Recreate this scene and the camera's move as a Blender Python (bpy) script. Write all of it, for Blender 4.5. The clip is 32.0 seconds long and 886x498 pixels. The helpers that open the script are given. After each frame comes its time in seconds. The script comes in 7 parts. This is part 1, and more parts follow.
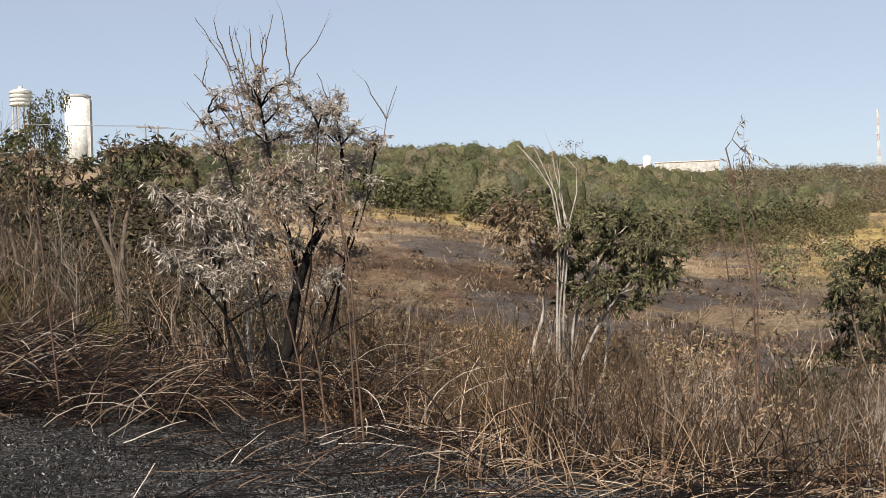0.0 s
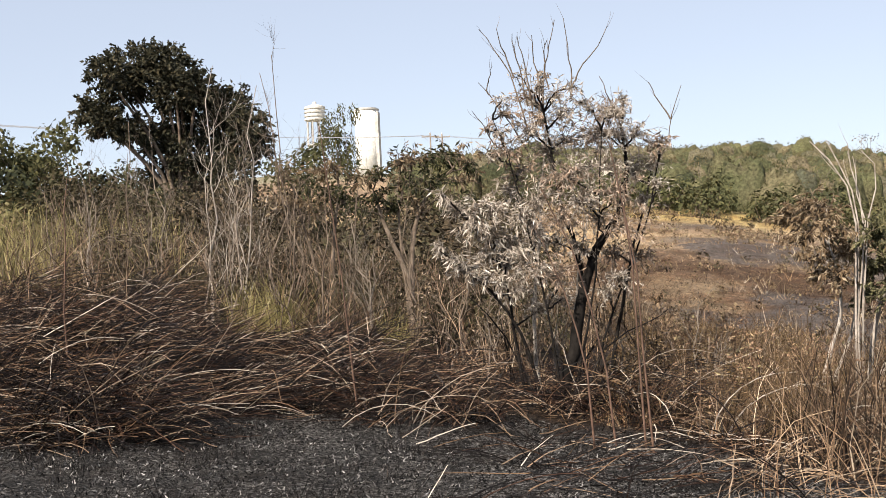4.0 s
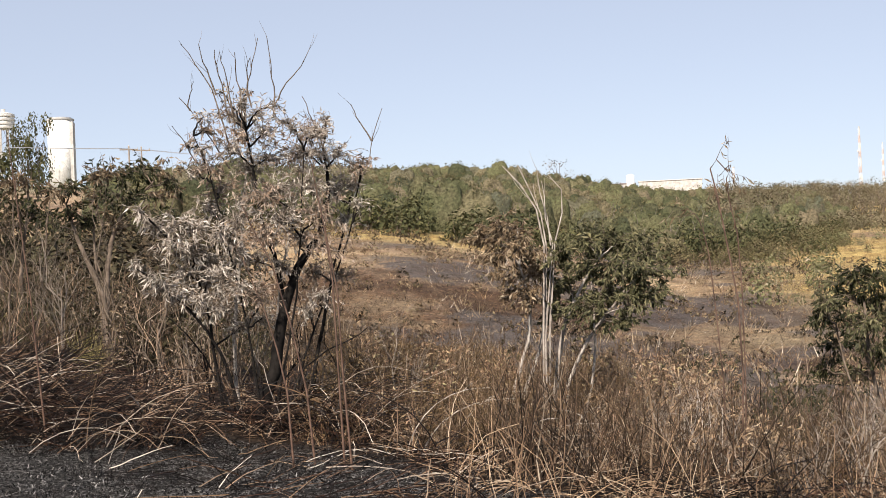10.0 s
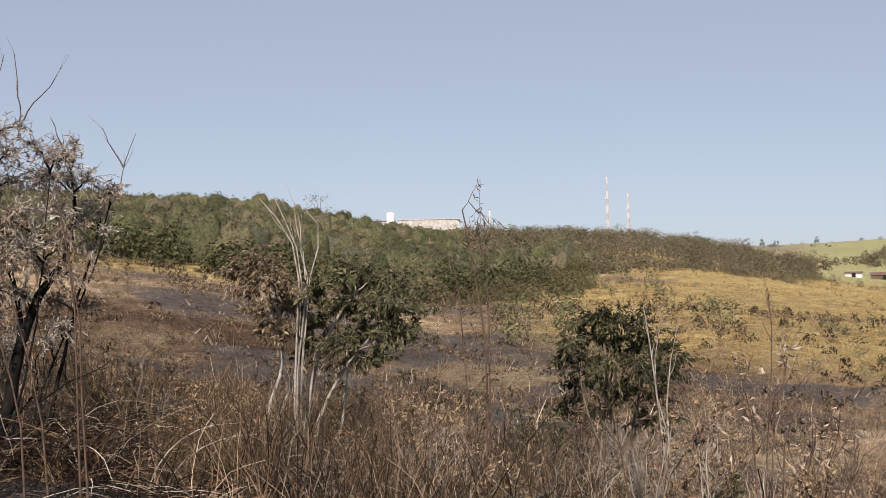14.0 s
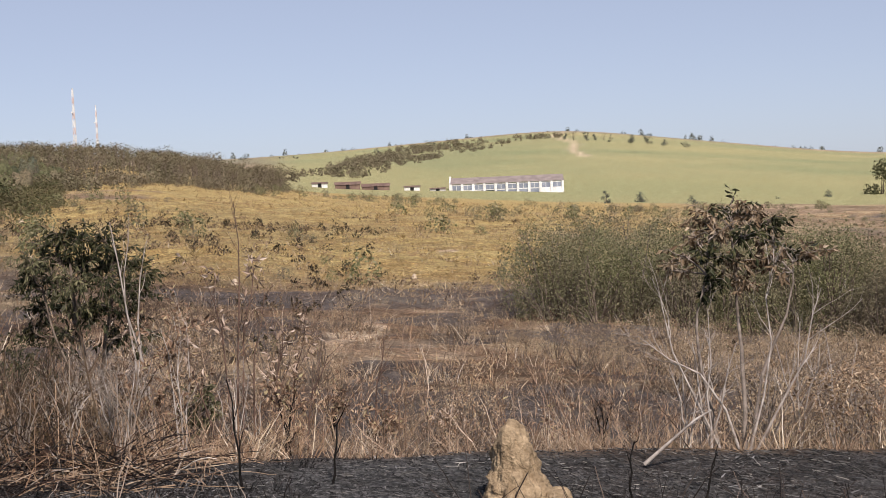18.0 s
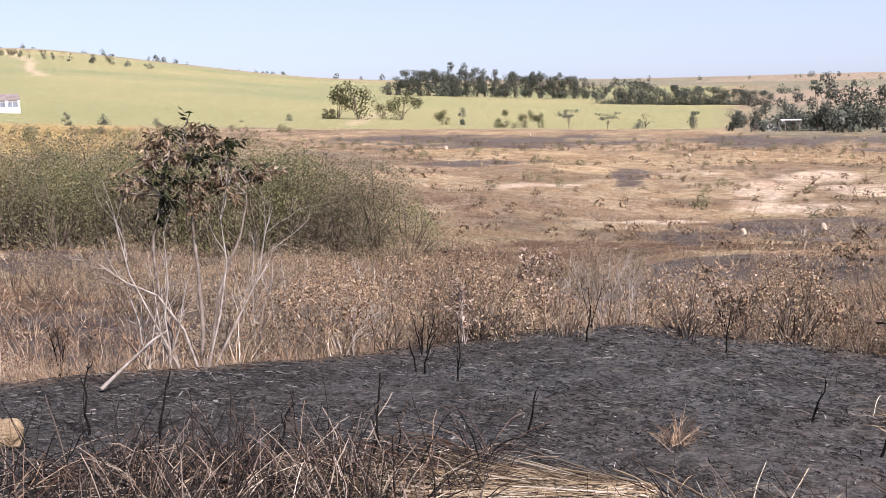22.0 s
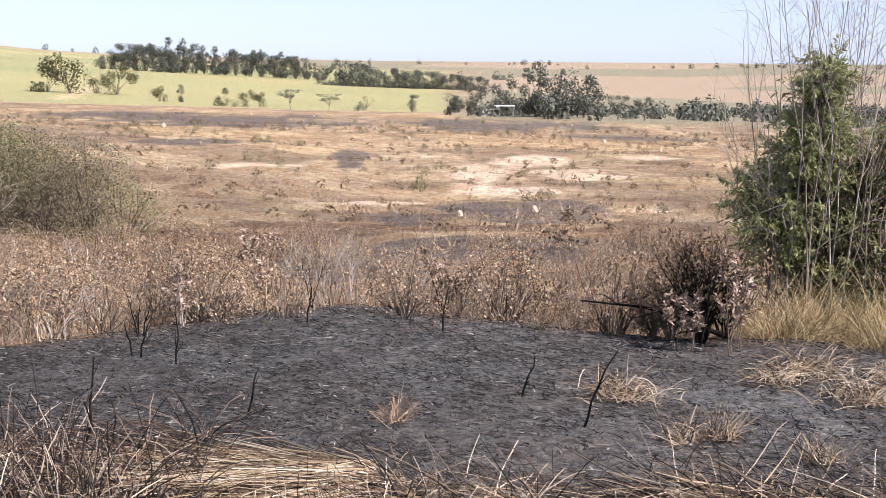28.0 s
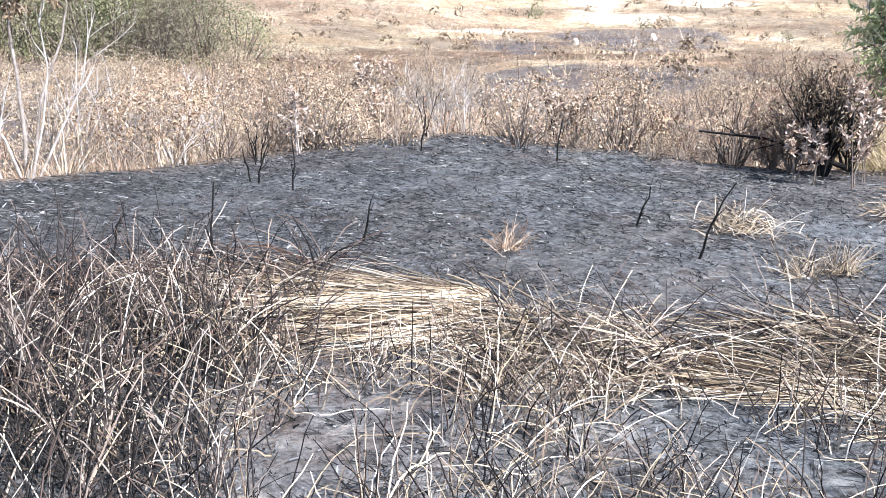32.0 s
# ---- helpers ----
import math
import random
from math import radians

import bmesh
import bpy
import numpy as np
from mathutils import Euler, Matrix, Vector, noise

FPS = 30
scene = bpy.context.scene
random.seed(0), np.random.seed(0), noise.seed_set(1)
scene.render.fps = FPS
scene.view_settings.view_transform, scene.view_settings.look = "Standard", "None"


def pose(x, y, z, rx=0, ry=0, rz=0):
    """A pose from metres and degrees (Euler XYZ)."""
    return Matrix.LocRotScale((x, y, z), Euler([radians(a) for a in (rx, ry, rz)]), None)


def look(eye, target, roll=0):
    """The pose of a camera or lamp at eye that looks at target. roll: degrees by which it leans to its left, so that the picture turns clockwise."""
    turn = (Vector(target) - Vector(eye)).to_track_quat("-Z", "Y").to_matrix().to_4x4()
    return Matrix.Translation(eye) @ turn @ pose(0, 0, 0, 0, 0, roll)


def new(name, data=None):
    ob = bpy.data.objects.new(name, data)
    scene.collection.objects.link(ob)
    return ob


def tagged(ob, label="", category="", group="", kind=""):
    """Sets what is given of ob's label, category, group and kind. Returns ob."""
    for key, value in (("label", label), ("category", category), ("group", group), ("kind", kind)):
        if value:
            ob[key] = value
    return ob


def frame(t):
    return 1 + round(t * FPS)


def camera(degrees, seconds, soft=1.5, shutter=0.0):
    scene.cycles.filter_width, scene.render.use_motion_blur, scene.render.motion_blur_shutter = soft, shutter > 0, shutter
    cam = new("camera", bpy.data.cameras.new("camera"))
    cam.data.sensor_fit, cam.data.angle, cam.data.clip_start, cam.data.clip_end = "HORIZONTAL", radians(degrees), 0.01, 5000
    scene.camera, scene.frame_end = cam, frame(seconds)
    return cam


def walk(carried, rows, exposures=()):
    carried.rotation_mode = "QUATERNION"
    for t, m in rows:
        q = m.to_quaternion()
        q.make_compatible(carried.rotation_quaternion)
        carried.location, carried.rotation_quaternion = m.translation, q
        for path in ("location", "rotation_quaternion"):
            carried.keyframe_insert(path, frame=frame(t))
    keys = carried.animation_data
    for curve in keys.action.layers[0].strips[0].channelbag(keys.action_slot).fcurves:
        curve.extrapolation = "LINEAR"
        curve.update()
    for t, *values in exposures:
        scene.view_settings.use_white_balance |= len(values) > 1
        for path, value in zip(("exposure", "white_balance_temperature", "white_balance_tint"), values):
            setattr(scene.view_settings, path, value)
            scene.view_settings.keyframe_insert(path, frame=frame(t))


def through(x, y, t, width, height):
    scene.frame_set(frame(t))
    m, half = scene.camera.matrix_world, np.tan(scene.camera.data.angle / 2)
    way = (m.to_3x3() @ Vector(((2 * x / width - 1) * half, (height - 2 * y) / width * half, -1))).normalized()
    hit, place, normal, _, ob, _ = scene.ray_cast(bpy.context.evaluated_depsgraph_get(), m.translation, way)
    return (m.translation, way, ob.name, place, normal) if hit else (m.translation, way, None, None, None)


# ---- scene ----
cam = camera(39.86, 32.0, soft=0.45)
EYE = 1.6
# seconds, place of the eye, yaw, pitch, lean to the right
ROWS = [
    (0.0, -0.008, 0.004, -0.017, -0.00, -0.58, 1.82),
    (0.5, -0.013, -0.020, -0.016, 3.02, 1.77, 1.82),
    (1.0, -0.021, -0.007, -0.015, 5.78, 2.30, 1.46),
    (1.5, -0.028, 0.010, -0.008, 9.92, 1.48, 2.12),
    (2.0, -0.039, 0.004, -0.013, 14.47, 0.98, 0.92),
    (2.5, -0.028, -0.008, -0.017, 14.67, -0.21, 1.75),
    (3.0, -0.030, -0.010, -0.016, 14.64, 0.37, 1.97),
    (3.5, -0.038, 0.010, -0.015, 12.88, 0.37, 2.46),
    (5.5, -0.029, 0.031, -0.008, 15.31, -0.56, 4.27),
    (6.0, -0.031, 0.026, -0.004, 15.67, 0.22, 4.03),
    (6.5, -0.028, 0.017, 0.005, 12.07, -1.03, 3.70),
    (7.0, -0.022, -0.005, 0.007, 9.51, -1.67, 4.27),
    (7.5, -0.009, -0.002, -0.000, 8.97, -1.86, 4.56),
    (8.0, -0.010, 0.002, 0.001, 8.67, -2.08, 4.85),
    (8.5, -0.018, -0.003, 0.004, 7.93, -1.38, 4.04),
    (9.0, -0.021, -0.002, -0.001, 5.93, -1.85, 3.02),
    (9.5, -0.019, -0.007, 0.001, 2.36, -0.87, 2.68),
    (10.0, -0.021, -0.005, -0.003, -0.75, 0.34, 2.27),
    (10.5, -0.017, 0.006, -0.001, -1.88, 1.13, 1.79),
    (11.0, -0.017, 0.008, 0.004, -2.20, 1.30, 1.38),
    (11.5, -0.019, 0.012, 0.004, -1.75, 0.82, 1.10),
    (12.0, -0.014, 0.005, 0.006, -3.10, 0.87, 1.30),
    (12.5, -0.014, 0.000, 0.008, -5.05, 1.73, 0.27),
    (13.0, -0.008, -0.008, -0.000, -5.98, 1.15, 0.17),
    (13.5, 0.005, -0.004, -0.001, -9.04, 1.75, 0.46),
    (15.5, 0.065, 0.005, -0.001, -18.67, 0.58, 0.62),
    (16.0, 0.058, 0.003, 0.012, -21.90, -0.39, 0.51),
    (16.5, 0.062, -0.003, 0.011, -27.59, -0.61, 0.94),
    (17.0, 0.067, -0.007, 0.005, -29.76, -1.72, 0.79),
    (17.5, 0.084, -0.008, -0.005, -33.19, -1.27, 1.72),
    (18.0, 0.105, 0.035, 0.003, -36.22, -2.97, 2.39),
    (18.5, 0.091, -0.016, -0.001, -38.89, -6.87, 2.69),
    (19.0, 0.083, -0.041, 0.002, -42.54, -7.72, 2.30),
    (19.5, 0.087, -0.044, 0.002, -46.22, -7.72, 1.73),
    (20.0, 0.098, -0.053, 0.002, -49.24, -7.51, 1.57),
    (20.5, 0.083, -0.087, 0.003, -51.35, -7.37, 1.61),
    (21.0, 0.078, -0.072, -0.001, -53.49, -7.26, 1.12),
    (21.5, 0.093, -0.071, 0.000, -56.75, -6.84, 0.94),
    (22.0, 0.118, -0.072, -0.005, -60.77, -7.39, 1.41),
    (22.5, 0.099, -0.046, 0.005, -64.02, -6.71, 2.50),
    (23.0, 0.092, -0.056, 0.016, -66.73, -6.90, 2.10),
    (23.1, 0.083, -0.075, 0.003, -68.36, -7.50, 1.56),
    (23.5, 0.079, -0.073, 0.010, -68.88, -5.56, 1.56),
    (24.0, 0.086, -0.078, 0.012, -71.33, -5.47, 1.35),
    (24.5, 0.083, -0.083, 0.019, -73.21, -6.04, 1.23),
    (25.0, 0.101, -0.081, 0.004, -75.18, -6.24, 0.63),
    (25.5, 0.108, -0.088, -0.002, -76.19, -5.82, -0.28),
    (27.5, 0.121, -0.078, 0.001, -75.67, -8.80, -0.25),
    (28.0, 0.098, -0.083, 0.000, -73.91, -8.40, -0.51),
    (28.5, 0.072, -0.074, 0.004, -71.13, -8.84, -0.25),
    (29.0, 0.085, -0.060, 0.003, -75.05, -11.03, -2.08),
    (29.5, 0.088, -0.063, 0.004, -78.27, -10.97, -3.40),
    (30.0, 0.103, -0.056, 0.008, -78.15, -11.18, -3.49),
    (30.5, 0.087, -0.069, 0.006, -79.08, -11.77, -2.15),
    (31.0, 0.110, -0.085, -0.000, -79.21, -14.54, -0.78),
    (31.5, 0.105, -0.077, -0.011, -74.18, -16.83, -0.46),
    (32.0, 0.123, -0.067, -0.013, -68.54, -16.39, 0.01),
]
EXPOSURES = [(0.0, 0.52, 6850, 11), (2.0, 0.52, 6750, 10), (3.3, 0.9, 7050, 12), (6.0, 0.94, 7100, 13), (8.0, 1.02, 6950, 13), (9.0, 0.86, 6950, 13), (10.0, 0.74, 6950, 14), (11.0, 0.46, 6900, 13), (13.0, 0.34, 6850, 14), (16.0, 0.22, 6700, 15), (18.2, 0.3, 6500, 19), (18.8, 0.8, 6150, 26), (20.0, 0.9, 6000, 23), (22.0, 0.78, 6250, 23), (24.0, 0.58, 6550, 20), (25.0, 0.7, 6600, 20), (28.0, 1.0, 6250, 21), (30.0, 1.5, 5400, 14), (32.0, 1.92, 5450, 12)]
walk(cam, [(t, pose(x, y, EYE + z, 90 + pitch, 0, yaw) @ pose(0, 0, 0, 0, 0, -lean)) for t, x, y, z, yaw, pitch, lean in ROWS], EXPOSURES)

# ---- world and sun ----
SUN_AZ, SUN_EL = 200.0, 44.0
world = bpy.data.worlds.new("sky")
scene.world = world
world.use_nodes = True
wt = world.node_tree
sky = wt.nodes.new("ShaderNodeTexSky")
sky.sky_type, sky.sun_disc = "NISHITA", False
sky.sun_elevation, sky.sun_rotation = radians(SUN_EL), radians(SUN_AZ)
sky.air_density, sky.dust_density, sky.ozone_density, sky.altitude = 0.7, 0.5, 1.2, 0
hazed = wt.nodes.new("ShaderNodeHueSaturation")
hazed.inputs["Saturation"].default_value = 0.74
balance = wt.nodes.new("ShaderNodeMix")
balance.data_type, balance.blend_type = "RGBA", "MULTIPLY"
balance.inputs[0].default_value, balance.inputs[7].default_value = 1.0, (0.975, 1.012, 1.03, 1)
wt.links.new(sky.outputs[0], hazed.inputs["Color"])
wt.links.new(hazed.outputs[0], balance.inputs[6])
haze = wt.nodes.new("ShaderNodeMix")
haze.data_type = "RGBA"
haze.inputs[0].default_value, haze.inputs[7].default_value = 0.56, (3.8, 4.5, 5.7, 1)
wt.links.new(balance.outputs[2], haze.inputs[6])
wt.links.new(haze.outputs[2], wt.nodes["Background"].inputs[0])
wt.nodes["Background"].inputs[1].default_value = 0.092
sun = new("sun", bpy.data.lights.new("sun", "SUN"))
sun.data.energy, sun.data.angle, sun.data.color = 5.0, radians(0.5), (1.0, 0.94, 0.85)
sa, se = radians(SUN_AZ), radians(SUN_EL)
sun.matrix_world = look((math.sin(sa) * math.cos(se) * 50, math.cos(sa) * math.cos(se) * 50, math.sin(se) * 50), (0, 0, 0))

# ---- tools: noise, land, meshes ----
RNG = np.random.default_rng(7)
LATTICE = RNG.random((256, 256))


def vnoise(x, y, size, shift=0.0):
    """Smooth noise 0..1 with cells of that size."""
    u, v = np.asarray(x, float) / size + shift * 17.3 + 500, np.asarray(y, float) / size + shift * 9.1 + 500
    i, j = np.floor(u).astype(int), np.floor(v).astype(int)
    a, b = u - i, v - j
    a, b = a * a * (3 - 2 * a), b * b * (3 - 2 * b)
    q = lambda m, n: LATTICE[(i + m) % 256, (j + n) % 256]
    return (q(0, 0) * (1 - a) + q(1, 0) * a) * (1 - b) + (q(0, 1) * (1 - a) + q(1, 1) * a) * b


def fbm(x, y, size, shift=0.0, octaves=4):
    s, w, total = 0.0, 1.0, 0.0
    for k in range(octaves):
        s = s + w * vnoise(x, y, size / 2 ** k, shift + k)
        total, w = total + w, w * 0.55
    return s / total


def smooth(a, b, v):
    t = np.clip((v - a) / (b - a), 0, 1)
    return t * t * (3 - 2 * t)


# the land, by bearing (degrees to the right of ahead) and range: how many degrees above the eye's level it lies
BEARINGS = [-40, -20, -8, 3, 12, 22, 30, 42, 55, 70, 85, 100]
LAND = [
    (14, [-1.8, -4.0, -6.5, -9.0, -9.8, -10.4, -10.8, -11.2, -11.8, -11.4, -11.4, -10.5]),
    (22, [0.0, -2.5, -4.5, -6.0, -6.5, -6.8, -7.2, -8.2, -9.2, -9.4, -9.4, -9.0]),
    (32, [1.0, -1.0, -2.5, -3.2, -4.5, -4.2, -4.8, -5.8, -6.8, -7.9, -7.9, -7.9]),
    (50, [2.0, 0.7, 0.9, -0.3, -2.0, -2.0, -2.8, -3.7, -4.6, -6.5, -6.5, -6.5]),
    (75, [2.5, 1.9, 2.1, 0.6, -0.9, -0.4, -1.2, -2.3, -3.2, -4.3, -4.7, -4.7]),
    (110, [2.6, 2.4, 2.5, 1.7, 0.4, 0.4, -0.6, -1.75, -2.3, -2.9, -3.2, -3.3]),
    (180, [2.6, 3.4, 3.6, 3.4, 1.7, 1.35, -0.2, -1.4, -1.8, -2.1, -2.3, -2.5]),
    (350, [2.6, 4.0, 3.4, 2.7, 2.0, 2.0, -0.1, -0.95, -1.6, -2.0, -2.0, -2.0]),
    (700, [2.2, 3.6, 3.0, 2.6, 2.5, 1.9, 1.1, 1.15, 0.0, -0.7, -1.1, -1.1]),
    (1500, [1.5, 2.0, 1.9, 1.8, 1.8, 1.5, 1.75, 2.5, 0.7, 0.0, -0.1, 0.0]),
    (3000, [0.5, 0.6, 0.6, 0.6, 0.6, 0.6, 0.6, 0.7, 0.6, 0.33, 0.36, 0.33]),
    (4600, [0.3, 0.3, 0.3, 0.3, 0.3, 0.3, 0.3, 0.3, 0.3, 0.28, 0.28, 0.28]),
]
GRID_AZ = np.arange(-180, 180, 1.0)
GRID_LOG = np.linspace(math.log(12), math.log(4600), 240)
knots = np.array([np.interp(GRID_AZ, BEARINGS, row, period=360) for _, row in LAND])
grid = np.array([np.interp(GRID_LOG, [math.log(d) for d, _ in LAND], knots[:, k]) for k in range(len(GRID_AZ))]).T
for _ in range(6):
    padded = np.pad(grid, ((1, 1), (0, 0)), "edge")
    grid = (padded[:-2] + 2 * padded[1:-1] + padded[2:]) / 4
    grid = (np.roll(grid, 1, 1) + 2 * grid + np.roll(grid, -1, 1)) / 4
EDGE_AZ = [-60, -40, -25, -12, -8, -2.5, 0, 3, 8, 13, 20, 26, 34, 42, 55, 63, 71, 77, 84, 100, 180]
EDGE_D = [13.5, 13.0, 12.6, 11.0, 10.2, 9.6, 9.0, 8.5, 8.0, 7.8, 7.8, 8.4, 8.5, 8.6, 9.5, 10.6, 11.5, 10.8, 10.5, 10.5, 12]


def polar(x, y):
    return np.degrees(np.arctan2(x, y)), np.hypot(x, y)


def edge_at(az):
    """Range of the burnt bank's lip."""
    return np.interp(az, EDGE_AZ, EDGE_D, period=360)


def land(x, y):
    """Height of the ground."""
    x, y = np.asarray(x, float), np.asarray(y, float)
    az, d = polar(x, y)
    u = np.clip((np.log(np.maximum(d, 14)) - GRID_LOG[0]) / (GRID_LOG[1] - GRID_LOG[0]), 0, len(GRID_LOG) - 1.001)
    v = (az + 180) % 360
    i, j = u.astype(int), v.astype(int) % 360
    a, b = u - i, v - np.floor(v)
    g = lambda m, n: grid[i + m, (j + n) % 360]
    el = (g(0, 0) * (1 - b) + g(0, 1) * b) * (1 - a) + (g(1, 0) * (1 - b) + g(1, 1) * b) * a
    far = EYE + np.maximum(d, 14) * np.tan(np.radians(el))
    far = far + (fbm(x, y, 9, 3) - 0.5) * 1.1 * smooth(14, 30, d) * (1 - smooth(200, 500, d)) + (fbm(x, y, 2.6, 4) - 0.5) * 0.35 * smooth(12, 16, d) * (1 - smooth(60, 100, d))
    bank = -0.06 * np.clip(x, -9, 14) + (fbm(x, y, 2.2, 1) - 0.5) * 0.16 + (vnoise(x, y, 0.35, 5) - 0.5) * 0.03
    lip = edge_at(az)
    s = smooth(0, 1, np.clip((d - lip) / np.maximum(14.2 - lip, 0.5), 0, 1) ** 0.75)
    return bank * (1 - s) + far * s


def spot(az, d, up=0.0):
    """A place on the ground at a bearing and range."""
    x, y = d * math.sin(radians(az)), d * math.cos(radians(az))
    return Vector((x, y, float(land(x, y)) + up))


def on_land(az, el):
    """The range at which a line of sight at that bearing and elevation meets the land past the bank."""
    d = np.geomspace(3, 4000, 3000)
    x, y = d * math.sin(radians(az)), d * math.cos(radians(az))
    under = np.nonzero(land(x, y) > EYE + d * math.tan(radians(el)))[0]
    return float(d[under[0]]) if len(under) else 4000.0


def aim(az, el, d):
    """A place in the air: bearing, degrees above the eye's level, range."""
    return Vector((d * math.sin(radians(az)), d * math.cos(radians(az)), EYE + d * math.tan(radians(el))))


def quick_mesh(name, v, faces, smooth_shade=False):
    """A mesh from arrays of corners and of equal-sided faces."""
    me = bpy.data.meshes.new(name)
    v, faces = np.asarray(v, np.float32), np.asarray(faces, np.int32)
    n, k = faces.shape
    me.vertices.add(len(v)), me.loops.add(n * k), me.polygons.add(n)
    me.vertices.foreach_set("co", v.ravel())
    me.loops.foreach_set("vertex_index", faces.ravel())
    me.polygons.foreach_set("loop_start", np.arange(0, n * k, k, dtype=np.int32))
    me.polygons.foreach_set("use_smooth", np.full(n, smooth_shade))
    me.update(calc_edges=True)
    return me


def tube_arrays(paths, radii, sides=4):
    """Corners and four-sided faces of tubes: paths (n, k, 3), radii (n, k)."""
    paths, radii = np.asarray(paths, float), np.asarray(radii, float)
    n, k, _ = paths.shape
    along = np.gradient(paths, axis=1)
    along /= np.linalg.norm(along, axis=2, keepdims=True) + 1e-9
    ref = np.where(np.abs(along[..., 2:3]) > 0.9, np.array([1.0, 0, 0]), np.array([0, 0, 1.0]))
    ref = np.repeat(ref[:, :1], k, 1)
    a = np.cross(along, ref)
    a /= np.linalg.norm(a, axis=2, keepdims=True) + 1e-9
    b = np.cross(along, a)
    ang = np.arange(sides) * 2 * math.pi / sides
    ring = a[:, :, None] * np.cos(ang)[:, None] + b[:, :, None] * np.sin(ang)[:, None]
    v = paths[:, :, None] + ring * radii[:, :, None, None]
    base = (np.arange(n) * k * sides)[:, None, None] + (np.arange(k - 1) * sides)[:, None] + np.arange(sides)
    nxt = base - np.arange(sides) + (np.arange(sides) + 1) % sides
    f = np.stack([base, nxt, nxt + sides, base + sides], -1)
    return v.reshape(-1, 3), f.reshape(-1, 4)


def ribbon_arrays(paths, widths, turn):
    """Corners and faces of flat tapering blades; turn: unit vectors across them (n, 3)."""
    n, k, _ = paths.shape
    off = turn[:, None] * widths[:, :, None] / 2
    v = np.stack([paths - off, paths + off], 2).reshape(-1, 3)
    base = (np.arange(n) * k * 2)[:, None] + np.arange(k - 1) * 2
    f = np.stack([base, base + 1, base + 3, base + 2], -1)
    return v, f.reshape(-1, 4)


def arcs(base, heading, length, lean, droop, k=5, wild=0.0, rng=RNG):
    """Paths (n, k, 3) of stems that start upright plus lean and bend over by droop (radians), towards heading (radians)."""
    n = len(base)
    out = np.zeros((n, k, 3))
    out[:, 0] = base
    step = (length / (k - 1))[:, None]
    for m in range(1, k):
        tilt = lean + droop * (m - 0.5) / (k - 1)
        h = heading + wild * rng.normal(size=n)
        tilt = tilt + wild * rng.normal(size=n) * 0.5
        d = np.stack([np.sin(h) * np.sin(tilt), np.cos(h) * np.sin(tilt), np.cos(tilt)], 1)
        out[:, m] = out[:, m - 1] + d * step
    return out


def stuff(name, v, f, material, label, category, shade=False):
    ob = new(name, quick_mesh(name, v, f, shade))
    ob.data.materials.append(material)
    return tagged(ob, label, category, "", "stuff")


def merge(pieces):
    """Joins (corners, faces) pieces."""
    vs, fs, n = [], [], 0
    for v, f in pieces:
        vs.append(v), fs.append(f + n)
        n += len(v)
    return np.concatenate(vs), np.concatenate(fs)


def mesh_part(name, v, f, material, parent, label="", shade=True):
    ob = new(name, quick_mesh(name, v, f, shade))
    ob.data.materials.append(material)
    ob.parent = parent
    if name in ("twig_mass", "foliage", "shoot_mass", "sprays", "inner_leaves", "trunks", "crown", "straw_mass", "stem_mass"):
        tagged(ob, kind="stuff")
    return tagged(ob, label) if label else ob


def part(name, bm, material, parent, label="", shade=False):
    me = bpy.data.meshes.new(name)
    bm.to_mesh(me)
    bm.free()
    if shade:
        me.polygons.foreach_set("use_smooth", np.full(len(me.polygons), True))
    me.materials.append(material)
    ob = new(name, me)
    ob.parent = parent
    return tagged(ob, label) if label else ob


def block(x0, x1, y0, y1, z0, z1, bevel=0.0, bm=None):
    bm = bm or bmesh.new()
    r = bmesh.ops.create_cube(bm, size=1, matrix=Matrix.Translation(((x0 + x1) / 2, (y0 + y1) / 2, (z0 + z1) / 2)) @ Matrix.Diagonal((x1 - x0, y1 - y0, z1 - z0, 1)))
    if bevel:
        es = list({e for v in r["verts"] for e in v.link_edges})
        bmesh.ops.bevel(bm, geom=es, offset=bevel, segments=1, affect="EDGES")
    return bm


def drum(r0, r1, z0, z1, sides=24, bm=None, x=0.0, y=0.0):
    bm = bm or bmesh.new()
    bmesh.ops.create_cone(bm, cap_ends=True, segments=sides, radius1=r0, radius2=r1, depth=z1 - z0, matrix=Matrix.Translation((x, y, (z0 + z1) / 2)))
    return bm

# ---- materials ----
def ramped(nt, fac, stops):
    r = nt.nodes.new("ShaderNodeValToRGB")
    el = r.color_ramp.elements
    while len(el) < len(stops):
        el.new(0.5)
    for e, (p, c) in zip(el, stops):
        e.position, e.color = p, (*c, 1)
    nt.links.new(fac, r.inputs[0])
    return r.outputs[0]


def noise_of(nt, scale, detail=4, vec=None, rough=0.6):
    n = nt.nodes.new("ShaderNodeTexNoise")
    n.inputs["Scale"].default_value, n.inputs["Detail"].default_value, n.inputs["Roughness"].default_value = scale, detail, rough
    if vec is None:
        g = nt.nodes.new("ShaderNodeTexCoord")
        vec = g.outputs["Object"]
    nt.links.new(vec, n.inputs["Vector"])
    return n.outputs["Fac"]


def blend(nt, a, b, fac, mode="MIX"):
    m = nt.nodes.new("ShaderNodeMix")
    m.data_type, m.blend_type = "RGBA", mode
    for value, k in ((fac, 0), (a, 6), (b, 7)):
        if isinstance(value, (int, float)):
            m.inputs[k].default_value = value
        elif isinstance(value, tuple):
            m.inputs[k].default_value = (*value, 1)
        else:
            nt.links.new(value, m.inputs[k])
    return m.outputs[2]


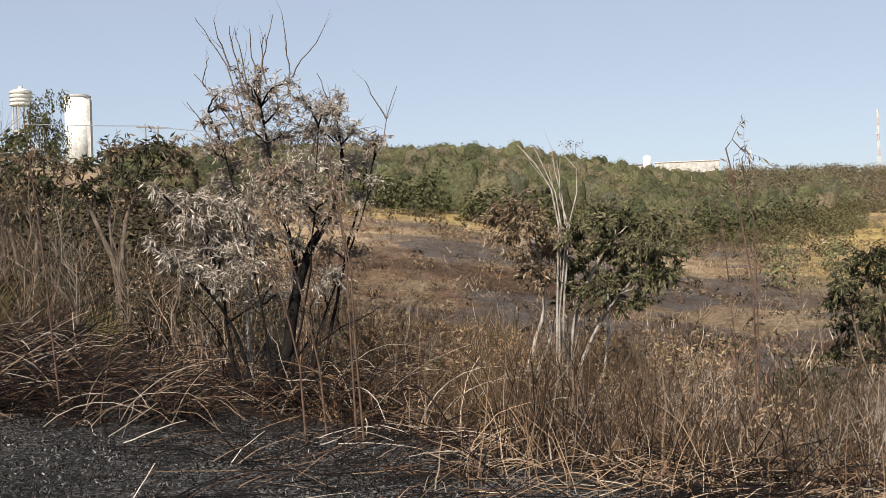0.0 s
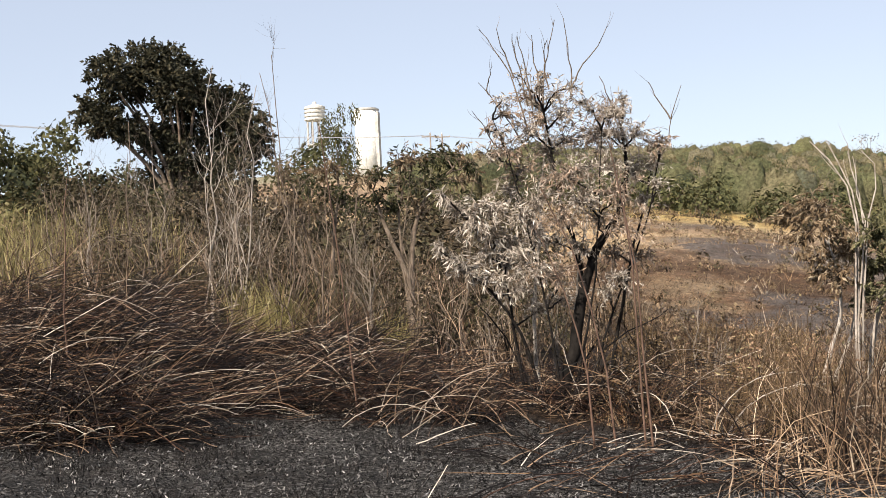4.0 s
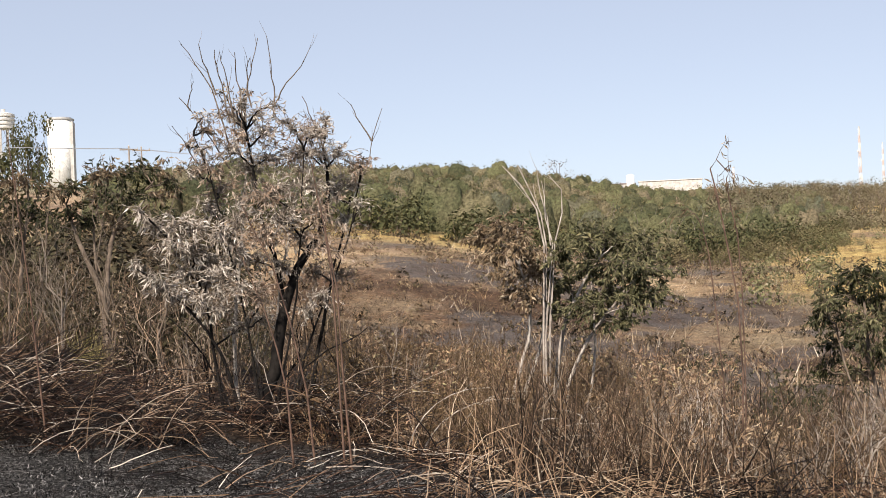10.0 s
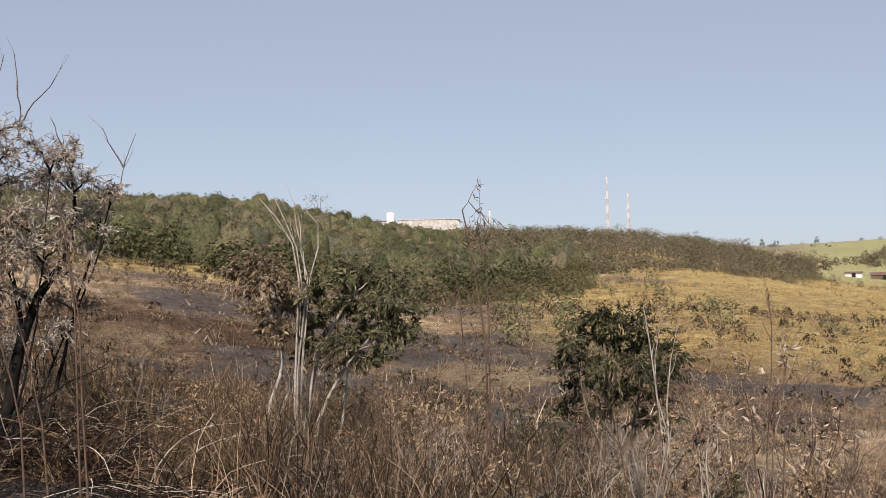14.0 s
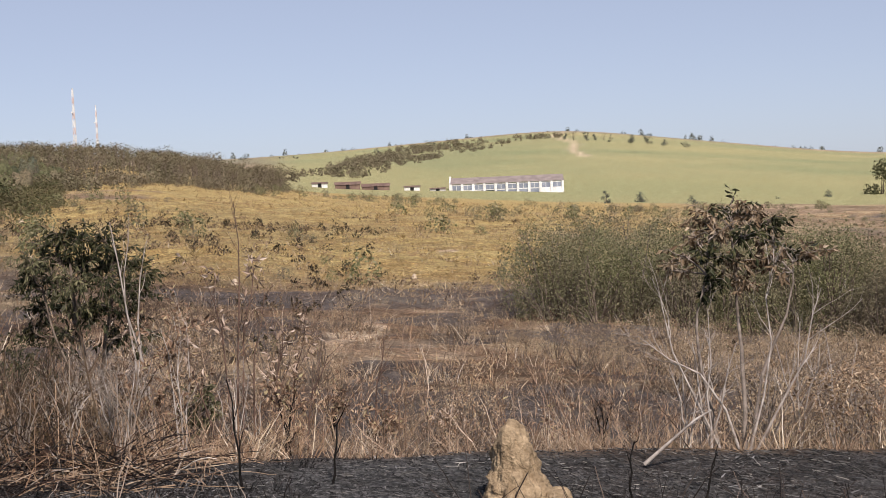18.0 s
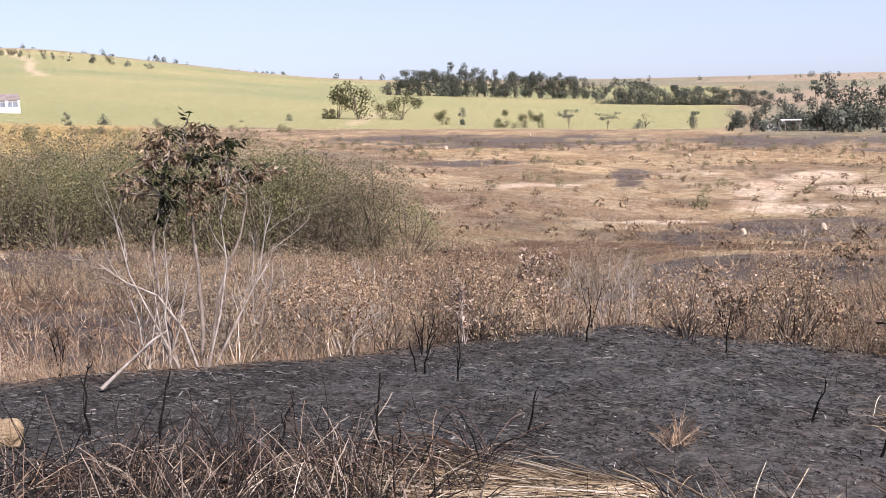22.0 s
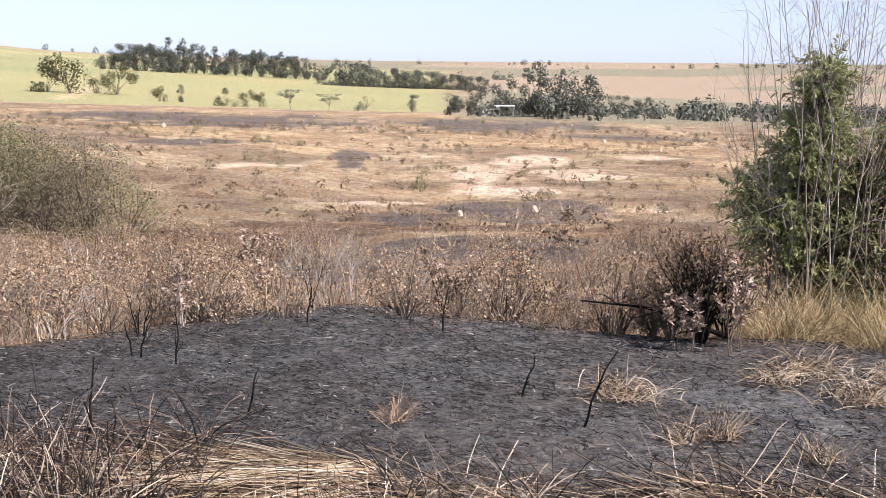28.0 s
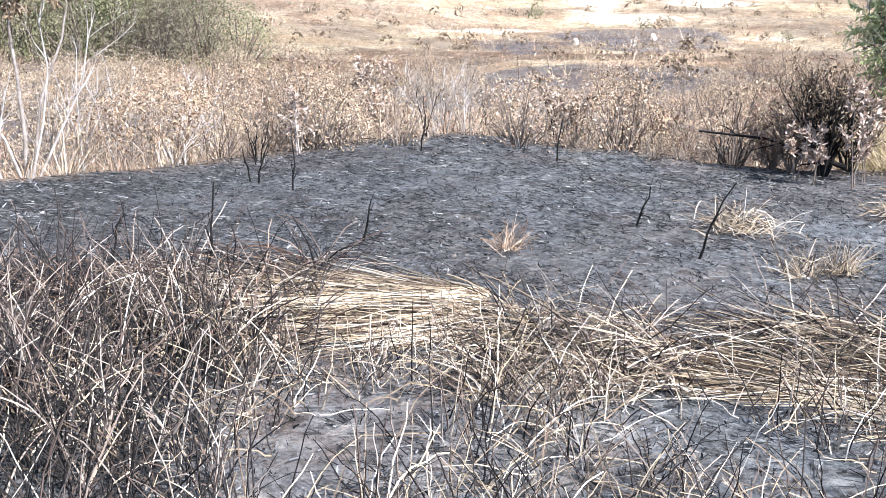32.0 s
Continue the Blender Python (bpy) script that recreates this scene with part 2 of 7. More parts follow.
def material(name, rough=0.85, metal=0.0):
    m = bpy.data.materials.new(name)
    m.use_nodes = True
    b = m.node_tree.nodes["Principled BSDF"]
    b.inputs["Roughness"].default_value, b.inputs["Metallic"].default_value = rough, metal
    b.inputs["Specular IOR Level"].default_value = 0.12
    return m, m.node_tree, b


def island_material(name, stops, rough=0.8, through=0.0, mottle=3.0, second=None, reach=0.15):
    """Stalks or leaves: each piece takes its own colour from the range, with mottling along it."""
    m, nt, b = material(name, rough)
    g = nt.nodes.new("ShaderNodeNewGeometry")
    c = ramped(nt, g.outputs["Random Per Island"], stops)
    if second:
        c = blend(nt, c, second, ramped(nt, noise_of(nt, reach, 3), [(0.45, (0, 0, 0)), (0.65, (0.8, 0.8, 0.8))]))
    n = noise_of(nt, mottle, 3)
    c = blend(nt, c, ramped(nt, n, [(0.3, (0.55, 0.55, 0.55)), (0.7, (1.0, 1.0, 1.0))]), 1.0, "MULTIPLY")
    nt.links.new(c, b.inputs["Base Color"])
    if through:
        t = nt.nodes.new("ShaderNodeBsdfTranslucent")
        nt.links.new(c, t.inputs["Color"])
        x = nt.nodes.new("ShaderNodeMixShader")
        x.inputs[0].default_value = through
        nt.links.new(b.outputs[0], x.inputs[1]), nt.links.new(t.outputs[0], x.inputs[2])
        nt.links.new(x.outputs[0], nt.nodes["Material Output"].inputs["Surface"])
    return m


def mottled(name, dark, light, scale=4.0, rough=0.85, bump=0.0, fine=40.0, metal=0.0):
    """A plain surface with stains and grain at two scales."""
    m, nt, b = material(name, rough, metal)
    c = ramped(nt, noise_of(nt, scale, 5), [(0.35, dark), (0.65, light)])
    n2 = noise_of(nt, fine, 3)
    c = blend(nt, c, ramped(nt, n2, [(0.3, (0.75, 0.75, 0.75)), (0.7, (1, 1, 1))]), 1.0, "MULTIPLY")
    nt.links.new(c, b.inputs["Base Color"])
    if bump:
        bp = nt.nodes.new("ShaderNodeBump")
        bp.inputs["Strength"].default_value, bp.inputs["Distance"].default_value = 0.6, bump
        nt.links.new(n2, bp.inputs["Height"]), nt.links.new(bp.outputs[0], b.inputs["Normal"])
    return m


def canopy_material(name, stops, second):
    """A leafy crown seen from far off: each crown its own colour, with fine leaf mottling and relief."""
    m, nt, b = material(name, 0.8)
    b.inputs["Specular IOR Level"].default_value = 0.1
    g = nt.nodes.new("ShaderNodeNewGeometry")
    c = ramped(nt, g.outputs["Random Per Island"], stops)
    c = blend(nt, c, second, ramped(nt, noise_of(nt, 0.5, 4), [(0.45, (0, 0, 0)), (0.65, (0.6, 0.6, 0.6))]))
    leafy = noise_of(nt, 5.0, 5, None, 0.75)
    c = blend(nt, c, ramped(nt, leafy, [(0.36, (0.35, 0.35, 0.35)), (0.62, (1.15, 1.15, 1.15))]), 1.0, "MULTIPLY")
    nt.links.new(c, b.inputs["Base Color"])
    bp = nt.nodes.new("ShaderNodeBump")
    bp.inputs["Strength"].default_value, bp.inputs["Distance"].default_value = 0.9, 0.35
    nt.links.new(leafy, bp.inputs["Height"]), nt.links.new(bp.outputs[0], b.inputs["Normal"])
    return m


# scorched tones; near-black stops also deepen shaded gaps, palest ones stand for glints
STRAW = island_material("scorched_straw", [(0.0, (0.006, 0.005, 0.005)), (0.62, (0.015, 0.01, 0.008)), (0.78, (0.075, 0.038, 0.024)), (0.88, (0.24, 0.155, 0.095)), (0.95, (0.42, 0.33, 0.25)), (1.0, (0.60, 0.54, 0.47))], rough=0.45)
PALE_STRAW = island_material("pale_straw", [(0.0, (0.035, 0.026, 0.021)), (0.25, (0.14, 0.10, 0.07)), (0.5, (0.38, 0.285, 0.18)), (0.8, (0.56, 0.45, 0.31)), (1.0, (0.74, 0.67, 0.57))])
BLACK_STEM = island_material("charred_stem", [(0.0, (0.015, 0.013, 0.012)), (0.5, (0.045, 0.037, 0.032)), (0.75, (0.15, 0.105, 0.08)), (1.0, (0.42, 0.35, 0.28))])
BROWN_GRASS = island_material("brown_dry_grass", [(0.0, (0.058, 0.039, 0.027)), (0.3, (0.208, 0.121, 0.070)), (0.7, (0.403, 0.254, 0.150)), (0.92, (0.546, 0.403, 0.250)), (1.0, (0.728, 0.624, 0.463))], mottle=0.4)
YELLOW_GRASS = island_material("yellow_dry_grass", [(0.0, (0.22, 0.15, 0.065)), (0.5, (0.42, 0.30, 0.13)), (1.0, (0.56, 0.45, 0.24))], mottle=0.2, second=(0.34, 0.22, 0.12), reach=0.08)
GREEN_GRASS = island_material("fading_green_grass", [(0.0, (0.15, 0.13, 0.05)), (0.5, (0.31, 0.27, 0.11)), (1.0, (0.48, 0.42, 0.22))], through=0.2)
SILVER_LEAF = island_material("heat_dried_silvery_leaf", [(0.0, (0.13, 0.10, 0.075)), (0.35, (0.40, 0.34, 0.28)), (0.75, (0.62, 0.56, 0.49)), (1.0, (0.80, 0.75, 0.68))], through=0.15)
BROWN_LEAF = island_material("scorched_brown_leaf", [(0.0, (0.10, 0.065, 0.04)), (0.6, (0.25, 0.18, 0.11)), (1.0, (0.42, 0.34, 0.24))], through=0.15)
DARK_LEAF = island_material("dark_green_leaf", [(0.0, (0.02, 0.024, 0.012)), (0.6, (0.05, 0.056, 0.025)), (1.0, (0.12, 0.105, 0.05))], rough=0.55, through=0.1)
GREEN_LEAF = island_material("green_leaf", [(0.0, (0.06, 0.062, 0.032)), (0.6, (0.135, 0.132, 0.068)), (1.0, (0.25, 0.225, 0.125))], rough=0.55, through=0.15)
WOOD_LEAF = island_material("woodland_leaf", [(0.0, (0.06, 0.064, 0.03)), (0.5, (0.125, 0.125, 0.056)), (0.85, (0.185, 0.165, 0.08)), (1.0, (0.26, 0.19, 0.115))], mottle=0.3, through=0.2, second=(0.20, 0.155, 0.09), reach=0.12)
BARK_BLACK = mottled("charred_bark", (0.006, 0.0055, 0.005), (0.022, 0.019, 0.017), 9, bump=0.01)
BARK_PALE = mottled("pale_bark", (0.22, 0.185, 0.155), (0.50, 0.45, 0.40), 7, bump=0.004)
BARK_BROWN = mottled("grey_brown_bark", (0.08, 0.06, 0.045), (0.24, 0.19, 0.15), 7, bump=0.006)
GREY_TWIG = island_material("grey_dry_twig", [(0.0, (0.049, 0.035, 0.026)), (0.5, (0.210, 0.135, 0.091)), (0.85, (0.420, 0.297, 0.208)), (1.0, (0.700, 0.581, 0.455))])
ASH_BIT = island_material("ash_and_char_bits", [(0.0, (0.012, 0.012, 0.012)), (0.45, (0.04, 0.038, 0.037)), (0.8, (0.10, 0.096, 0.094)), (1.0, (0.24, 0.235, 0.23))])
WHITEWASH = mottled("weathered_whitewash", (0.62, 0.61, 0.58), (0.82, 0.81, 0.78), 0.5, 0.8, fine=2.0)
CONCRETE = mottled("stained_concrete", (0.38, 0.37, 0.35), (0.62, 0.60, 0.57), 0.6, 0.85, fine=4.0)
ROOF_TILE = mottled("brown_tile_roof", (0.13, 0.085, 0.07), (0.22, 0.15, 0.12), 0.5, 0.85, fine=3.0)
HALL_ROOF = mottled("grey_brown_roof", (0.20, 0.165, 0.15), (0.30, 0.25, 0.23), 0.5, 0.85, fine=3.0)
# near-black colour stands for the shade inside openings; nothing is hollowed out
DARK_OPENING = mottled("opening_shade", (0.012, 0.012, 0.013), (0.03, 0.03, 0.03), 0.5)
WINDOW_GREY = mottled("dusty_window", (0.16, 0.18, 0.22), (0.26, 0.29, 0.34), 0.4, 0.35)
PAINT_RED = mottled("faded_red_paint", (0.56, 0.45, 0.42), (0.66, 0.56, 0.53), 1.0, 0.6)
STEEL = mottled("galvanised_steel", (0.40, 0.41, 0.42), (0.55, 0.56, 0.57), 1.0, 0.5)
EARTH = mottled("termite_earth", (0.21, 0.15, 0.09), (0.41, 0.31, 0.195), 14, 0.95, 0.05, 60)
CLOD = mottled("sooty_clod", (0.05, 0.043, 0.038), (0.16, 0.13, 0.11), 30, 0.95)
PALE_EARTH = mottled("pale_termite_earth", (0.40, 0.31, 0.22), (0.58, 0.48, 0.37), 2, 0.95, 0.02, 12)
POLE_WOOD = mottled("weathered_pole", (0.20, 0.17, 0.14), (0.32, 0.28, 0.24), 2)
# lightened and greyed: the haze of distance is put into this leaf colour
HAZED_TREE = island_material("haze_greyed_far_leaf", [(0.0, (0.075, 0.085, 0.068)), (0.6, (0.12, 0.132, 0.105)), (1.0, (0.18, 0.187, 0.145))], mottle=0.1)
THICKET_LEAF = island_material("grey_green_thicket_leaf", [(0.0, (0.12, 0.122, 0.06)), (0.5, (0.21, 0.21, 0.098)), (0.85, (0.29, 0.275, 0.145)), (1.0, (0.40, 0.35, 0.23))], mottle=0.5, through=0.3, second=(0.27, 0.22, 0.16), reach=0.35)
TREE_LEAF = island_material("dark_glossy_leaf", [(0.0, (0.022, 0.024, 0.016)), (0.6, (0.045, 0.045, 0.028)), (1.0, (0.10, 0.085, 0.05))], rough=0.5, mottle=0.3)
LIP_GRASS = island_material("straw_brown_grass", [(0.0, (0.10, 0.065, 0.045)), (0.3, (0.30, 0.195, 0.125)), (0.75, (0.50, 0.36, 0.24)), (1.0, (0.68, 0.58, 0.45))], mottle=0.4, second=(0.33, 0.23, 0.15), reach=0.45)
BRUSH = island_material("rusty_brush", [(0.0, (0.014, 0.011, 0.009)), (0.45, (0.045, 0.031, 0.022)), (0.78, (0.12, 0.075, 0.048)), (0.92, (0.26, 0.18, 0.12)), (1.0, (0.50, 0.42, 0.33))], mottle=0.5, second=(0.11, 0.075, 0.045), reach=0.5)
SCORCHED_SCRUB = island_material("scorched_scrub_leaf", [(0.0, (0.02, 0.017, 0.012)), (0.5, (0.045, 0.036, 0.022)), (0.9, (0.10, 0.07, 0.043)), (1.0, (0.2, 0.15, 0.10))], mottle=1.0, second=(0.075, 0.07, 0.035), reach=0.4)
WOOD_DARK = island_material("dark_woodland_leaf", [(0.0, (0.045, 0.05, 0.024)), (0.5, (0.095, 0.10, 0.045)), (1.0, (0.16, 0.15, 0.07))], mottle=0.3, through=0.2, second=(0.10, 0.10, 0.055), reach=0.12)
WOOD_BROWN = island_material("grey_brown_woodland_leaf", [(0.0, (0.12, 0.095, 0.06)), (0.5, (0.20, 0.165, 0.105)), (1.0, (0.28, 0.23, 0.16))], mottle=0.3, through=0.15, second=(0.17, 0.16, 0.09), reach=0.2)
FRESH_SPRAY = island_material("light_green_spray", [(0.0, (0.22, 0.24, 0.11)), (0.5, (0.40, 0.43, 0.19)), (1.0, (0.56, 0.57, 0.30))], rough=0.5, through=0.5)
BARK_GREY = mottled("grey_bark", (0.13, 0.105, 0.085), (0.33, 0.28, 0.235), 8, bump=0.004)
GOLDEN_GRASS = island_material("golden_drooping_grass", [(0.0, (0.10, 0.065, 0.035)), (0.35, (0.34, 0.245, 0.13)), (0.75, (0.52, 0.41, 0.22)), (1.0, (0.68, 0.57, 0.38))], mottle=2.5, second=(0.40, 0.32, 0.16), reach=1.1, through=0.15)
STUBBLE = island_material("burnt_stubble", [(0.0, (0.006, 0.006, 0.006)), (0.7, (0.022, 0.02, 0.019)), (0.9, (0.06, 0.05, 0.045)), (1.0, (0.16, 0.145, 0.135))])
RUST_LEAF = island_material("rusty_weed_leaf", [(0.0, (0.091, 0.055, 0.037)), (0.4, (0.25, 0.155, 0.10)), (0.8, (0.43, 0.30, 0.20)), (1.0, (0.40, 0.345, 0.19))])
BUSH_LEAF = island_material("olive_and_rust_leaf", [(0.0, (0.03, 0.022, 0.012)), (0.4, (0.085, 0.06, 0.03)), (0.75, (0.15, 0.10, 0.05)), (1.0, (0.26, 0.18, 0.10))], mottle=1.0, second=(0.11, 0.068, 0.036), reach=0.5)
DRY_BUSH = island_material("dry_rust_leaf", [(0.0, (0.10, 0.065, 0.04)), (0.4, (0.28, 0.185, 0.115)), (0.8, (0.45, 0.325, 0.21)), (1.0, (0.62, 0.51, 0.37))], mottle=0.7, second=(0.36, 0.28, 0.18), reach=0.4)
ASH_STRAW = island_material("ash_coated_straw", [(0.0, (0.012, 0.0125, 0.0125)), (0.45, (0.04, 0.0405, 0.04)), (0.75, (0.118, 0.115, 0.11)), (0.95, (0.235, 0.225, 0.21)), (1.0, (0.42, 0.39, 0.34))], mottle=1.5)
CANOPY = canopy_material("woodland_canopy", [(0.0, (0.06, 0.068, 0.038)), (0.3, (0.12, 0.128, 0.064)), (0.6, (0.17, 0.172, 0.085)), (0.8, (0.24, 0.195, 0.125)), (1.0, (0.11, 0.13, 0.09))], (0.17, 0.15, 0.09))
CHAR_FLAKE = island_material("char_and_ash_flakes", [(0.0, (0.004, 0.004, 0.004)), (0.5, (0.01, 0.0095, 0.0095)), (0.68, (0.06, 0.058, 0.057)), (0.86, (0.22, 0.215, 0.21)), (1.0, (0.46, 0.45, 0.44))], mottle=2.0)
WEED_CLUMP = island_material("withered_weed_clump", [(0.0, (0.06, 0.042, 0.03)), (0.4, (0.16, 0.11, 0.07)), (0.8, (0.27, 0.19, 0.12)), (1.0, (0.30, 0.26, 0.14))], mottle=0.4)
CREAM_LEAF = island_material("bleached_cream_leaf", [(0.0, (0.20, 0.135, 0.09)), (0.5, (0.38, 0.28, 0.21)), (1.0, (0.60, 0.49, 0.40))])
RED_STEM = mottled("reddish_brown_stem", (0.06, 0.038, 0.03), (0.18, 0.115, 0.085), 12, 0.6)
SHORT_GRASS = island_material("short_tan_grass", [(0.0, (0.161, 0.103, 0.063)), (0.35, (0.345, 0.230, 0.138)), (0.7, (0.483, 0.356, 0.207)), (1.0, (0.644, 0.517, 0.322))], mottle=0.3, second=(0.30, 0.21, 0.13), reach=0.1)
for burnt_one in (BARK_BLACK, BLACK_STEM, STUBBLE):
    burnt_one.node_tree.nodes["Principled BSDF"].inputs["Specular IOR Level"].default_value = 0.08

# ---- the ground, one sheet to the horizon ----
BURNT = [(28, 33, 5.5, 2.6), (36.8, 24, 1.6, 1.6), (42.5, 28, 2.2, 3.5), (36, 15, 9, 2.2), (46, 20, 3.5, 2.0), (46.5, 12.6, 4.2, 2.2), (50, 14, 3, 1.5),
         (68, 22, 4.0, 2.5), (5, 30, 6, 5), (12, 24, 5, 4), (1.5, 43, 3.5, 4), (17, 20, 5, 3.5), (22, 17, 5, 2.5), (10.5, 40, 3, 4), (40, 12.5, 6, 1.3), (55, 15.5, 4, 2.2), (47, 24, 4, 2.2), (60, 19, 3, 1.6), (31, 12, 4, 1.2), (44, 16.5, 3, 1.2), (34, 19, 3, 1.5), (26, 22, 4, 2), (52, 20, 2.5, 1.5)]
# bearing, elevation and half widths of the burnt patches and of the bare sand on the far slope
SLOPE_BURNT = [(64, -2.5, 6.5, 0.28), (77, -2.6, 5, 0.3), (69.6, -4.2, 1.0, 0.4), (77.5, -6.6, 4.2, 0.5), (77.8, -8.5, 7.5, 0.75), (70.5, -9.2, 3.5, 0.6), (59, -2.2, 4, 0.16), (83, -3.1, 3, 0.14), (72, -7.0, 2.0, 0.3), (62.5, -3.4, 3, 0.15)]
SANDS = [(75.7, -5.0, 1.7, 0.75), (78.0, -4.25, 2.6, 0.5), (80.6, -4.75, 2.6, 0.42), (65.0, -4.5, 2.8, 0.2), (70.5, -6.25, 3.8, 0.14), (83.2, -6.45, 1.6, 0.14), (77.5, -5.7, 4.2, 0.3), (72.4, -4.05, 2.4, 0.09), (83.5, -4.0, 2.5, 0.1),
         (32.2, -6.6, 1.8, 0.5), (36.6, -3.05, 0.7, 0.1), (44.5, -9.6, 1.5, 0.3), (81, -9.9, 2.0, 0.25)]


def zones(x, y, z):
    """Colour of the soil and its cover from the lie of the land."""
    az, d = polar(x, y)
    lip = edge_at(az)
    el = np.degrees(np.arctan2(z - EYE, d))
    n1, n2, n3 = fbm(x, y, 6, 11), fbm(x, y, 25, 12), fbm(x, y, 2.0, 13)
    m = lambda k: np.asarray(k)[:, None]
    c = np.tile((0.315, 0.235, 0.165), (len(x), 1))
    c = c * (1 - m(smooth(0.45, 0.7, n1)) * 0.35)
    c += m(smooth(0.5, 0.75, n2)) * np.array((0.10, 0.075, 0.03))
    c += m(smooth(22, 32, az) * smooth(9, 12, d)) * np.array((0.09, 0.075, 0.052))
    mosaic = fbm(x, y, 5, 14, 6)
    calm = 1 - 0.55 * smooth(30, 60, d)
    c = c * (1 - m(smooth(0.47, 0.55, mosaic) * calm) * np.array((0.46, 0.50, 0.52)))
    c = c + m(smooth(0.46, 0.40, mosaic)) * np.array((0.055, 0.05, 0.025))
    dip = smooth(-10, -7, az) * (1 - smooth(11, 16, az)) * (1 - smooth(40, 48, d))
    c = c * (1 - m(dip) * np.array((0.40, 0.43, 0.44)))
    drab = smooth(48, 56, az) * smooth(22, 34, d)
    c = c * (1 - m(drab) * np.array((0.10, 0.10, 0.15)))
    # yellow pasture on the rise ahead and to the right
    yellow = smooth(34, 48, d) * (smooth(13, 19, az) * (1 - smooth(44, 52, az))) * (1 - smooth(300, 420, d))
    yellow = np.maximum(yellow, smooth(55, 63, d) * smooth(-9, -5, az) * (1 - smooth(3, 5, az)) * (1 - smooth(74, 80, d)))
    yellow = yellow * smooth(0.30, 0.5, n2 * 0.5 + n1 * 0.5 + 0.1)
    c = c * (1 - m(yellow)) + m(yellow) * np.array((0.42, 0.325, 0.14))
    # burnt patches
    burnt = smooth(0.51, 0.57, fbm(x, y * 1.6, 6, 21, 5)) * (1 - smooth(75, 120, d)) * smooth(-6, 0, az) * (0.85 - 0.7 * smooth(48, 60, az) * smooth(20, 28, d))
    burnt *= 1 - 0.8 * yellow
    ragged = (fbm(x, y, 3.0, 22, 6) - 0.5) * 3.2
    for a0, d0, wa, wd in BURNT:
        burnt = np.maximum(burnt, 0.92 * smooth(1.02, 0.88, ((az - a0) / wa) ** 2 + ((d - d0) / wd) ** 2 + ragged))
    ragged = (fbm(x, y, 4.5, 23, 6) - 0.5) * 3.4
    for a0, e0, wa, we in SLOPE_BURNT:
        burnt = np.maximum(burnt, 0.85 * (d > 14) * smooth(1.05, 0.7, ((az - a0) / wa) ** 2 + ((el - e0) / we) ** 2 + ragged))
    c = c * (1 - m(burnt)) + m(burnt) * np.array((0.10, 0.086, 0.08))
    # burnt litter under the brush, darkened further to stand for shade between stems
    shady_litter = smooth(3, -3, az) * (1 - smooth(24, 32, d)) + smooth(-4, 0, az) * (1 - smooth(15, 21, az)) * (1 - smooth(20, 27, d)) * 0.7
    shady_litter = np.maximum(shady_litter, smooth(16, 20, az) * (1 - smooth(28, 33, az)) * (1 - smooth(14, 19, d)) * 0.5)
    shady_litter = np.clip(shady_litter, 0, 1) * (0.55 + 0.45 * smooth(0.35, 0.6, n1))
    c = c * (1 - m(shady_litter)) + m(shady_litter) * np.array((0.036, 0.027, 0.021))
    # sand scarp
    bare = np.zeros(len(x))
    for a0, e0, wa, we in SANDS:
        bare = np.maximum(bare, np.exp(-((az - a0) / wa) ** 2 - ((el - e0) / we) ** 2) * (d > 14))
    sand = smooth(0.38, 0.60, bare * (0.02 + 1.5 * fbm(x, y, 2.6, 31, 6)))
    c = c * (1 - m(sand)) + m(sand) * np.array((0.60, 0.49, 0.36))
    # cane fields and far country
    cane = smooth(300, 330, d) * smooth(26, 30, az) * (1 - smooth(73.6, 74.4, az + (n2 - 0.5) * 3)) * (1 - smooth(1350, 1450, d))
    c = c * (1 - m(cane)) + m(cane) * (np.array((0.325, 0.33, 0.17)) + m(fbm(x, y, 90, 44, 3) - 0.5) * np.array((0.22, 0.12, 0.06)))
    track = np.minimum(np.abs(az - 57.0 - (d - 400) / 75), np.abs(az - 42.6 + np.sin(d / 60) * 0.25 + (d - 900) / 500)) * d * 0.0175
    track = smooth(4.5, 2.0, track) * (smooth(360, 380, d) * (1 - smooth(470, 500, d)) * (az > 50) + smooth(700, 740, d) * (az < 50)) * cane
    c = c * (1 - m(track)) + m(track) * np.array((0.55, 0.46, 0.32))
    strip = smooth(0.52, 0.56, fbm(x, y, 260, 43, 2)) * cane * 0.5
    c = c * (1 - m(strip)) + m(strip) * np.array((0.37, 0.355, 0.175))
    country = np.maximum(smooth(1350, 1500, d), smooth(180, 260, d) * (1 - smooth(26, 30, az)))
    country = np.maximum(country, smooth(140, 190, d) * smooth(73, 77, az))
    fields = fbm(x, y, 420, 41, 2)
    far = np.where(m(fields > 0.52), np.array((0.345, 0.285, 0.205)), np.array((0.25, 0.24, 0.165)))
    c = c * (1 - m(country)) + m(country) * far
    # the burnt bank under the camera
    black = 1 - smooth(-0.35, 0.35, d - lip + (n3 - 0.5) * 0.8)
    c = c * (1 - m(black)) + m(black) * (np.array((0.026, 0.0255, 0.025)) + m(smooth(12, 40, az) * (1 - smooth(120, 178, az))) * np.array((0.058, 0.058, 0.056)) + m(smooth(52, 80, az) * (1 - smooth(120, 178, az))) * np.array((0.068, 0.068, 0.066)))
    white = smooth(0.9, 0.5, ((az - 67) / 12) ** 2 + ((d - 4.0) / 0.9) ** 2 + (n3 - 0.5) * 2.4)
    c = c * (1 - m(white)) + m(white) * np.array((0.245, 0.226, 0.208))
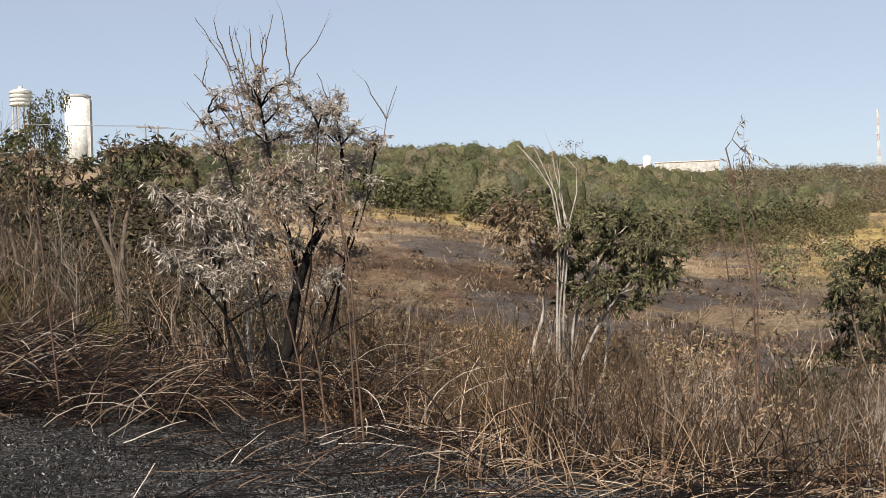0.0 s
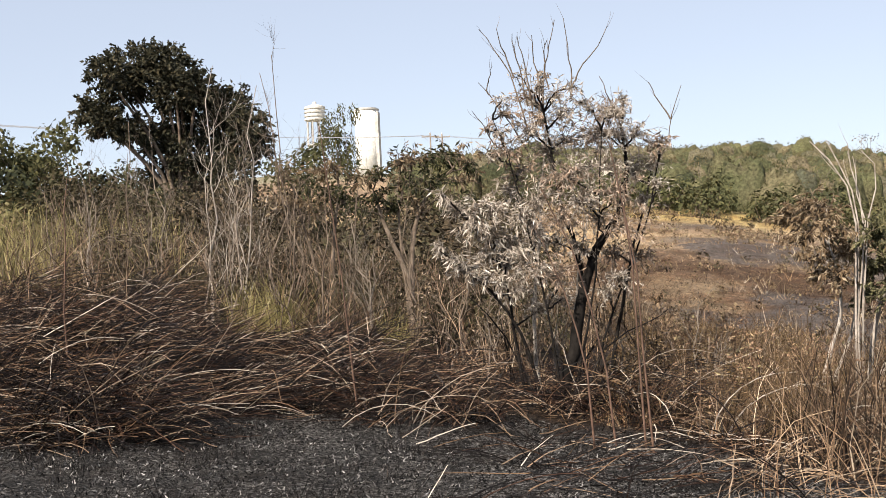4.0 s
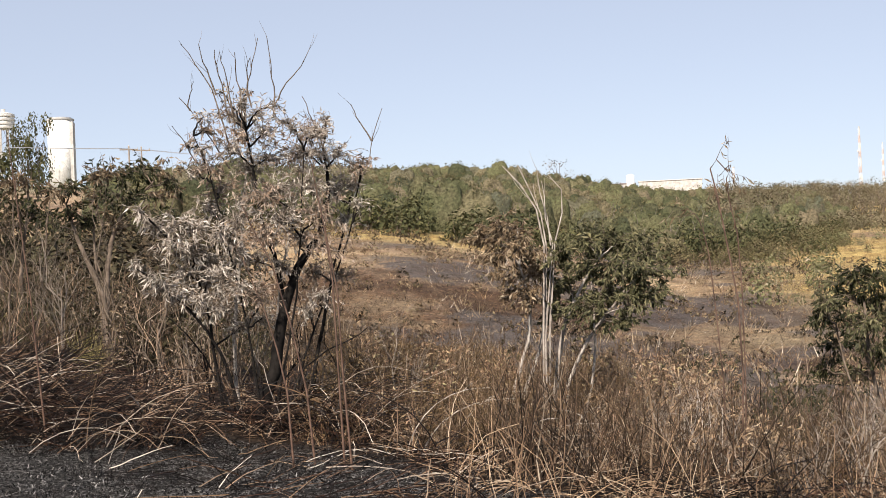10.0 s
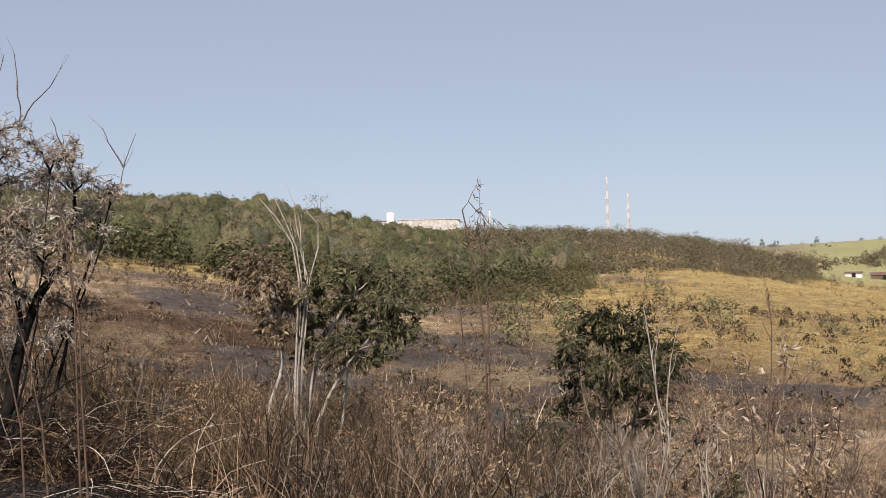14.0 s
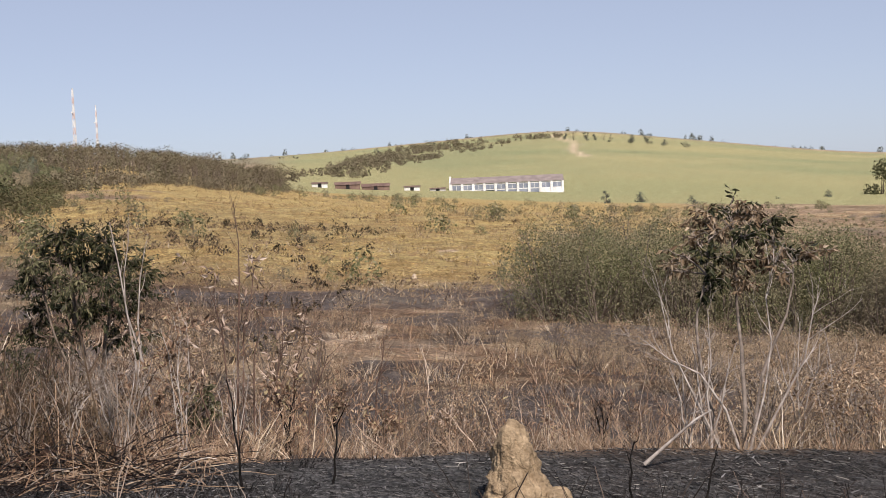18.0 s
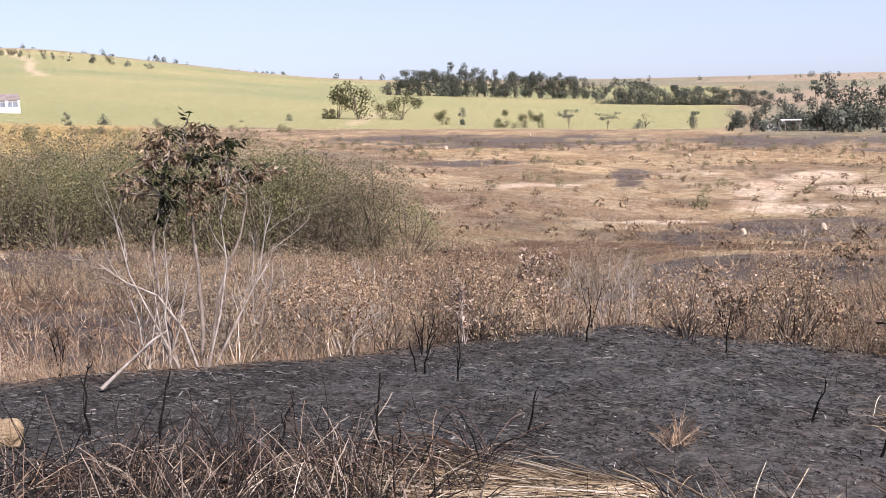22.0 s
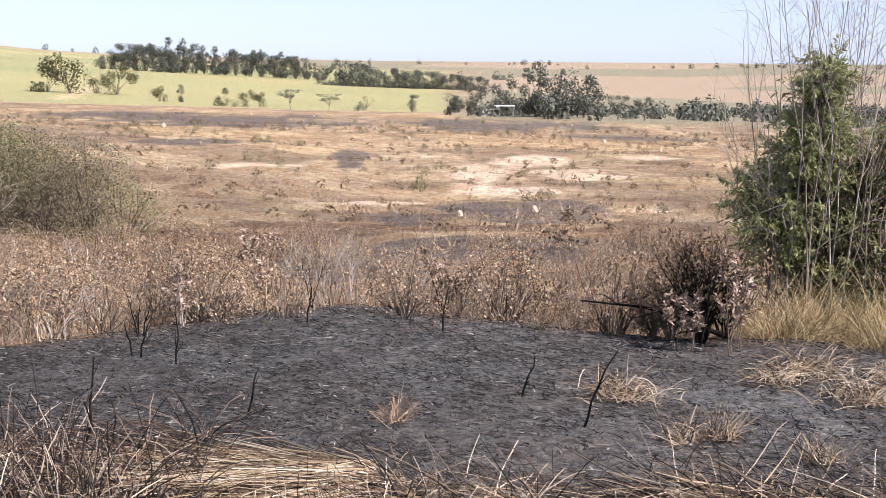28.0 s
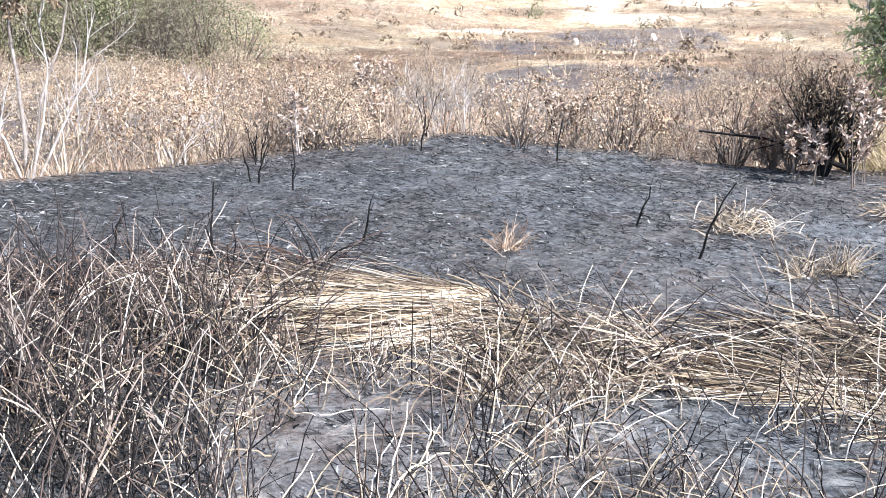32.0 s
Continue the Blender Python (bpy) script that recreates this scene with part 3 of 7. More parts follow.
    return np.clip(c, 0, 1), np.clip(black * (0.42 + 0.34 * smooth(-22, -6, az) - 0.4 * smooth(20, 40, az)) + burnt * 0.22, 0, 1)


cols = np.concatenate([np.arange(-46, 106, 0.3), np.arange(106, 314, 4.0)])
rings = np.concatenate([[0.0005], np.geomspace(0.5, 18, 95), np.geomspace(18.4, 115, 200), np.geomspace(119, 4600, 85)])
A, D = np.meshgrid(np.radians(cols), rings)
X, Y = (D * np.sin(A)).ravel(), (D * np.cos(A)).ravel()
Z = land(X, Y)
n_c, n_r = len(cols), len(rings)
r_i, c_i = np.meshgrid(np.arange(n_r - 1), np.arange(n_c), indexing="ij")
q = r_i * n_c + c_i
q2 = r_i * n_c + (c_i + 1) % n_c
ground = new("ground", quick_mesh("ground", np.stack([X, Y, Z], 1), np.stack([q, q + n_c, q2 + n_c, q2], -1).reshape(-1, 4), True))
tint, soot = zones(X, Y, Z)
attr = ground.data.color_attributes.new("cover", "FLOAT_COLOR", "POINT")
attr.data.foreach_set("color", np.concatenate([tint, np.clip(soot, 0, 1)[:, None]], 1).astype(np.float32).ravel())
GROUND_MAT, nt, b = material("ground_cover", 0.95)
av = nt.nodes.new("ShaderNodeVertexColor")
av.layer_name = "cover"
geo = nt.nodes.new("ShaderNodeTexCoord").outputs["Object"]
fine, mid = noise_of(nt, 14, 8, geo, 0.82), noise_of(nt, 1.3, 5, geo)
c = blend(nt, av.outputs[0], ramped(nt, fine, [(0.36, (0.35, 0.34, 0.33)), (0.6, (1.35, 1.35, 1.35))]), 1.0, "MULTIPLY")
c = blend(nt, c, ramped(nt, mid, [(0.3, (0.65, 0.65, 0.65)), (0.7, (1.2, 1.2, 1.2))]), 1.0, "MULTIPLY")
speck, weedy, pale = noise_of(nt, 2.6, 8, geo, 0.8), noise_of(nt, 0.55, 8, geo, 0.78), noise_of(nt, 4.2, 8, geo, 0.8)
c = blend(nt, c, (0.25, 0.18, 0.15), ramped(nt, speck, [(0.52, (0, 0, 0)), (0.6, (0.7, 0.7, 0.7))]), "MULTIPLY")
c = blend(nt, c, (0.75, 0.62, 0.55), ramped(nt, weedy, [(0.47, (0, 0, 0)), (0.56, (0.7, 0.7, 0.7))]), "MULTIPLY")
c = blend(nt, c, (2.0, 1.9, 1.75), ramped(nt, pale, [(0.52, (0, 0, 0)), (0.62, (0.8, 0.8, 0.8))]), "MULTIPLY")
ash = ramped(nt, noise_of(nt, 30, 7, geo, 0.85), [(0.50, (0, 0, 0)), (0.57, (1, 1, 1))])
ashy = blend(nt, c, (0.42, 0.40, 0.385), ash)
drift = ramped(nt, noise_of(nt, 2.4, 5, geo, 0.7), [(0.36, (0.2, 0.2, 0.2)), (0.56, (1, 1, 1))])
c = blend(nt, c, ashy, blend(nt, drift, av.outputs[1], 1.0, "MULTIPLY"))
nt.links.new(c, b.inputs["Base Color"])
bump = nt.nodes.new("ShaderNodeBump")
bump.inputs["Strength"].default_value, bump.inputs["Distance"].default_value = 1.0, 0.09
nt.links.new(fine, bump.inputs["Height"]), nt.links.new(bump.outputs[0], b.inputs["Normal"])
ground.data.materials.append(GROUND_MAT)
tagged(ground, "burnt black bank falling to brown grassland and green fields", "ground", "", "structure")

# ---- grass ----
def scatter(az0, az1, d0, d1, n, keep=None, rng=RNG):
    """n random places in a sector, evenly by area, those that keep() likes."""
    az = rng.uniform(az0, az1, n)
    d = np.sqrt(rng.uniform(d0 * d0, d1 * d1, n))
    x, y = d * np.sin(np.radians(az)), d * np.cos(np.radians(az))
    if keep is not None:
        k = keep(x, y, az, d)
        x, y = x[k], y[k]
    return np.stack([x, y, land(x, y)], 1)


def blades(base, low, high, width, lean=0.25, droop=0.5, k=4, wild=0.1, rng=RNG):
    n = len(base)
    length = rng.uniform(low, high, n)
    p = arcs(base, rng.uniform(0, 2 * math.pi, n), length, np.abs(rng.normal(0, lean, n)), rng.uniform(0, 2 * droop, n), k, wild, rng)
    taper = np.linspace(1, 0.25, k)[None] * rng.uniform(0.6, 1.4, n)[:, None] * width
    a = rng.uniform(0, math.pi, n)
    return ribbon_arrays(p, taper, np.stack([np.cos(a), np.sin(a), 0 * a], 1))


def clumped(size, shift, low):
    return lambda x, y, az, d: (fbm(x, y, size, shift, 3) + RNG.uniform(-0.12, 0.12, len(x)) > low) & (d > edge_at(az) + 0.15)


def tufted(spots, per, radius, low, high, width, k=4, rng=RNG, droop=0.7):
    """Blades that fan out from tufts."""
    n = len(spots)
    size = rng.uniform(0.5, 1.3, n)
    idx = np.repeat(np.arange(n), per)
    a, r = rng.uniform(0, 2 * math.pi, n * per), radius * np.sqrt(rng.random(n * per)) * size[idx]
    base = spots[idx] + np.stack([np.sin(a) * r, np.cos(a) * r, 0 * a - 0.02], 1)
    p = arcs(base, a + rng.normal(0, 0.5, n * per), rng.uniform(low, high, n * per) * size[idx], np.abs(rng.normal(0.1, 0.25, n * per)) + 0.5 * r / radius, rng.uniform(0, 2 * droop, n * per), k, 0.12, rng)
    taper = np.linspace(1, 0.25, k)[None] * rng.uniform(0.6, 1.4, n * per)[:, None] * width
    b = rng.uniform(0, math.pi, n * per)
    return ribbon_arrays(p, taper, np.stack([np.cos(b), np.sin(b), 0 * b], 1))


stuff("brown_grass", *merge([
    tufted(scatter(-14, 30, 7.8, 16, 1000, clumped(1.6, 51, 0.46)), 14, 0.10, 0.15, 0.5, 0.006),
    tufted(scatter(-14, 98, 15, 30, 1900, clumped(3, 52, 0.5)), 11, 0.16, 0.1, 0.34, 0.011),
    tufted(scatter(-8, 98, 26, 60, 1500, clumped(5, 53, 0.5)), 6, 0.16, 0.12, 0.42, 0.016, 3)]),
    BROWN_GRASS, "brown dry grass tufts half burnt on the slope", "grass")
stuff("short_grass", *merge([
    tufted(scatter(18, 98, 17, 55, 16000, clumped(4, 53, 0.44)), 6, 0.13, 0.05, 0.2, 0.014, 2),
    tufted(scatter(-9, 18, 22, 70, 5000, clumped(3, 108, 0.5)), 6, 0.15, 0.05, 0.22, 0.018, 2),
    tufted(scatter(26, 98, 50, 130, 13000, clumped(7, 54, 0.44)), 5, 0.22, 0.07, 0.26, 0.035, 2)]),
    SHORT_GRASS, "short tan grass over the far slope", "grass")
stuff("brush", *merge([
    tufted(scatter(-6, 22, 8.8, 18, 800, clumped(1.5, 72, 0.48)), 12, 0.16, 0.2, 0.6, 0.007, 4, droop=1.0),
    tufted(scatter(-9, 27, 18, 40, 2400, clumped(3, 73, 0.47)), 8, 0.22, 0.15, 0.45, 0.012, 3, droop=1.0)]),
    BRUSH, "rank reddish-brown brush below the bank", "grass")
stuff("lip_grass", *merge([
    tufted(scatter(18, 98, 7.8, 13, 1800, clumped(0.9, 74, 0.49)), 16, 0.09, 0.12, 0.4, 0.005, droop=0.9),
    tufted(scatter(20, 98, 13, 24, 2000, clumped(1.8, 75, 0.49)), 10, 0.14, 0.1, 0.34, 0.008, droop=0.9)]),
    LIP_GRASS, "straw-brown grass and weeds below the bank's lip", "grass")
stuff("pale_grass", *merge([
    tufted(scatter(20, 98, 9, 22, 700, clumped(2.5, 68, 0.55)), 22, 0.12, 0.2, 0.6, 0.007),
    tufted(scatter(0, 98, 20, 60, 3200, clumped(3.5, 69, 0.54)), 8, 0.18, 0.15, 0.5, 0.02, 2)]),
    PALE_STRAW, "bleached grass clumps between burnt patches", "grass")
stuff("yellow_grass", *merge([
    tufted(scatter(15, 48, 36, 90, 6500, clumped(6, 55, 0.40)), 5, 0.25, 0.08, 0.32, 0.03, 2),
    tufted(scatter(15, 50, 80, 240, 6000, clumped(12, 56, 0.40)), 4, 0.5, 0.12, 0.4, 0.09, 2)]),
    YELLOW_GRASS, "yellow dry pasture grass on the rise", "grass")
stuff("tall_green_grass", *merge([
    blades(scatter(-42, -25, 17, 27, 4200, lambda x, y, az, d: fbm(x, y, 3, 57, 3) > 0.40), 0.6, 1.5, 0.012, 0.15, 0.4, k=5),
    blades(scatter(-23.1, -20.1, 14.0, 15.6, 700), 0.3, 0.85, 0.010, 0.35, 0.5, k=5),
    blades(scatter(-16.2, -15.2, 13.2, 13.8, 200), 0.3, 0.6, 0.010, 0.3, 0.4, k=5),
    blades(scatter(90.5, 103, 11.2, 12.3, 700, lambda x, y, az, d: fbm(x, y, 0.8, 58, 2) > 0.42), 0.25, 0.6, 0.008, 0.35, 0.8, k=5)]),
    GREEN_GRASS, "tall yellow-green grass spared by the fire", "grass")
stuff("golden_grass", *merge([
    tufted(scatter(88.2, 103, 10.0, 12.5, 620, lambda x, y, az, d: (d > np.interp(az, [88, 90, 103], [11.4, 10.6, 9.9])) & (fbm(x, y, 0.7, 97, 2) > 0.47)), 30, 0.15, 0.25, 0.8, 0.007, 5, droop=1.5)]),
    GOLDEN_GRASS, "golden dry grass in front of the green clump", "grass")
stuff("brown_tall_grass", *merge([
    blades(scatter(-34, -9, 15.5, 30, 2600, lambda x, y, az, d: fbm(x, y, 2.5, 59, 3) > 0.46), 0.25, 0.75, 0.008, 0.4, 0.6, k=5, wild=0.3),
    blades(scatter(-4, 17, 10.5, 17, 1800, lambda x, y, az, d: fbm(x, y, 1.8, 60, 3) > 0.48), 0.3, 0.9, 0.006, 0.35, 0.6, k=5, wild=0.2)]),
    BRUSH, "tall rusty-brown weeds behind the bank", "grass")


def twiggy(base, low, high, rng, forks=5, thick=0.006):
    """Dead branched weeds as tubes."""
    n = len(base)
    p = arcs(base, rng.uniform(0, 6.28, n), rng.uniform(low, high, n), np.abs(rng.normal(0, 0.3, n)), rng.uniform(0, 0.5, n), 5, 0.3, rng)
    r = thick * rng.uniform(0.5, 1.3, n)[:, None] * np.linspace(1, 0.4, 5)[None]
    q, s = sprout(p, r, rng, forks, (low + high) * 0.2, 0.75, 0.05, 0.15, 0.6, 4, 0.25)
    return merge([tube_arrays(p, r, 3), tube_arrays(q[:, ::3], s[:, ::3], 3)])


tr = np.random.default_rng(77)
LATE = []
LATE.append(lambda: stuff("dark_brush", *merge([twiggy(scatter(2, 22, 8.0, 12.5, 850, lambda x, y, az, d: (d > edge_at(az)) & (fbm(x, y, 1.2, 79, 2) > 0.42), tr), 0.4, 1.1, tr, 8, 0.007), twiggy(scatter(-4, 13, 9.5, 17, 1100, lambda x, y, az, d: (d > edge_at(az)) & (fbm(x, y, 1.4, 80, 2) > 0.4), tr), 0.35, 1.0, tr, 9, 0.005), twiggy(scatter(-8, 12, 15, 30, 500, None, tr), 0.3, 0.7, tr, 7, 0.008), twiggy(scatter(-40, -9, 13.5, 26, 900, None, tr), 0.3, 1.35, tr, 8, 0.007)]), BRUSH, "tangled dark brown weeds standing below the bank", "weeds"))
LATE.append(lambda: stuff("dead_weeds", *merge([
    twiggy(scatter(-4, 98, 8.0, 13.5, 760, lambda x, y, az, d: (d > edge_at(az) - 0.1) & (fbm(x, y, 1.2, 66, 2) > 0.5), tr), 0.15, 0.6, tr, 8, 0.005),
    twiggy(scatter(-4, 21, 10.3, 20, 450, lambda x, y, az, d: fbm(x, y, 1.6, 78, 2) > 0.42, tr), 0.3, 0.95, tr, 7, 0.006),
    twiggy(scatter(-14, 98, 12, 26, 1500, lambda x, y, az, d: fbm(x, y, 3, 67, 2) + 0.09 * (az < 25) > 0.54, tr), 0.25, 0.8, tr, 7, 0.006),
    twiggy(scatter(-40, -9, 12.8, 22, 260, None, tr), 0.4, 1.5, tr, 9, 0.007)]), GREY_TWIG, "leafless grey-brown weeds and twigs standing on the slope", "weeds"))

# ---- plants: how they grow ----
def sprout(paths, radii, rng, n, length, spread, up=0.0, wiggle=0.12, thin=0.5, k=6, first=0.3, last=1.0):
    """Shoots from the stems given: n from each, paths (m * n, k, 3) and radii."""
    m, kk, _ = paths.shape
    idx = np.repeat(np.arange(m), n)
    t = rng.uniform(first, last, m * n) * (kk - 1)
    i = np.minimum(t.astype(int), kk - 2)
    a = (t - i)[:, None]
    start = paths[idx, i] * (1 - a) + paths[idx, i + 1] * a
    along = paths[idx, i + 1] - paths[idx, i]
    along /= np.linalg.norm(along, axis=1, keepdims=True) + 1e-9
    side = np.cross(along, rng.normal(size=(m * n, 3)))
    side /= np.linalg.norm(side, axis=1, keepdims=True) + 1e-9
    s = np.clip(rng.normal(spread, 0.25 * spread, m * n), 0.1, 1.6)[:, None]
    d = along * np.cos(s) + side * np.sin(s)
    size = length * rng.uniform(0.5, 1.25, m * n) * (1.15 - 0.5 * t / (kk - 1))
    r0 = np.minimum(radii[idx, i] * thin, radii[idx, i])
    out = np.zeros((m * n, k, 3))
    out[:, 0] = start
    for j in range(1, k):
        d = d + rng.normal(size=d.shape) * wiggle + np.array([0, 0, up])
        d /= np.linalg.norm(d, axis=1, keepdims=True)
        out[:, j] = out[:, j - 1] + d * (size / (k - 1))[:, None]
    return out, r0[:, None] * np.linspace(1, 0.35, k)[None]


def stem_path(points, k=9, wiggle=0.0, rng=RNG):
    """A smooth path through a few places."""
    p = np.array([list(q) for q in points])
    t = np.linspace(0, len(p) - 1, k)
    out = np.stack([np.interp(t, np.arange(len(p)), p[:, c]) for c in range(3)], 1)
    out[1:-1] = (out[:-2] + 2 * out[1:-1] + out[2:]) / 4
    out[1:] += rng.normal(size=(k - 1, 3)) * wiggle
    return out


def leaf_arrays(paths, rng, n, length, width, droop=0.3, first=0.25, keep=None, loose=0.0):
    """n folded leaves on each twig: corners and three-sided faces."""
    m, k, _ = paths.shape
    idx = np.repeat(np.arange(m), n)
    t = rng.uniform(first, 1, m * n) * (k - 1)
    i = np.minimum(t.astype(int), k - 2)
    a = (t - i)[:, None]
    p = paths[idx, i] * (1 - a) + paths[idx, i + 1] * a + rng.normal(size=(m * n, 3)) * loose
    d = paths[idx, i + 1] - paths[idx, i]
    d /= np.linalg.norm(d, axis=1, keepdims=True) + 1e-9
    d = d * 0.7 + rng.normal(size=d.shape) * 0.55 + np.array([0, 0, -droop])
    if keep is not None:
        kk = keep(p)
        p, d = p[kk], d[kk]
    d /= np.linalg.norm(d, axis=1, keepdims=True) + 1e-9
    s = np.cross(d, rng.normal(size=d.shape))
    s /= np.linalg.norm(s, axis=1, keepdims=True) + 1e-9
    u = np.cross(d, s)
    size = rng.uniform(0.6, 1.35, len(p))[:, None]
    l, w = length * size, width * size
    mid = p + d * l * 0.45 + u * w * 0.25
    v = np.stack([p, mid + s * w / 2, p + d * l - u * w * 0.2, mid - s * w / 2], 1).reshape(-1, 3)
    b = np.arange(len(p))[:, None] * 4
    f = np.concatenate([b + np.array([0, 1, 2]), b + np.array([0, 2, 3])], 1).reshape(-1, 3)
    return v, f


def thing(name, label, category, group="", at=(0, 0, 0)):
    e = new(name)
    e.empty_display_size = 0.2
    e.location = at
    return tagged(e, label, category, group)


def plant(name, label, category, stems, shoots, bark, leaves=(), group="", seed=1, sides=6, twig_bark=None, limb_parts=True):
    """A plant with its origin at the foot of its first stem. stems: (path, foot radius, tip radius); shoots: settings for sprout, level by level;
    leaves: (material, level, settings for leaf_arrays, part name, label)."""
    rng = np.random.default_rng(seed)
    foot = Vector(stems[0][0][0])
    root = thing(name, label, category, group, foot)
    k = max(len(s[0]) for s in stems)
    paths = np.array([stem_path(s[0], k) if len(s[0]) != k else np.array(s[0]) for s in stems]) - np.array(foot)
    radii = np.array([np.linspace(s[1], s[2], k) for s in stems])
    radii[:, 0] *= 1.25
    for p, r in zip(paths, radii):
        mesh_part("trunk", *tube_arrays(p[None], r[None], sides), bark, root)
    levels = [(paths, radii)]
    for j, s in enumerate(shoots):
        n = s.pop("n")
        p, r = sprout(*levels[-1], rng, n, **s)
        s["n"] = n
        levels.append((p, r))
        if j == 0 and limb_parts and len(p) <= 24:
            for a, b in zip(p, r):
                mesh_part("limb", *tube_arrays(a[None], b[None], 5), bark, root)
        else:
            mesh_part("twig_mass", *tube_arrays(p, r, 3), twig_bark or bark, root)
    for mat, level, s, part_name, text in leaves:
        v, f = leaf_arrays(levels[level][0], rng, **s)
        mesh_part(part_name, v, f, mat, root, text, False)
    return root


def upright(az, d, height, lean=0.0, heading=0.0, k=6, wiggle=0.02, seed=1, sink=0.05):
    """A stem's path from the ground."""
    rng = np.random.default_rng(seed)
    p = spot(az, d, -sink)
    h = radians(heading)
    out = [p]
    for j in range(1, k):
        f = j / (k - 1)
        out.append(p + Vector((math.sin(h) * lean * f ** 1.3 * height, math.cos(h) * lean * f ** 1.3 * height, f * height)) + Vector(rng.normal(size=3) * wiggle * height))
    return out


def screen(points, d, deep=None):
    """Places from (bearing, degrees up), all at one range, or with steps in depth."""
    return [aim(a, e, d + (deep[i] if deep else 0)) for i, (a, e) in enumerate(points)]


# ---- the silvery tree at the edge of the burnt bank ----
D0 = 11.3
def rooted(path, sink=0.08):
    """The path with its foot sunk to the ground."""
    p = path[0]
    path[0] = Vector((p.x, p.y, float(land(p.x, p.y)) - sink))
    return path


def lobed(name, label, category, stems, lobes, d, leaves, bark, seed, twig=None, group="", deep=0.35, per=26, limb=0.011, hang=0.5):
    """A woody plant with a crown of leafy lobes. stems: (path, foot radius, tip radius); lobes: (bearing, elevation, radius, kind of leaf);
    leaves: for each kind (material, leaves a twig, length, width, droop, label)."""
    rng = np.random.default_rng(seed)
    foot = Vector(stems[0][0][0])
    root = thing(name, label, category, group, foot)
    o = np.array(foot)
    spine = []
    for path, r0, r1 in stems:
        p = stem_path(path, max(9, 2 * len(path)), 0.006, rng) - o
        r = np.linspace(r0, r1, len(p))
        r[0] *= 1.35
        mesh_part("trunk", *tube_arrays(p[None], r[None], 8 if r0 > 0.03 else 5), bark, root)
        spine.append(p[len(p) // 3:])
    spine = np.concatenate(spine)
    twigs, owner = [], []
    for a, e, w, kind in lobes:
        c = np.array(aim(a, e, d + rng.uniform(-deep, deep))) - o
        below = spine[spine[:, 2] < c[2] - 0.3 * w]
        if not len(below):
            below = spine
        s = below[np.argmin(np.linalg.norm(below - c, axis=1))]
        path = stem_path([s, s * 0.5 + c * 0.5 + rng.normal(size=3) * 0.1 * np.linalg.norm(c - s) + np.array([0, 0, 0.06 * np.linalg.norm(c - s)]), c], 7, 0.008, rng)
        mesh_part("limb", *tube_arrays(path[None], np.linspace(limb, limb * 0.4, 7)[None], 5), bark, root)
        n = max(8, int(per * (w / 0.25) ** 1.5))
        t = rng.uniform(0.45, 1, n) * 6
        i = np.minimum(t.astype(int), 5)
        start = path[i] + (path[i + 1] - path[i]) * (t - i)[:, None]
        way = rng.normal(size=(n, 3))
        way /= np.linalg.norm(way, axis=1, keepdims=True)
        goal = c + way * (w * rng.uniform(0.3, 1.45, n) ** 1.2)[:, None] * np.array([1, 1, 0.75])
        f = np.linspace(0, 1, 6)[None, :, None]
        q = start[:, None] * (1 - f) + goal[:, None] * f + rng.normal(size=(n, 6, 3)) * 0.012
        q[..., 2] += (np.sin(f[..., 0] * math.pi) * 0.10 - f[..., 0] ** 2 * 0.12 * hang) * w * 4 * 0.25
        twigs.append(q), owner.append(np.full(n, kind))
    twigs, owner = np.concatenate(twigs), np.concatenate(owner)
    mesh_part("twig_mass", *tube_arrays(twigs, np.tile(np.linspace(0.0045, 0.0015, 6), (len(twigs), 1)), 3), twig or bark, root)
    for kind, (mat, n, long, wide, droop, text) in enumerate(leaves):
        if (owner == kind).any():
            mesh_part("foliage", *leaf_arrays(twigs[owner == kind], rng, n, long, wide, droop, 0.35), mat, root, text, False)
    return root


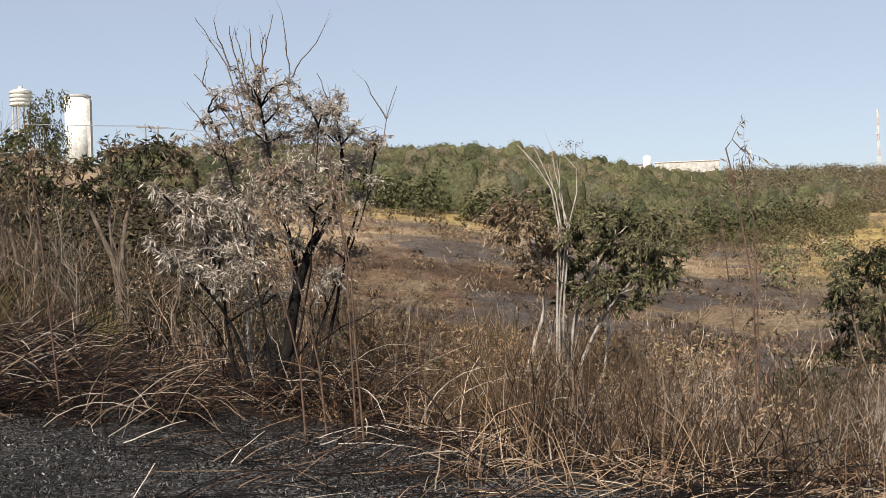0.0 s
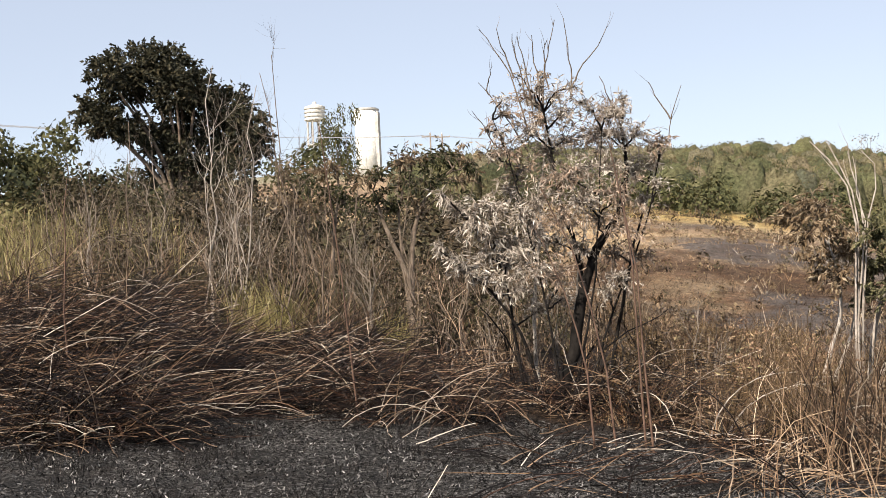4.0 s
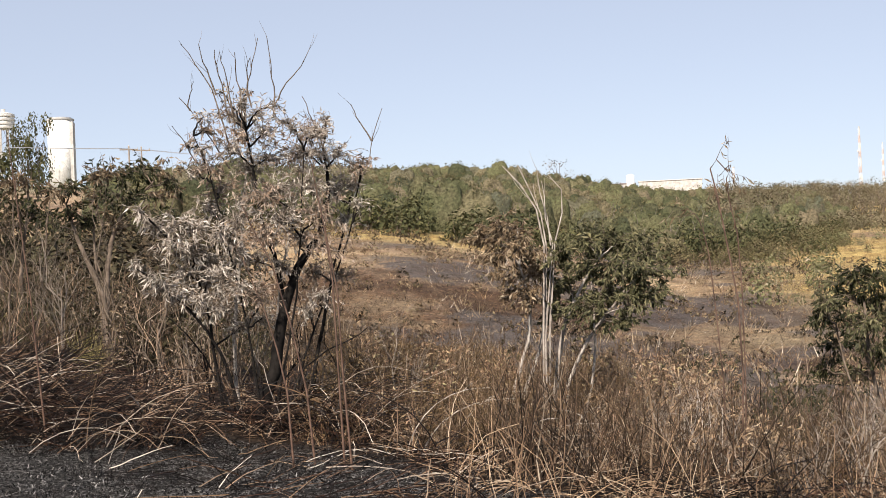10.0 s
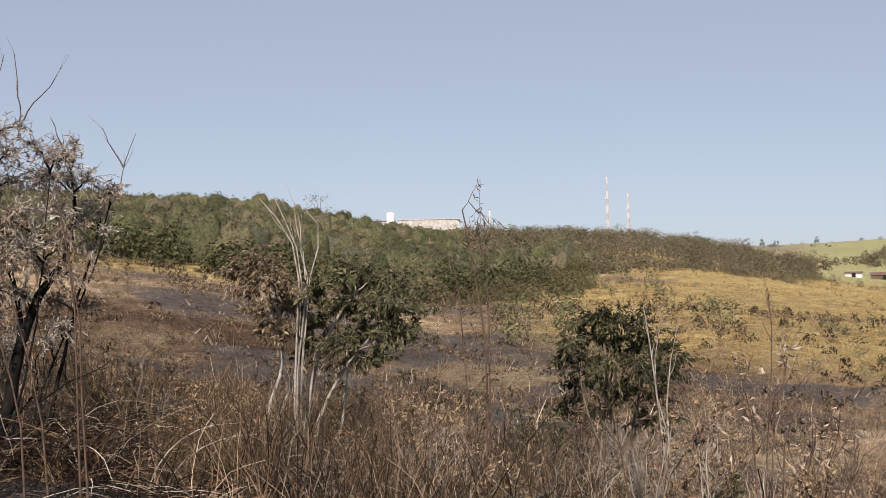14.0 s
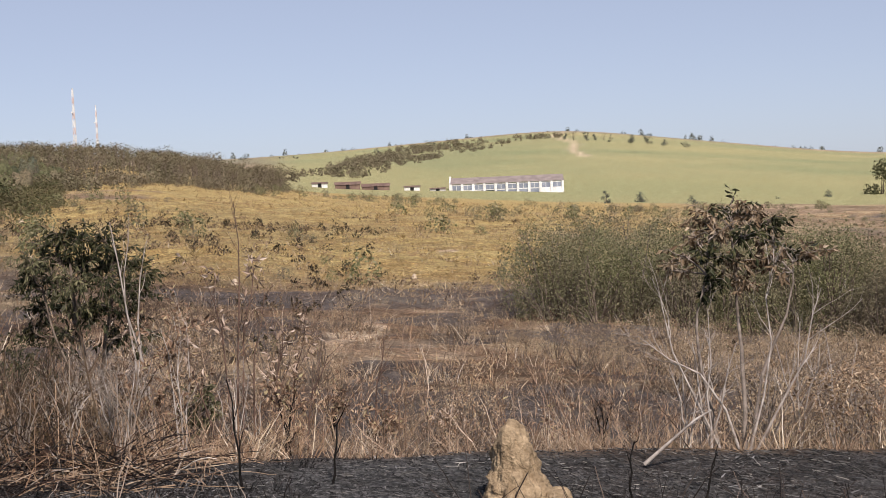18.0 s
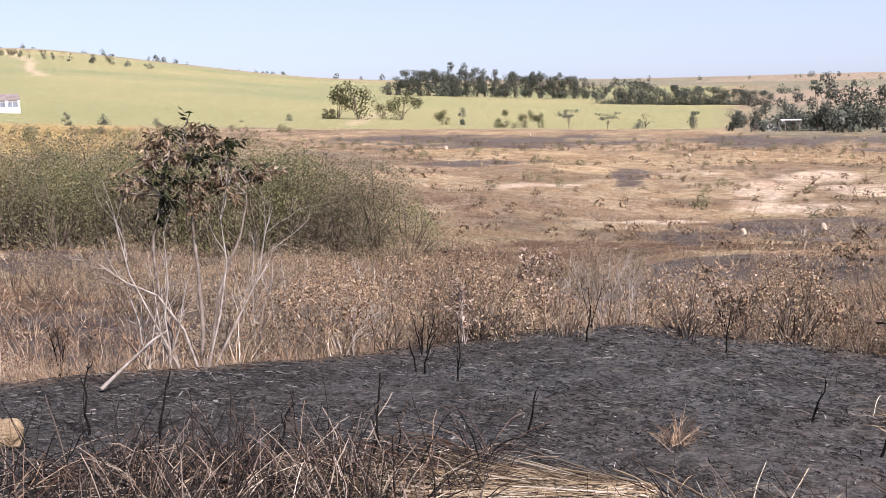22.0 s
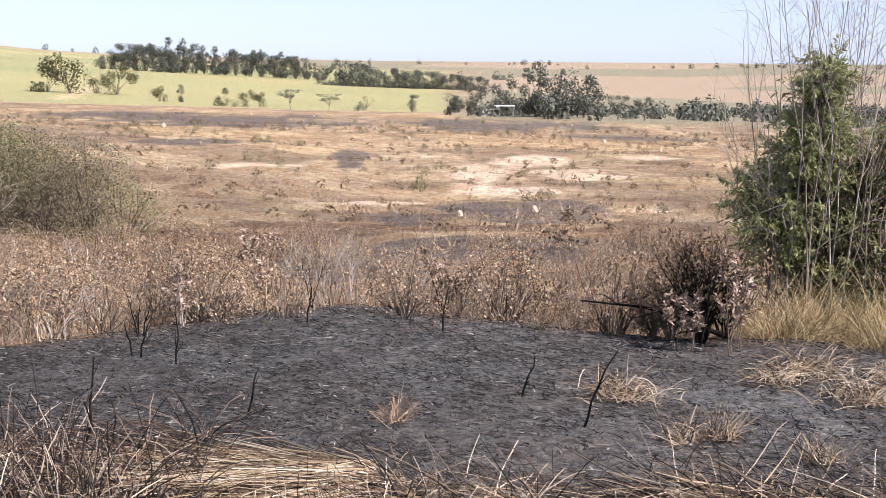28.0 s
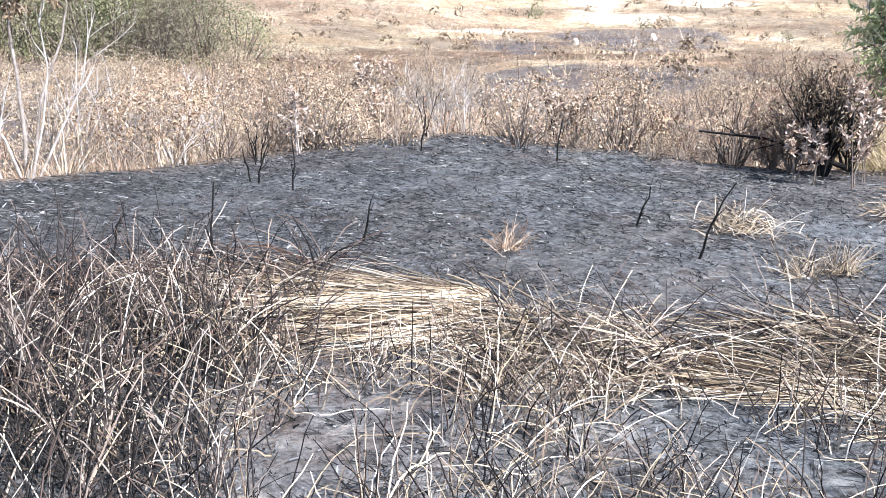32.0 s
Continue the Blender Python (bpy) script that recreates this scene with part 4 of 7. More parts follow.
silver = lobed("scorched_tree", "heat-dried tree with silvery leaves and black trunks", "tree", [
    (rooted(screen([(-8.3, -8.0), (-8.0, -6.8), (-7.4, -4.8), (-6.9, -2.2), (-6.4, -0.6), (-5.5, 0.6), (-4.8, 1.7), (-4.5, 3.3), (-4.8, 5.2)], D0)), 0.07, 0.012),
    (rooted(screen([(-8.1, -8.0), (-7.5, -5.4), (-7.0, -2.6), (-6.9, -0.8), (-7.4, 0.8), (-7.9, 2.4), (-8.0, 4.4), (-8.3, 6.2)], D0, [.05] * 8)), 0.032, 0.008),
    (rooted(screen([(-5.9, -8.0), (-5.7, -6.0), (-5.5, -4.6), (-5.0, -2.5), (-4.6, -0.6), (-4.0, 1.2), (-3.6, 2.6)], D0, [.35] * 7)), 0.026, 0.007),
    (rooted(screen([(-9.6, -7.6), (-10.0, -5.6), (-10.2, -3.4), (-10.4, -1.6), (-10.8, -0.2), (-11.6, 0.8), (-12.6, 1.9)], D0, [.1] * 7)), 0.018, 0.005),
    (rooted(screen([(-8.9, -7.6), (-9.5, -4.8), (-10.6, -2.6), (-11.8, -1.4), (-12.8, -0.6), (-13.4, 0.0)], D0, [-.1] * 6)), 0.018, 0.005),
    (rooted(screen([(-8.0, -7.8), (-8.3, -5.0), (-8.6, -2.6), (-9.2, 0.4), (-9.6, 2.6), (-10.2, 4.6), (-10.7, 6.0)], D0, [-.15] * 7)), 0.013, 0.004),
    (rooted(screen([(-7.6, -7.8), (-7.1, -5.0), (-6.4, -2.4), (-6.0, 0.8), (-5.9, 3.0), (-5.7, 5.2)], D0, [-.2] * 6)), 0.013, 0.004),
    (rooted(screen([(-6.8, -7.8), (-6.2, -5.0), (-5.4, -2.8), (-4.4, -0.6), (-3.6, 1.4), (-3.2, 3.6), (-2.9, 4.8)], D0, [.1] * 7)), 0.013, 0.004),
    (rooted(screen([(-9.2, -7.6), (-9.8, -5.6), (-10.8, -3.9), (-11.6, -2.8), (-12.2, -2.2)], D0, [.3] * 5)), 0.011, 0.004),
    (rooted(screen([(-7.2, -7.6), (-6.4, -5.2), (-5.2, -4.2), (-4.0, -3.8), (-3.0, -3.2)], D0, [-.2] * 5)), 0.012, 0.004),
], [(a, e, w, 0 if a < -9.3 and e < 3 else 1 if k % 3 else 2) for k, (a, e, w) in enumerate([
    (-7.8, 1.2, .28), (-7.0, 2.0, .30), (-6.0, 1.2, .28), (-5.2, 2.4, .28), (-4.4, 3.4, .26), (-3.6, 3.6, .22), (-3.0, 4.5, .16), (-5.6, 3.6, .28), (-6.6, 3.4, .28), (-7.6, 3.2, .28), (-8.2, 4.4, .26), (-7.2, 4.8, .26),
    (-6.2, 5.0, .26), (-5.2, 5.0, .24), (-4.2, 5.0, .22), (-5.5, 6.3, .20), (-4.9, 6.0, .18), (-7.4, 6.1, .20), (-8.4, 5.9, .20), (-6.6, 6.5, .16), (-9.2, 5.2, .20), (-9.8, 4.5, .18), (-8.8, 6.7, .14), (-10.4, 5.3, .12), (-4.8, 0.8, .22), (-4.0, 1.8, .18), (-6.8, -0.2, .22), (-5.6, -0.4, .20), (-8.6, 2.2, .24), (-8.4, 0.2, .24),
    (-13.3, 2.5, .12), (-12.6, 2.0, .16), (-11.8, 1.2, .20), (-11.0, 0.6, .22), (-10.2, 0.2, .24), (-11.4, 2.0, .14), (-10.6, 1.8, .18), (-9.6, 1.4, .22), (-9.6, -0.4, .22), (-10.4, -0.6, .18), (-13.4, 0.1, .11), (-12.9, -0.4, .14), (-12.2, -1.0, .16), (-11.4, -0.4, .16), (-11.4, -1.4, .14), (-10.6, -1.6, .18), (-9.8, -2.0, .18), (-9.0, -1.2, .20), (-8.2, -1.4, .22), (-7.6, -2.4, .2), (-5.0, -1.6, .18), (-4.2, -0.6, .16), (-8.8, -2.8, .18), (-10.2, 2.8, .16), (-9.4, 3.4, .2), (-9.0, 0.8, .22), (-5.8, -2.2, .18), (-9.2, 7.1, .13), (-8.5, 7.4, .13), (-7.7, 7.0, .14), (-9.9, 6.2, .14), (-6.9, 7.3, .10), (-10.2, 6.9, .09), (-8.2, 8.0, .08), (-9.4, 8.0, .08), (-10.9, 4.4, .14), (-11.0, 5.6, .1), (-4.6, 6.6, .12), (-3.2, 2.6, .14)])], D0, [
    (SILVER_LEAF, 8, 0.075, 0.013, 0.5, "long curled silvery dead leaves"), (SILVER_LEAF, 8, 0.052, 0.011, 0.4, "curled silvery dead leaves"), (CREAM_LEAF, 8, 0.055, 0.013, 0.5, "singed cream-brown leaves")],
    BARK_BLACK, 3, BARK_GREY, per=42, hang=0.2)
pale = plant("pale_sapling", "slender sapling with white peeling bark among burnt stems", "tree", [
    (rooted(screen([(-9.0, -7.6), (-9.2, -5.5), (-9.2, -3.4), (-9.0, -1.3), (-8.7, 0.8), (-8.6, 2.6), (-8.4, 3.9), (-8.2, 5.6)], D0 + .6)), 0.024, 0.006),
    (rooted(screen([(-7.9, -7.3), (-7.6, -5.2), (-7.3, -3.2), (-7.0, -1.0), (-6.6, 0.8), (-6.2, 2.4), (-6.0, 3.4), (-5.8, 4.6)], D0 + .5)), 0.014, 0.004),
], [
    dict(n=4, length=0.6, spread=0.5, up=0.12, wiggle=0.12, thin=0.45, first=0.5),
    dict(n=3, length=0.3, spread=0.6, up=0.08, wiggle=0.14, thin=0.6, first=0.2),
], BARK_PALE, [(SILVER_LEAF, 2, dict(n=12, length=0.07, width=0.016, droop=0.4, keep=lambda p: p[:, 2] < 3.0), "foliage", "")], seed=5, twig_bark=BARK_BROWN)
for k, (a, d, top) in enumerate([(-12.6, 12.2, -2.0), (-11.6, 11.9, -1.0), (-10.4, 12.3, -1.6), (-9.6, 11.8, -0.6), (-8.6, 12.4, -1.2), (-7.0, 12.2, -0.8), (-6.2, 11.8, -2.0), (-5.0, 12.2, -1.4), (-4.2, 11.7, -2.6), (-3.2, 12.0, -2.2), (-2.2, 11.6, -3.0), (-13.6, 12.6, -1.8)]):
    g = spot(a, d)
    h = EYE + d * math.tan(radians(top)) - g.z
    r = np.random.default_rng(1240 + k)
    plant("scorched_sapling", "thin scorched sapling among the trunks of the dried tree", "tree", [
        (upright(a, d, h, r.uniform(-0.25, 0.25), 90, 7, 0.025, 1250 + k), 0.011, 0.003), (upright(a + 0.3, d + .1, h * 0.75, r.uniform(-0.3, 0.3), 90, 7, 0.025, 1270 + k), 0.009, 0.003)],
        [dict(n=7, length=0.5, spread=0.6, up=0.1, wiggle=0.2, thin=0.55, first=0.2), dict(n=5, length=0.25, spread=0.7, up=0.05, wiggle=0.2, thin=0.6)],
        (BARK_BROWN, BARK_GREY, BARK_BLACK)[k % 3], [(CREAM_LEAF if k % 2 else BROWN_LEAF, 2, dict(n=2, length=0.05, width=0.012, droop=0.5), "foliage", "few singed leaves")], "scorched saplings round the dried tree", 1290 + k)
# bare shoots that stand over the crown
tips = [[(-9.1, 5.5), (-9.6, 7.6), (-10.4, 9.1), (-11.1, 10.1)], [(-9.6, 7.8), (-9.9, 8.8), (-10.2, 9.4), (-10.3, 10.1)], [(-9.0, 6.5), (-9.3, 8.0), (-9.5, 9.0), (-9.6, 9.9)], [(-8.8, 6.3), (-9.0, 7.8), (-9.2, 8.8), (-9.4, 9.7)],
        [(-8.5, 6.2), (-8.5, 7.8), (-8.6, 8.8), (-8.7, 9.7)], [(-8.3, 6.6), (-8.2, 8.0), (-7.9, 9.0), (-7.6, 10.3)], [(-8.0, 7.2), (-8.2, 8.2), (-8.1, 8.9), (-8.0, 9.5)], [(-7.0, 6.8), (-6.9, 7.8), (-7.0, 8.8), (-7.2, 10.4)],
        [(-7.0, 7.2), (-6.6, 8.0), (-5.8, 8.8), (-5.2, 9.9)], [(-9.1, 4.4), (-9.9, 5.8), (-10.7, 7.0), (-11.3, 7.7)], [(-10.8, 7.1), (-10.9, 7.6), (-10.7, 8.0), (-10.6, 8.4)], [(-10.2, 4.2), (-10.8, 5.0), (-11.2, 5.8), (-11.6, 6.4)],
        [(-3.4, 3.2), (-2.7, 4.4), (-2.5, 5.4), (-2.0, 7.0)], [(-2.5, 5.5), (-2.8, 6.0), (-3.1, 6.5), (-3.4, 7.3)], [(-4.5, 4.3), (-4.9, 5.8), (-5.3, 6.8), (-5.7, 7.7)]]
p = np.array([stem_path(screen(q, D0, [0.1, .1, .05, 0]), 8, 0.006) for q in tips])
v, f = tube_arrays(p - np.array(silver.location), np.tile(np.linspace(0.008, 0.003, 8), (len(p), 1)), 4)
mesh_part("shoot_mass", v, f, BARK_BROWN, silver)
sp, sr = sprout(p, np.tile(np.linspace(0.007, 0.003, 8), (len(p), 1)), np.random.default_rng(4), 2, 0.22, 0.4, 0.12, 0.1, 0.6)
v, f = tube_arrays(sp - np.array(silver.location), sr, 3)
mesh_part("shoot_mass", v, f, BARK_BROWN, silver)


def shrub(name, label, az, d, height, width, bark, leaf_specs, stems=4, seed=1, shoots=(6, 4, 3), category="shrub", group="", up=0.06, twig=None, thick=0.03, first=0.45, wig=0.14):
    """A bush of several stems that fan out to the width."""
    rng = np.random.default_rng(seed + 100)
    paths = []
    for s in range(stems):
        side = (s + 0.5) / stems * 2 - 1 + rng.uniform(-0.2, 0.2)
        h = height * rng.uniform(0.75, 1.0)
        q = upright(az + rng.uniform(-1, 1) * 1.5 / d, d + rng.uniform(-0.15, 0.15), h, 0, 0, 6, 0.012, seed + s)
        a = radians(az + 90)
        b = rng.uniform(-0.5, 0.5) * width * 0.5
        for j, v in enumerate(q):
            f = (j / 5) ** 1.2
            v += Vector((math.sin(a), math.cos(a), 0)) * side * width * 0.38 * f + Vector((math.cos(a), -math.sin(a), 0)) * b * f
        paths.append((q, thick * rng.uniform(0.7, 1.1), thick * 0.25))
    size = max(width * 0.38, height * 0.3)
    sh = [dict(n=shoots[0], length=size, spread=0.7, up=up, wiggle=wig, thin=0.55, first=first)]
    if len(shoots) > 1:
        sh.append(dict(n=shoots[1], length=size * 0.5, spread=0.75, up=up * 0.6, wiggle=wig, thin=0.6, first=0.3))
    if len(shoots) > 2:
        sh.append(dict(n=shoots[2], length=size * 0.28, spread=0.8, up=0, wiggle=wig, thin=0.6, k=4, first=0.3))
    return plant(name, label, category, paths, sh, bark, leaf_specs, group, seed, 5, twig)

# ---- shrubs and trees near the bank ----
lobed("scorched_shrub", "olive and brown-leaved shrub on forked dark stems", "shrub", [
    (rooted(screen([(-14.7, -6), (-14.9, -3.9), (-14.8, -2.0), (-15.0, -1.0), (-15.8, 1.1), (-16.2, 2.2), (-16.4, 3.0)], 15.6)), 0.06, 0.012),
    (rooted(screen([(-14.8, -6), (-14.8, -2.0), (-14.7, 0.8), (-14.2, 2.2), (-13.4, 3.2), (-12.6, 3.8)], 15.65)), 0.045, 0.010),
    (rooted(screen([(-15.0, -6), (-15.0, -2.0), (-15.3, 0.6), (-15.2, 2.4), (-14.8, 3.8)], 15.7)), 0.028, 0.008)],
    [(a, e, w, k % 3 != 0) for k, (a, e, w) in enumerate([(-16.8, 3.5, .2), (-16.1, 3.8, .2), (-15.3, 4.2, .2), (-14.6, 4.4, .24), (-13.8, 4.5, .28), (-13.0, 4.3, .26), (-12.2, 4.2, .24), (-11.6, 3.9, .2), (-16.2, 2.6, .24), (-15.2, 3.2, .26), (-14.2, 3.4, .28), (-13.2, 3.2, .26), (-12.2, 3.2, .24), (-17.2, 2.2, .22), (-15.6, 2.4, .24), (-14.4, 2.2, .2), (-12.8, 2.2, .18), (-11.8, 2.4, .16)])],
    15.6, [(BROWN_LEAF, 8, 0.085, 0.026, 0.6, "singed brown leaves"), (DARK_LEAF, 8, 0.085, 0.026, 0.5, "dark olive leaves")], BARK_BROWN, 11, per=20)
lobed("scorched_shrub", "dull olive shrub with half-burnt crown", "shrub", [
    (rooted(screen([(-18.6, -5), (-18.5, -2.0), (-18.4, 0.6), (-18.0, 2.6), (-18.0, 4.2)], 17)), 0.04, 0.01), (rooted(screen([(-18.8, -5), (-19.0, -2.0), (-19.4, 0.4), (-19.8, 2.0), (-20.2, 3.6)], 17.1)), 0.035, 0.01)],
    [(a, e, w, k % 2) for k, (a, e, w) in enumerate([(-18.2, 4.0, .24), (-17.4, 3.7, .22), (-18.8, 3.9, .26), (-19.6, 3.5, .28), (-20.4, 3.9, .26), (-18.4, 3.0, .3), (-19.4, 2.4, .28), (-17.6, 2.6, .26), (-20.6, 2.6, .26), (-18.8, 1.4, .24), (-20.0, 1.2, .24)])],
    17, [(BROWN_LEAF, 8, 0.085, 0.026, 0.6, "singed brown leaves"), (DARK_LEAF, 8, 0.085, 0.026, 0.5, "dark olive leaves")], BARK_BROWN, 13, per=18)
for k, (a, top, d) in enumerate([(-24.2, 9.2, 15.0), (-23.2, 6.0, 14.6), (-22.6, 7.5, 15.6), (-21.2, 9.0, 15.2), (-20.0, 8.6, 15.8), (-26.5, 6.0, 16.5), (-28.2, 6.4, 17), (-17.9, 3.5, 14.6), (-31.0, 3.4, 17.0), (-29.4, 4.2, 16.0), (-27.2, 2.4, 15.2), (-23.8, 2.0, 14.4), (-19.0, 3.0, 14.2), (-16.8, 1.4, 13.6), (-14.6, 3.2, 14.0), (-12.6, 3.6, 14.2), (-20.6, 3.4, 14.0)]):
    g = spot(a, d)
    h = EYE + d * math.tan(radians(top)) - g.z
    r = np.random.default_rng(k + 40)
    plant("bare_sapling", "leafless pale sapling with forked upright stems", "tree", [
        (upright(a + 0.1, d, h, r.uniform(-0.14, 0.14), 90, 8, 0.022, 50 + k), 0.014, 0.004), (upright(a - 0.1, d + .1, h * 0.8, r.uniform(-0.2, 0.2), 90, 8, 0.022, 70 + k), 0.010, 0.003), (upright(a + 0.15, d + .2, h * 0.6, r.uniform(-0.25, 0.25), 90, 8, 0.022, 72 + k), 0.008, 0.003)],
        [dict(n=7, length=0.8, spread=0.7, up=0.10, wiggle=0.22, thin=0.55, first=0.25), dict(n=6, length=0.4, spread=0.7, up=0.06, wiggle=0.22, thin=0.6)],
        BARK_PALE if k in (0, 2) else BARK_GREY if k % 4 == 1 else BARK_BROWN, [], "bare saplings on the bank", 90 + k)

# green bush with a scorched side, and its dead white branches
BROWN_SIDE = [(2.6, .8, .2), (3.4, 1.1, .25), (4.2, 1.2, .25), (3.2, 0.0, .25), (4.2, .2, .28), (3.6, -1.0, .2), (4.8, -.8, .26), (4.6, -2.0, .2), (2.3, 1.0, .14), (3.9, -1.8, .16)]
GREEN_SIDE = [(5.6, -.6, .28), (6.4, .1, .24), (7.4, .4, .26), (8.4, .6, .26), (9.4, .3, .26), (10.2, -.2, .24), (10.7, -1.1, .22), (6.2, -1.6, .3), (7.4, -.8, .32), (8.6, -.8, .34), (9.6, -1.2, .3), (7.0, -2.6, .28), (8.2, -2.2, .32), (9.4, -2.4, .28), (10.4, -2.1, .2), (5.6, -2.6, .24), (8.0, -3.2, .22), (9.0, -3.3, .2)]
lobed("half_scorched_bush", "bush with green leaves and a singed brown side", "shrub", [
    (rooted(screen([(3.0, -9.4), (3.4, -7.4), (4.0, -5.6), (4.7, -3.6), (4.6, -2.0), (4.2, -0.6)], 14)), 0.032, 0.010),
    (rooted(screen([(3.3, -9.4), (4.0, -7.0), (4.9, -5.0), (5.3, -3.4), (5.2, -1.6), (5.6, -0.4)], 14.1)), 0.026, 0.010),
    (rooted(screen([(5.2, -9.4), (5.6, -7.0), (5.9, -4.6), (6.4, -2.8), (7.2, -1.4), (8.0, -0.4)], 14.2)), 0.036, 0.010),
    (rooted(screen([(5.8, -9.4), (6.0, -7.0), (6.8, -4.8), (8.0, -3.2), (9.0, -2.0), (9.8, -1.0)], 14.1)), 0.03, 0.010),
    (rooted(screen([(6.4, -9.4), (7.2, -7.0), (7.6, -4.8), (7.6, -3.0), (7.5, -1.6)], 14.3)), 0.022, 0.008)],
    [(*q, 0) for q in BROWN_SIDE] + [(*q, 1) for q in GREEN_SIDE], 14.1, [(BROWN_LEAF, 14, 0.075, 0.025, 0.7, "singed brown leaves"), (GREEN_LEAF, 17, 0.075, 0.026, 0.6, "green leaves")], BARK_PALE, 21, BARK_BROWN, per=25, deep=0.55)
plant("dead_branches", "bare white dead branches rising out of the bush", "branches", [
    (rooted(screen([(5.1, -9), (5.2, -4.0), (5.4, 0.3), (5.1, 2.0), (4.4, 3.2), (3.6, 4.1)], 13.7)), 0.016, 0.005),
    (rooted(screen([(5.2, -9), (5.3, -4.0), (5.5, 0.3), (5.3, 1.8), (4.8, 3.0), (4.3, 4.1)], 13.75)), 0.014, 0.005),
    (rooted(screen([(5.3, -9), (5.5, -4.0), (5.7, 0.3), (5.6, 1.6), (5.3, 2.8), (5.2, 3.9)], 13.7)), 0.013, 0.004),
    (rooted(screen([(5.3, -9), (5.5, -4.0), (5.9, 0.4), (6.3, 1.8), (6.3, 2.9), (5.7, 3.6)], 13.7)), 0.013, 0.004),
    (rooted(screen([(5.2, -9), (5.3, -4.0), (5.8, 0.4), (5.5, 1.6), (5.5, 2.6), (5.4, 3.3)], 13.65)), 0.012, 0.004)],
    [dict(n=2, length=0.3, spread=0.3, up=0.1, wiggle=0.06, thin=0.5, first=0.6)], BARK_PALE, [], seed=22)
lobed("dark_leafy_shrub", "dark green shrub with drooping leaves on thin stems", "shrub", [
    (rooted(screen([(20.5, -11.5), (20.3, -9.0), (20.0, -6.8), (19.7, -5.0), (19.6, -3.4), (19.6, -2.2)], 13.4)), 0.032, 0.010),
    (rooted(screen([(20.7, -11.5), (20.6, -9.0), (20.8, -6.8), (21.2, -5.0), (21.4, -3.6), (21.4, -2.4)], 13.5)), 0.026, 0.010),
    (rooted(screen([(20.3, -11.5), (19.9, -9.0), (19.2, -7.2), (18.6, -5.4), (18.4, -4.0)], 13.3)), 0.022, 0.008)],
    [(a, e, w, k % 4 == 0) for k, (a, e, w) in enumerate([(18.3, -1.9, .2), (19.2, -1.5, .24), (20.2, -1.6, .26), (21.1, -1.8, .24), (18.0, -2.7, .24), (19.0, -2.5, .28), (20.2, -2.6, .3), (21.4, -2.7, .28), (22.4, -3.0, .24), (23.2, -3.4, .18), (17.6, -3.5, .18), (18.6, -3.6, .28), (19.8, -3.7, .3), (21.0, -3.8, .3), (22.2, -4.0, .26), (18.4, -4.7, .24), (19.6, -4.8, .26), (20.8, -5.0, .26), (22.0, -5.0, .22), (17.7, -5.6, .16), (19.0, -5.8, .18), (22.6, -6.3, .18), (21.4, -6.2, .18)])],
    13.4, [(DARK_LEAF, 14, 0.07, 0.022, 0.7, "dark green leaves"), (GREEN_LEAF, 12, 0.07, 0.022, 0.7, "green leaves")], BARK_BROWN, 31, per=22, deep=0.5)
lobed("low_green_bush", "low green bush beside burnt stalks", "shrub", [(rooted(screen([(25.0, -12), (25.0, -10.6), (24.9, -9.8)], 11.6)), 0.015, 0.006)],
      [(24.4, -9.6, .14, 0), (25.0, -9.2, .16, 0), (25.6, -9.6, .14, 0), (24.8, -10.2, .16, 0), (25.4, -10.3, .14, 0)], 11.6, [(GREEN_LEAF, 12, 0.06, 0.024, 0.4, "green leaves")], BARK_BROWN, 33, per=22, deep=0.15)
# tall scorched weeds with hanging dead leaves
for k, (top, mid, low, d) in enumerate([((27.0, -0.3), (27.1, -4.0), (26.6, -11.5), 10.6), ((27.8, -3.4), (27.2, -6.0), (26.9, -11.5), 10.7), ((25.4, -3.4), (26.2, -6.2), (26.5, -11.5), 10.5), ((28.2, -4.6), (27.6, -7.4), (27.4, -11.5), 10.8), ((29.0, -6.2), (28.6, -8.4), (28.4, -11.5), 10.7), ((30.0, -6.2), (29.4, -8.4), (29.2, -11.5), 10.9), ((31.0, -7.6), (30.2, -9.2), (29.8, -11.5), 10.6), ((24.2, -6.6), (24.9, -8.4), (25.9, -11.5), 10.4), ((22.2, -7.0), (22.0, -9.0), (21.8, -11.5), 10.9), ((33.6, -7.0), (33.2, -9.0), (33.0, -11.5), 10.9)]):
    plant("tall_scorched_weed", "tall dark weed with hanging bleached leaves", "weed", [(rooted(screen([low, ((low[0] + mid[0]) / 2, (low[1] + mid[1]) / 2), mid, ((mid[0] + top[0]) / 2 + 0.1, (mid[1] + top[1]) / 2), top], d)), 0.009, 0.003)],
          [dict(n=7, length=0.4, spread=0.45, up=0.08, wiggle=0.12, thin=0.6, first=0.35)], RED_STEM, [(CREAM_LEAF, 1, dict(n=7, length=0.075, width=0.022, droop=0.9), "foliage", "bleached hanging leaves")] if k % 3 else [], "tall scorched weeds", 900 + k, 5)
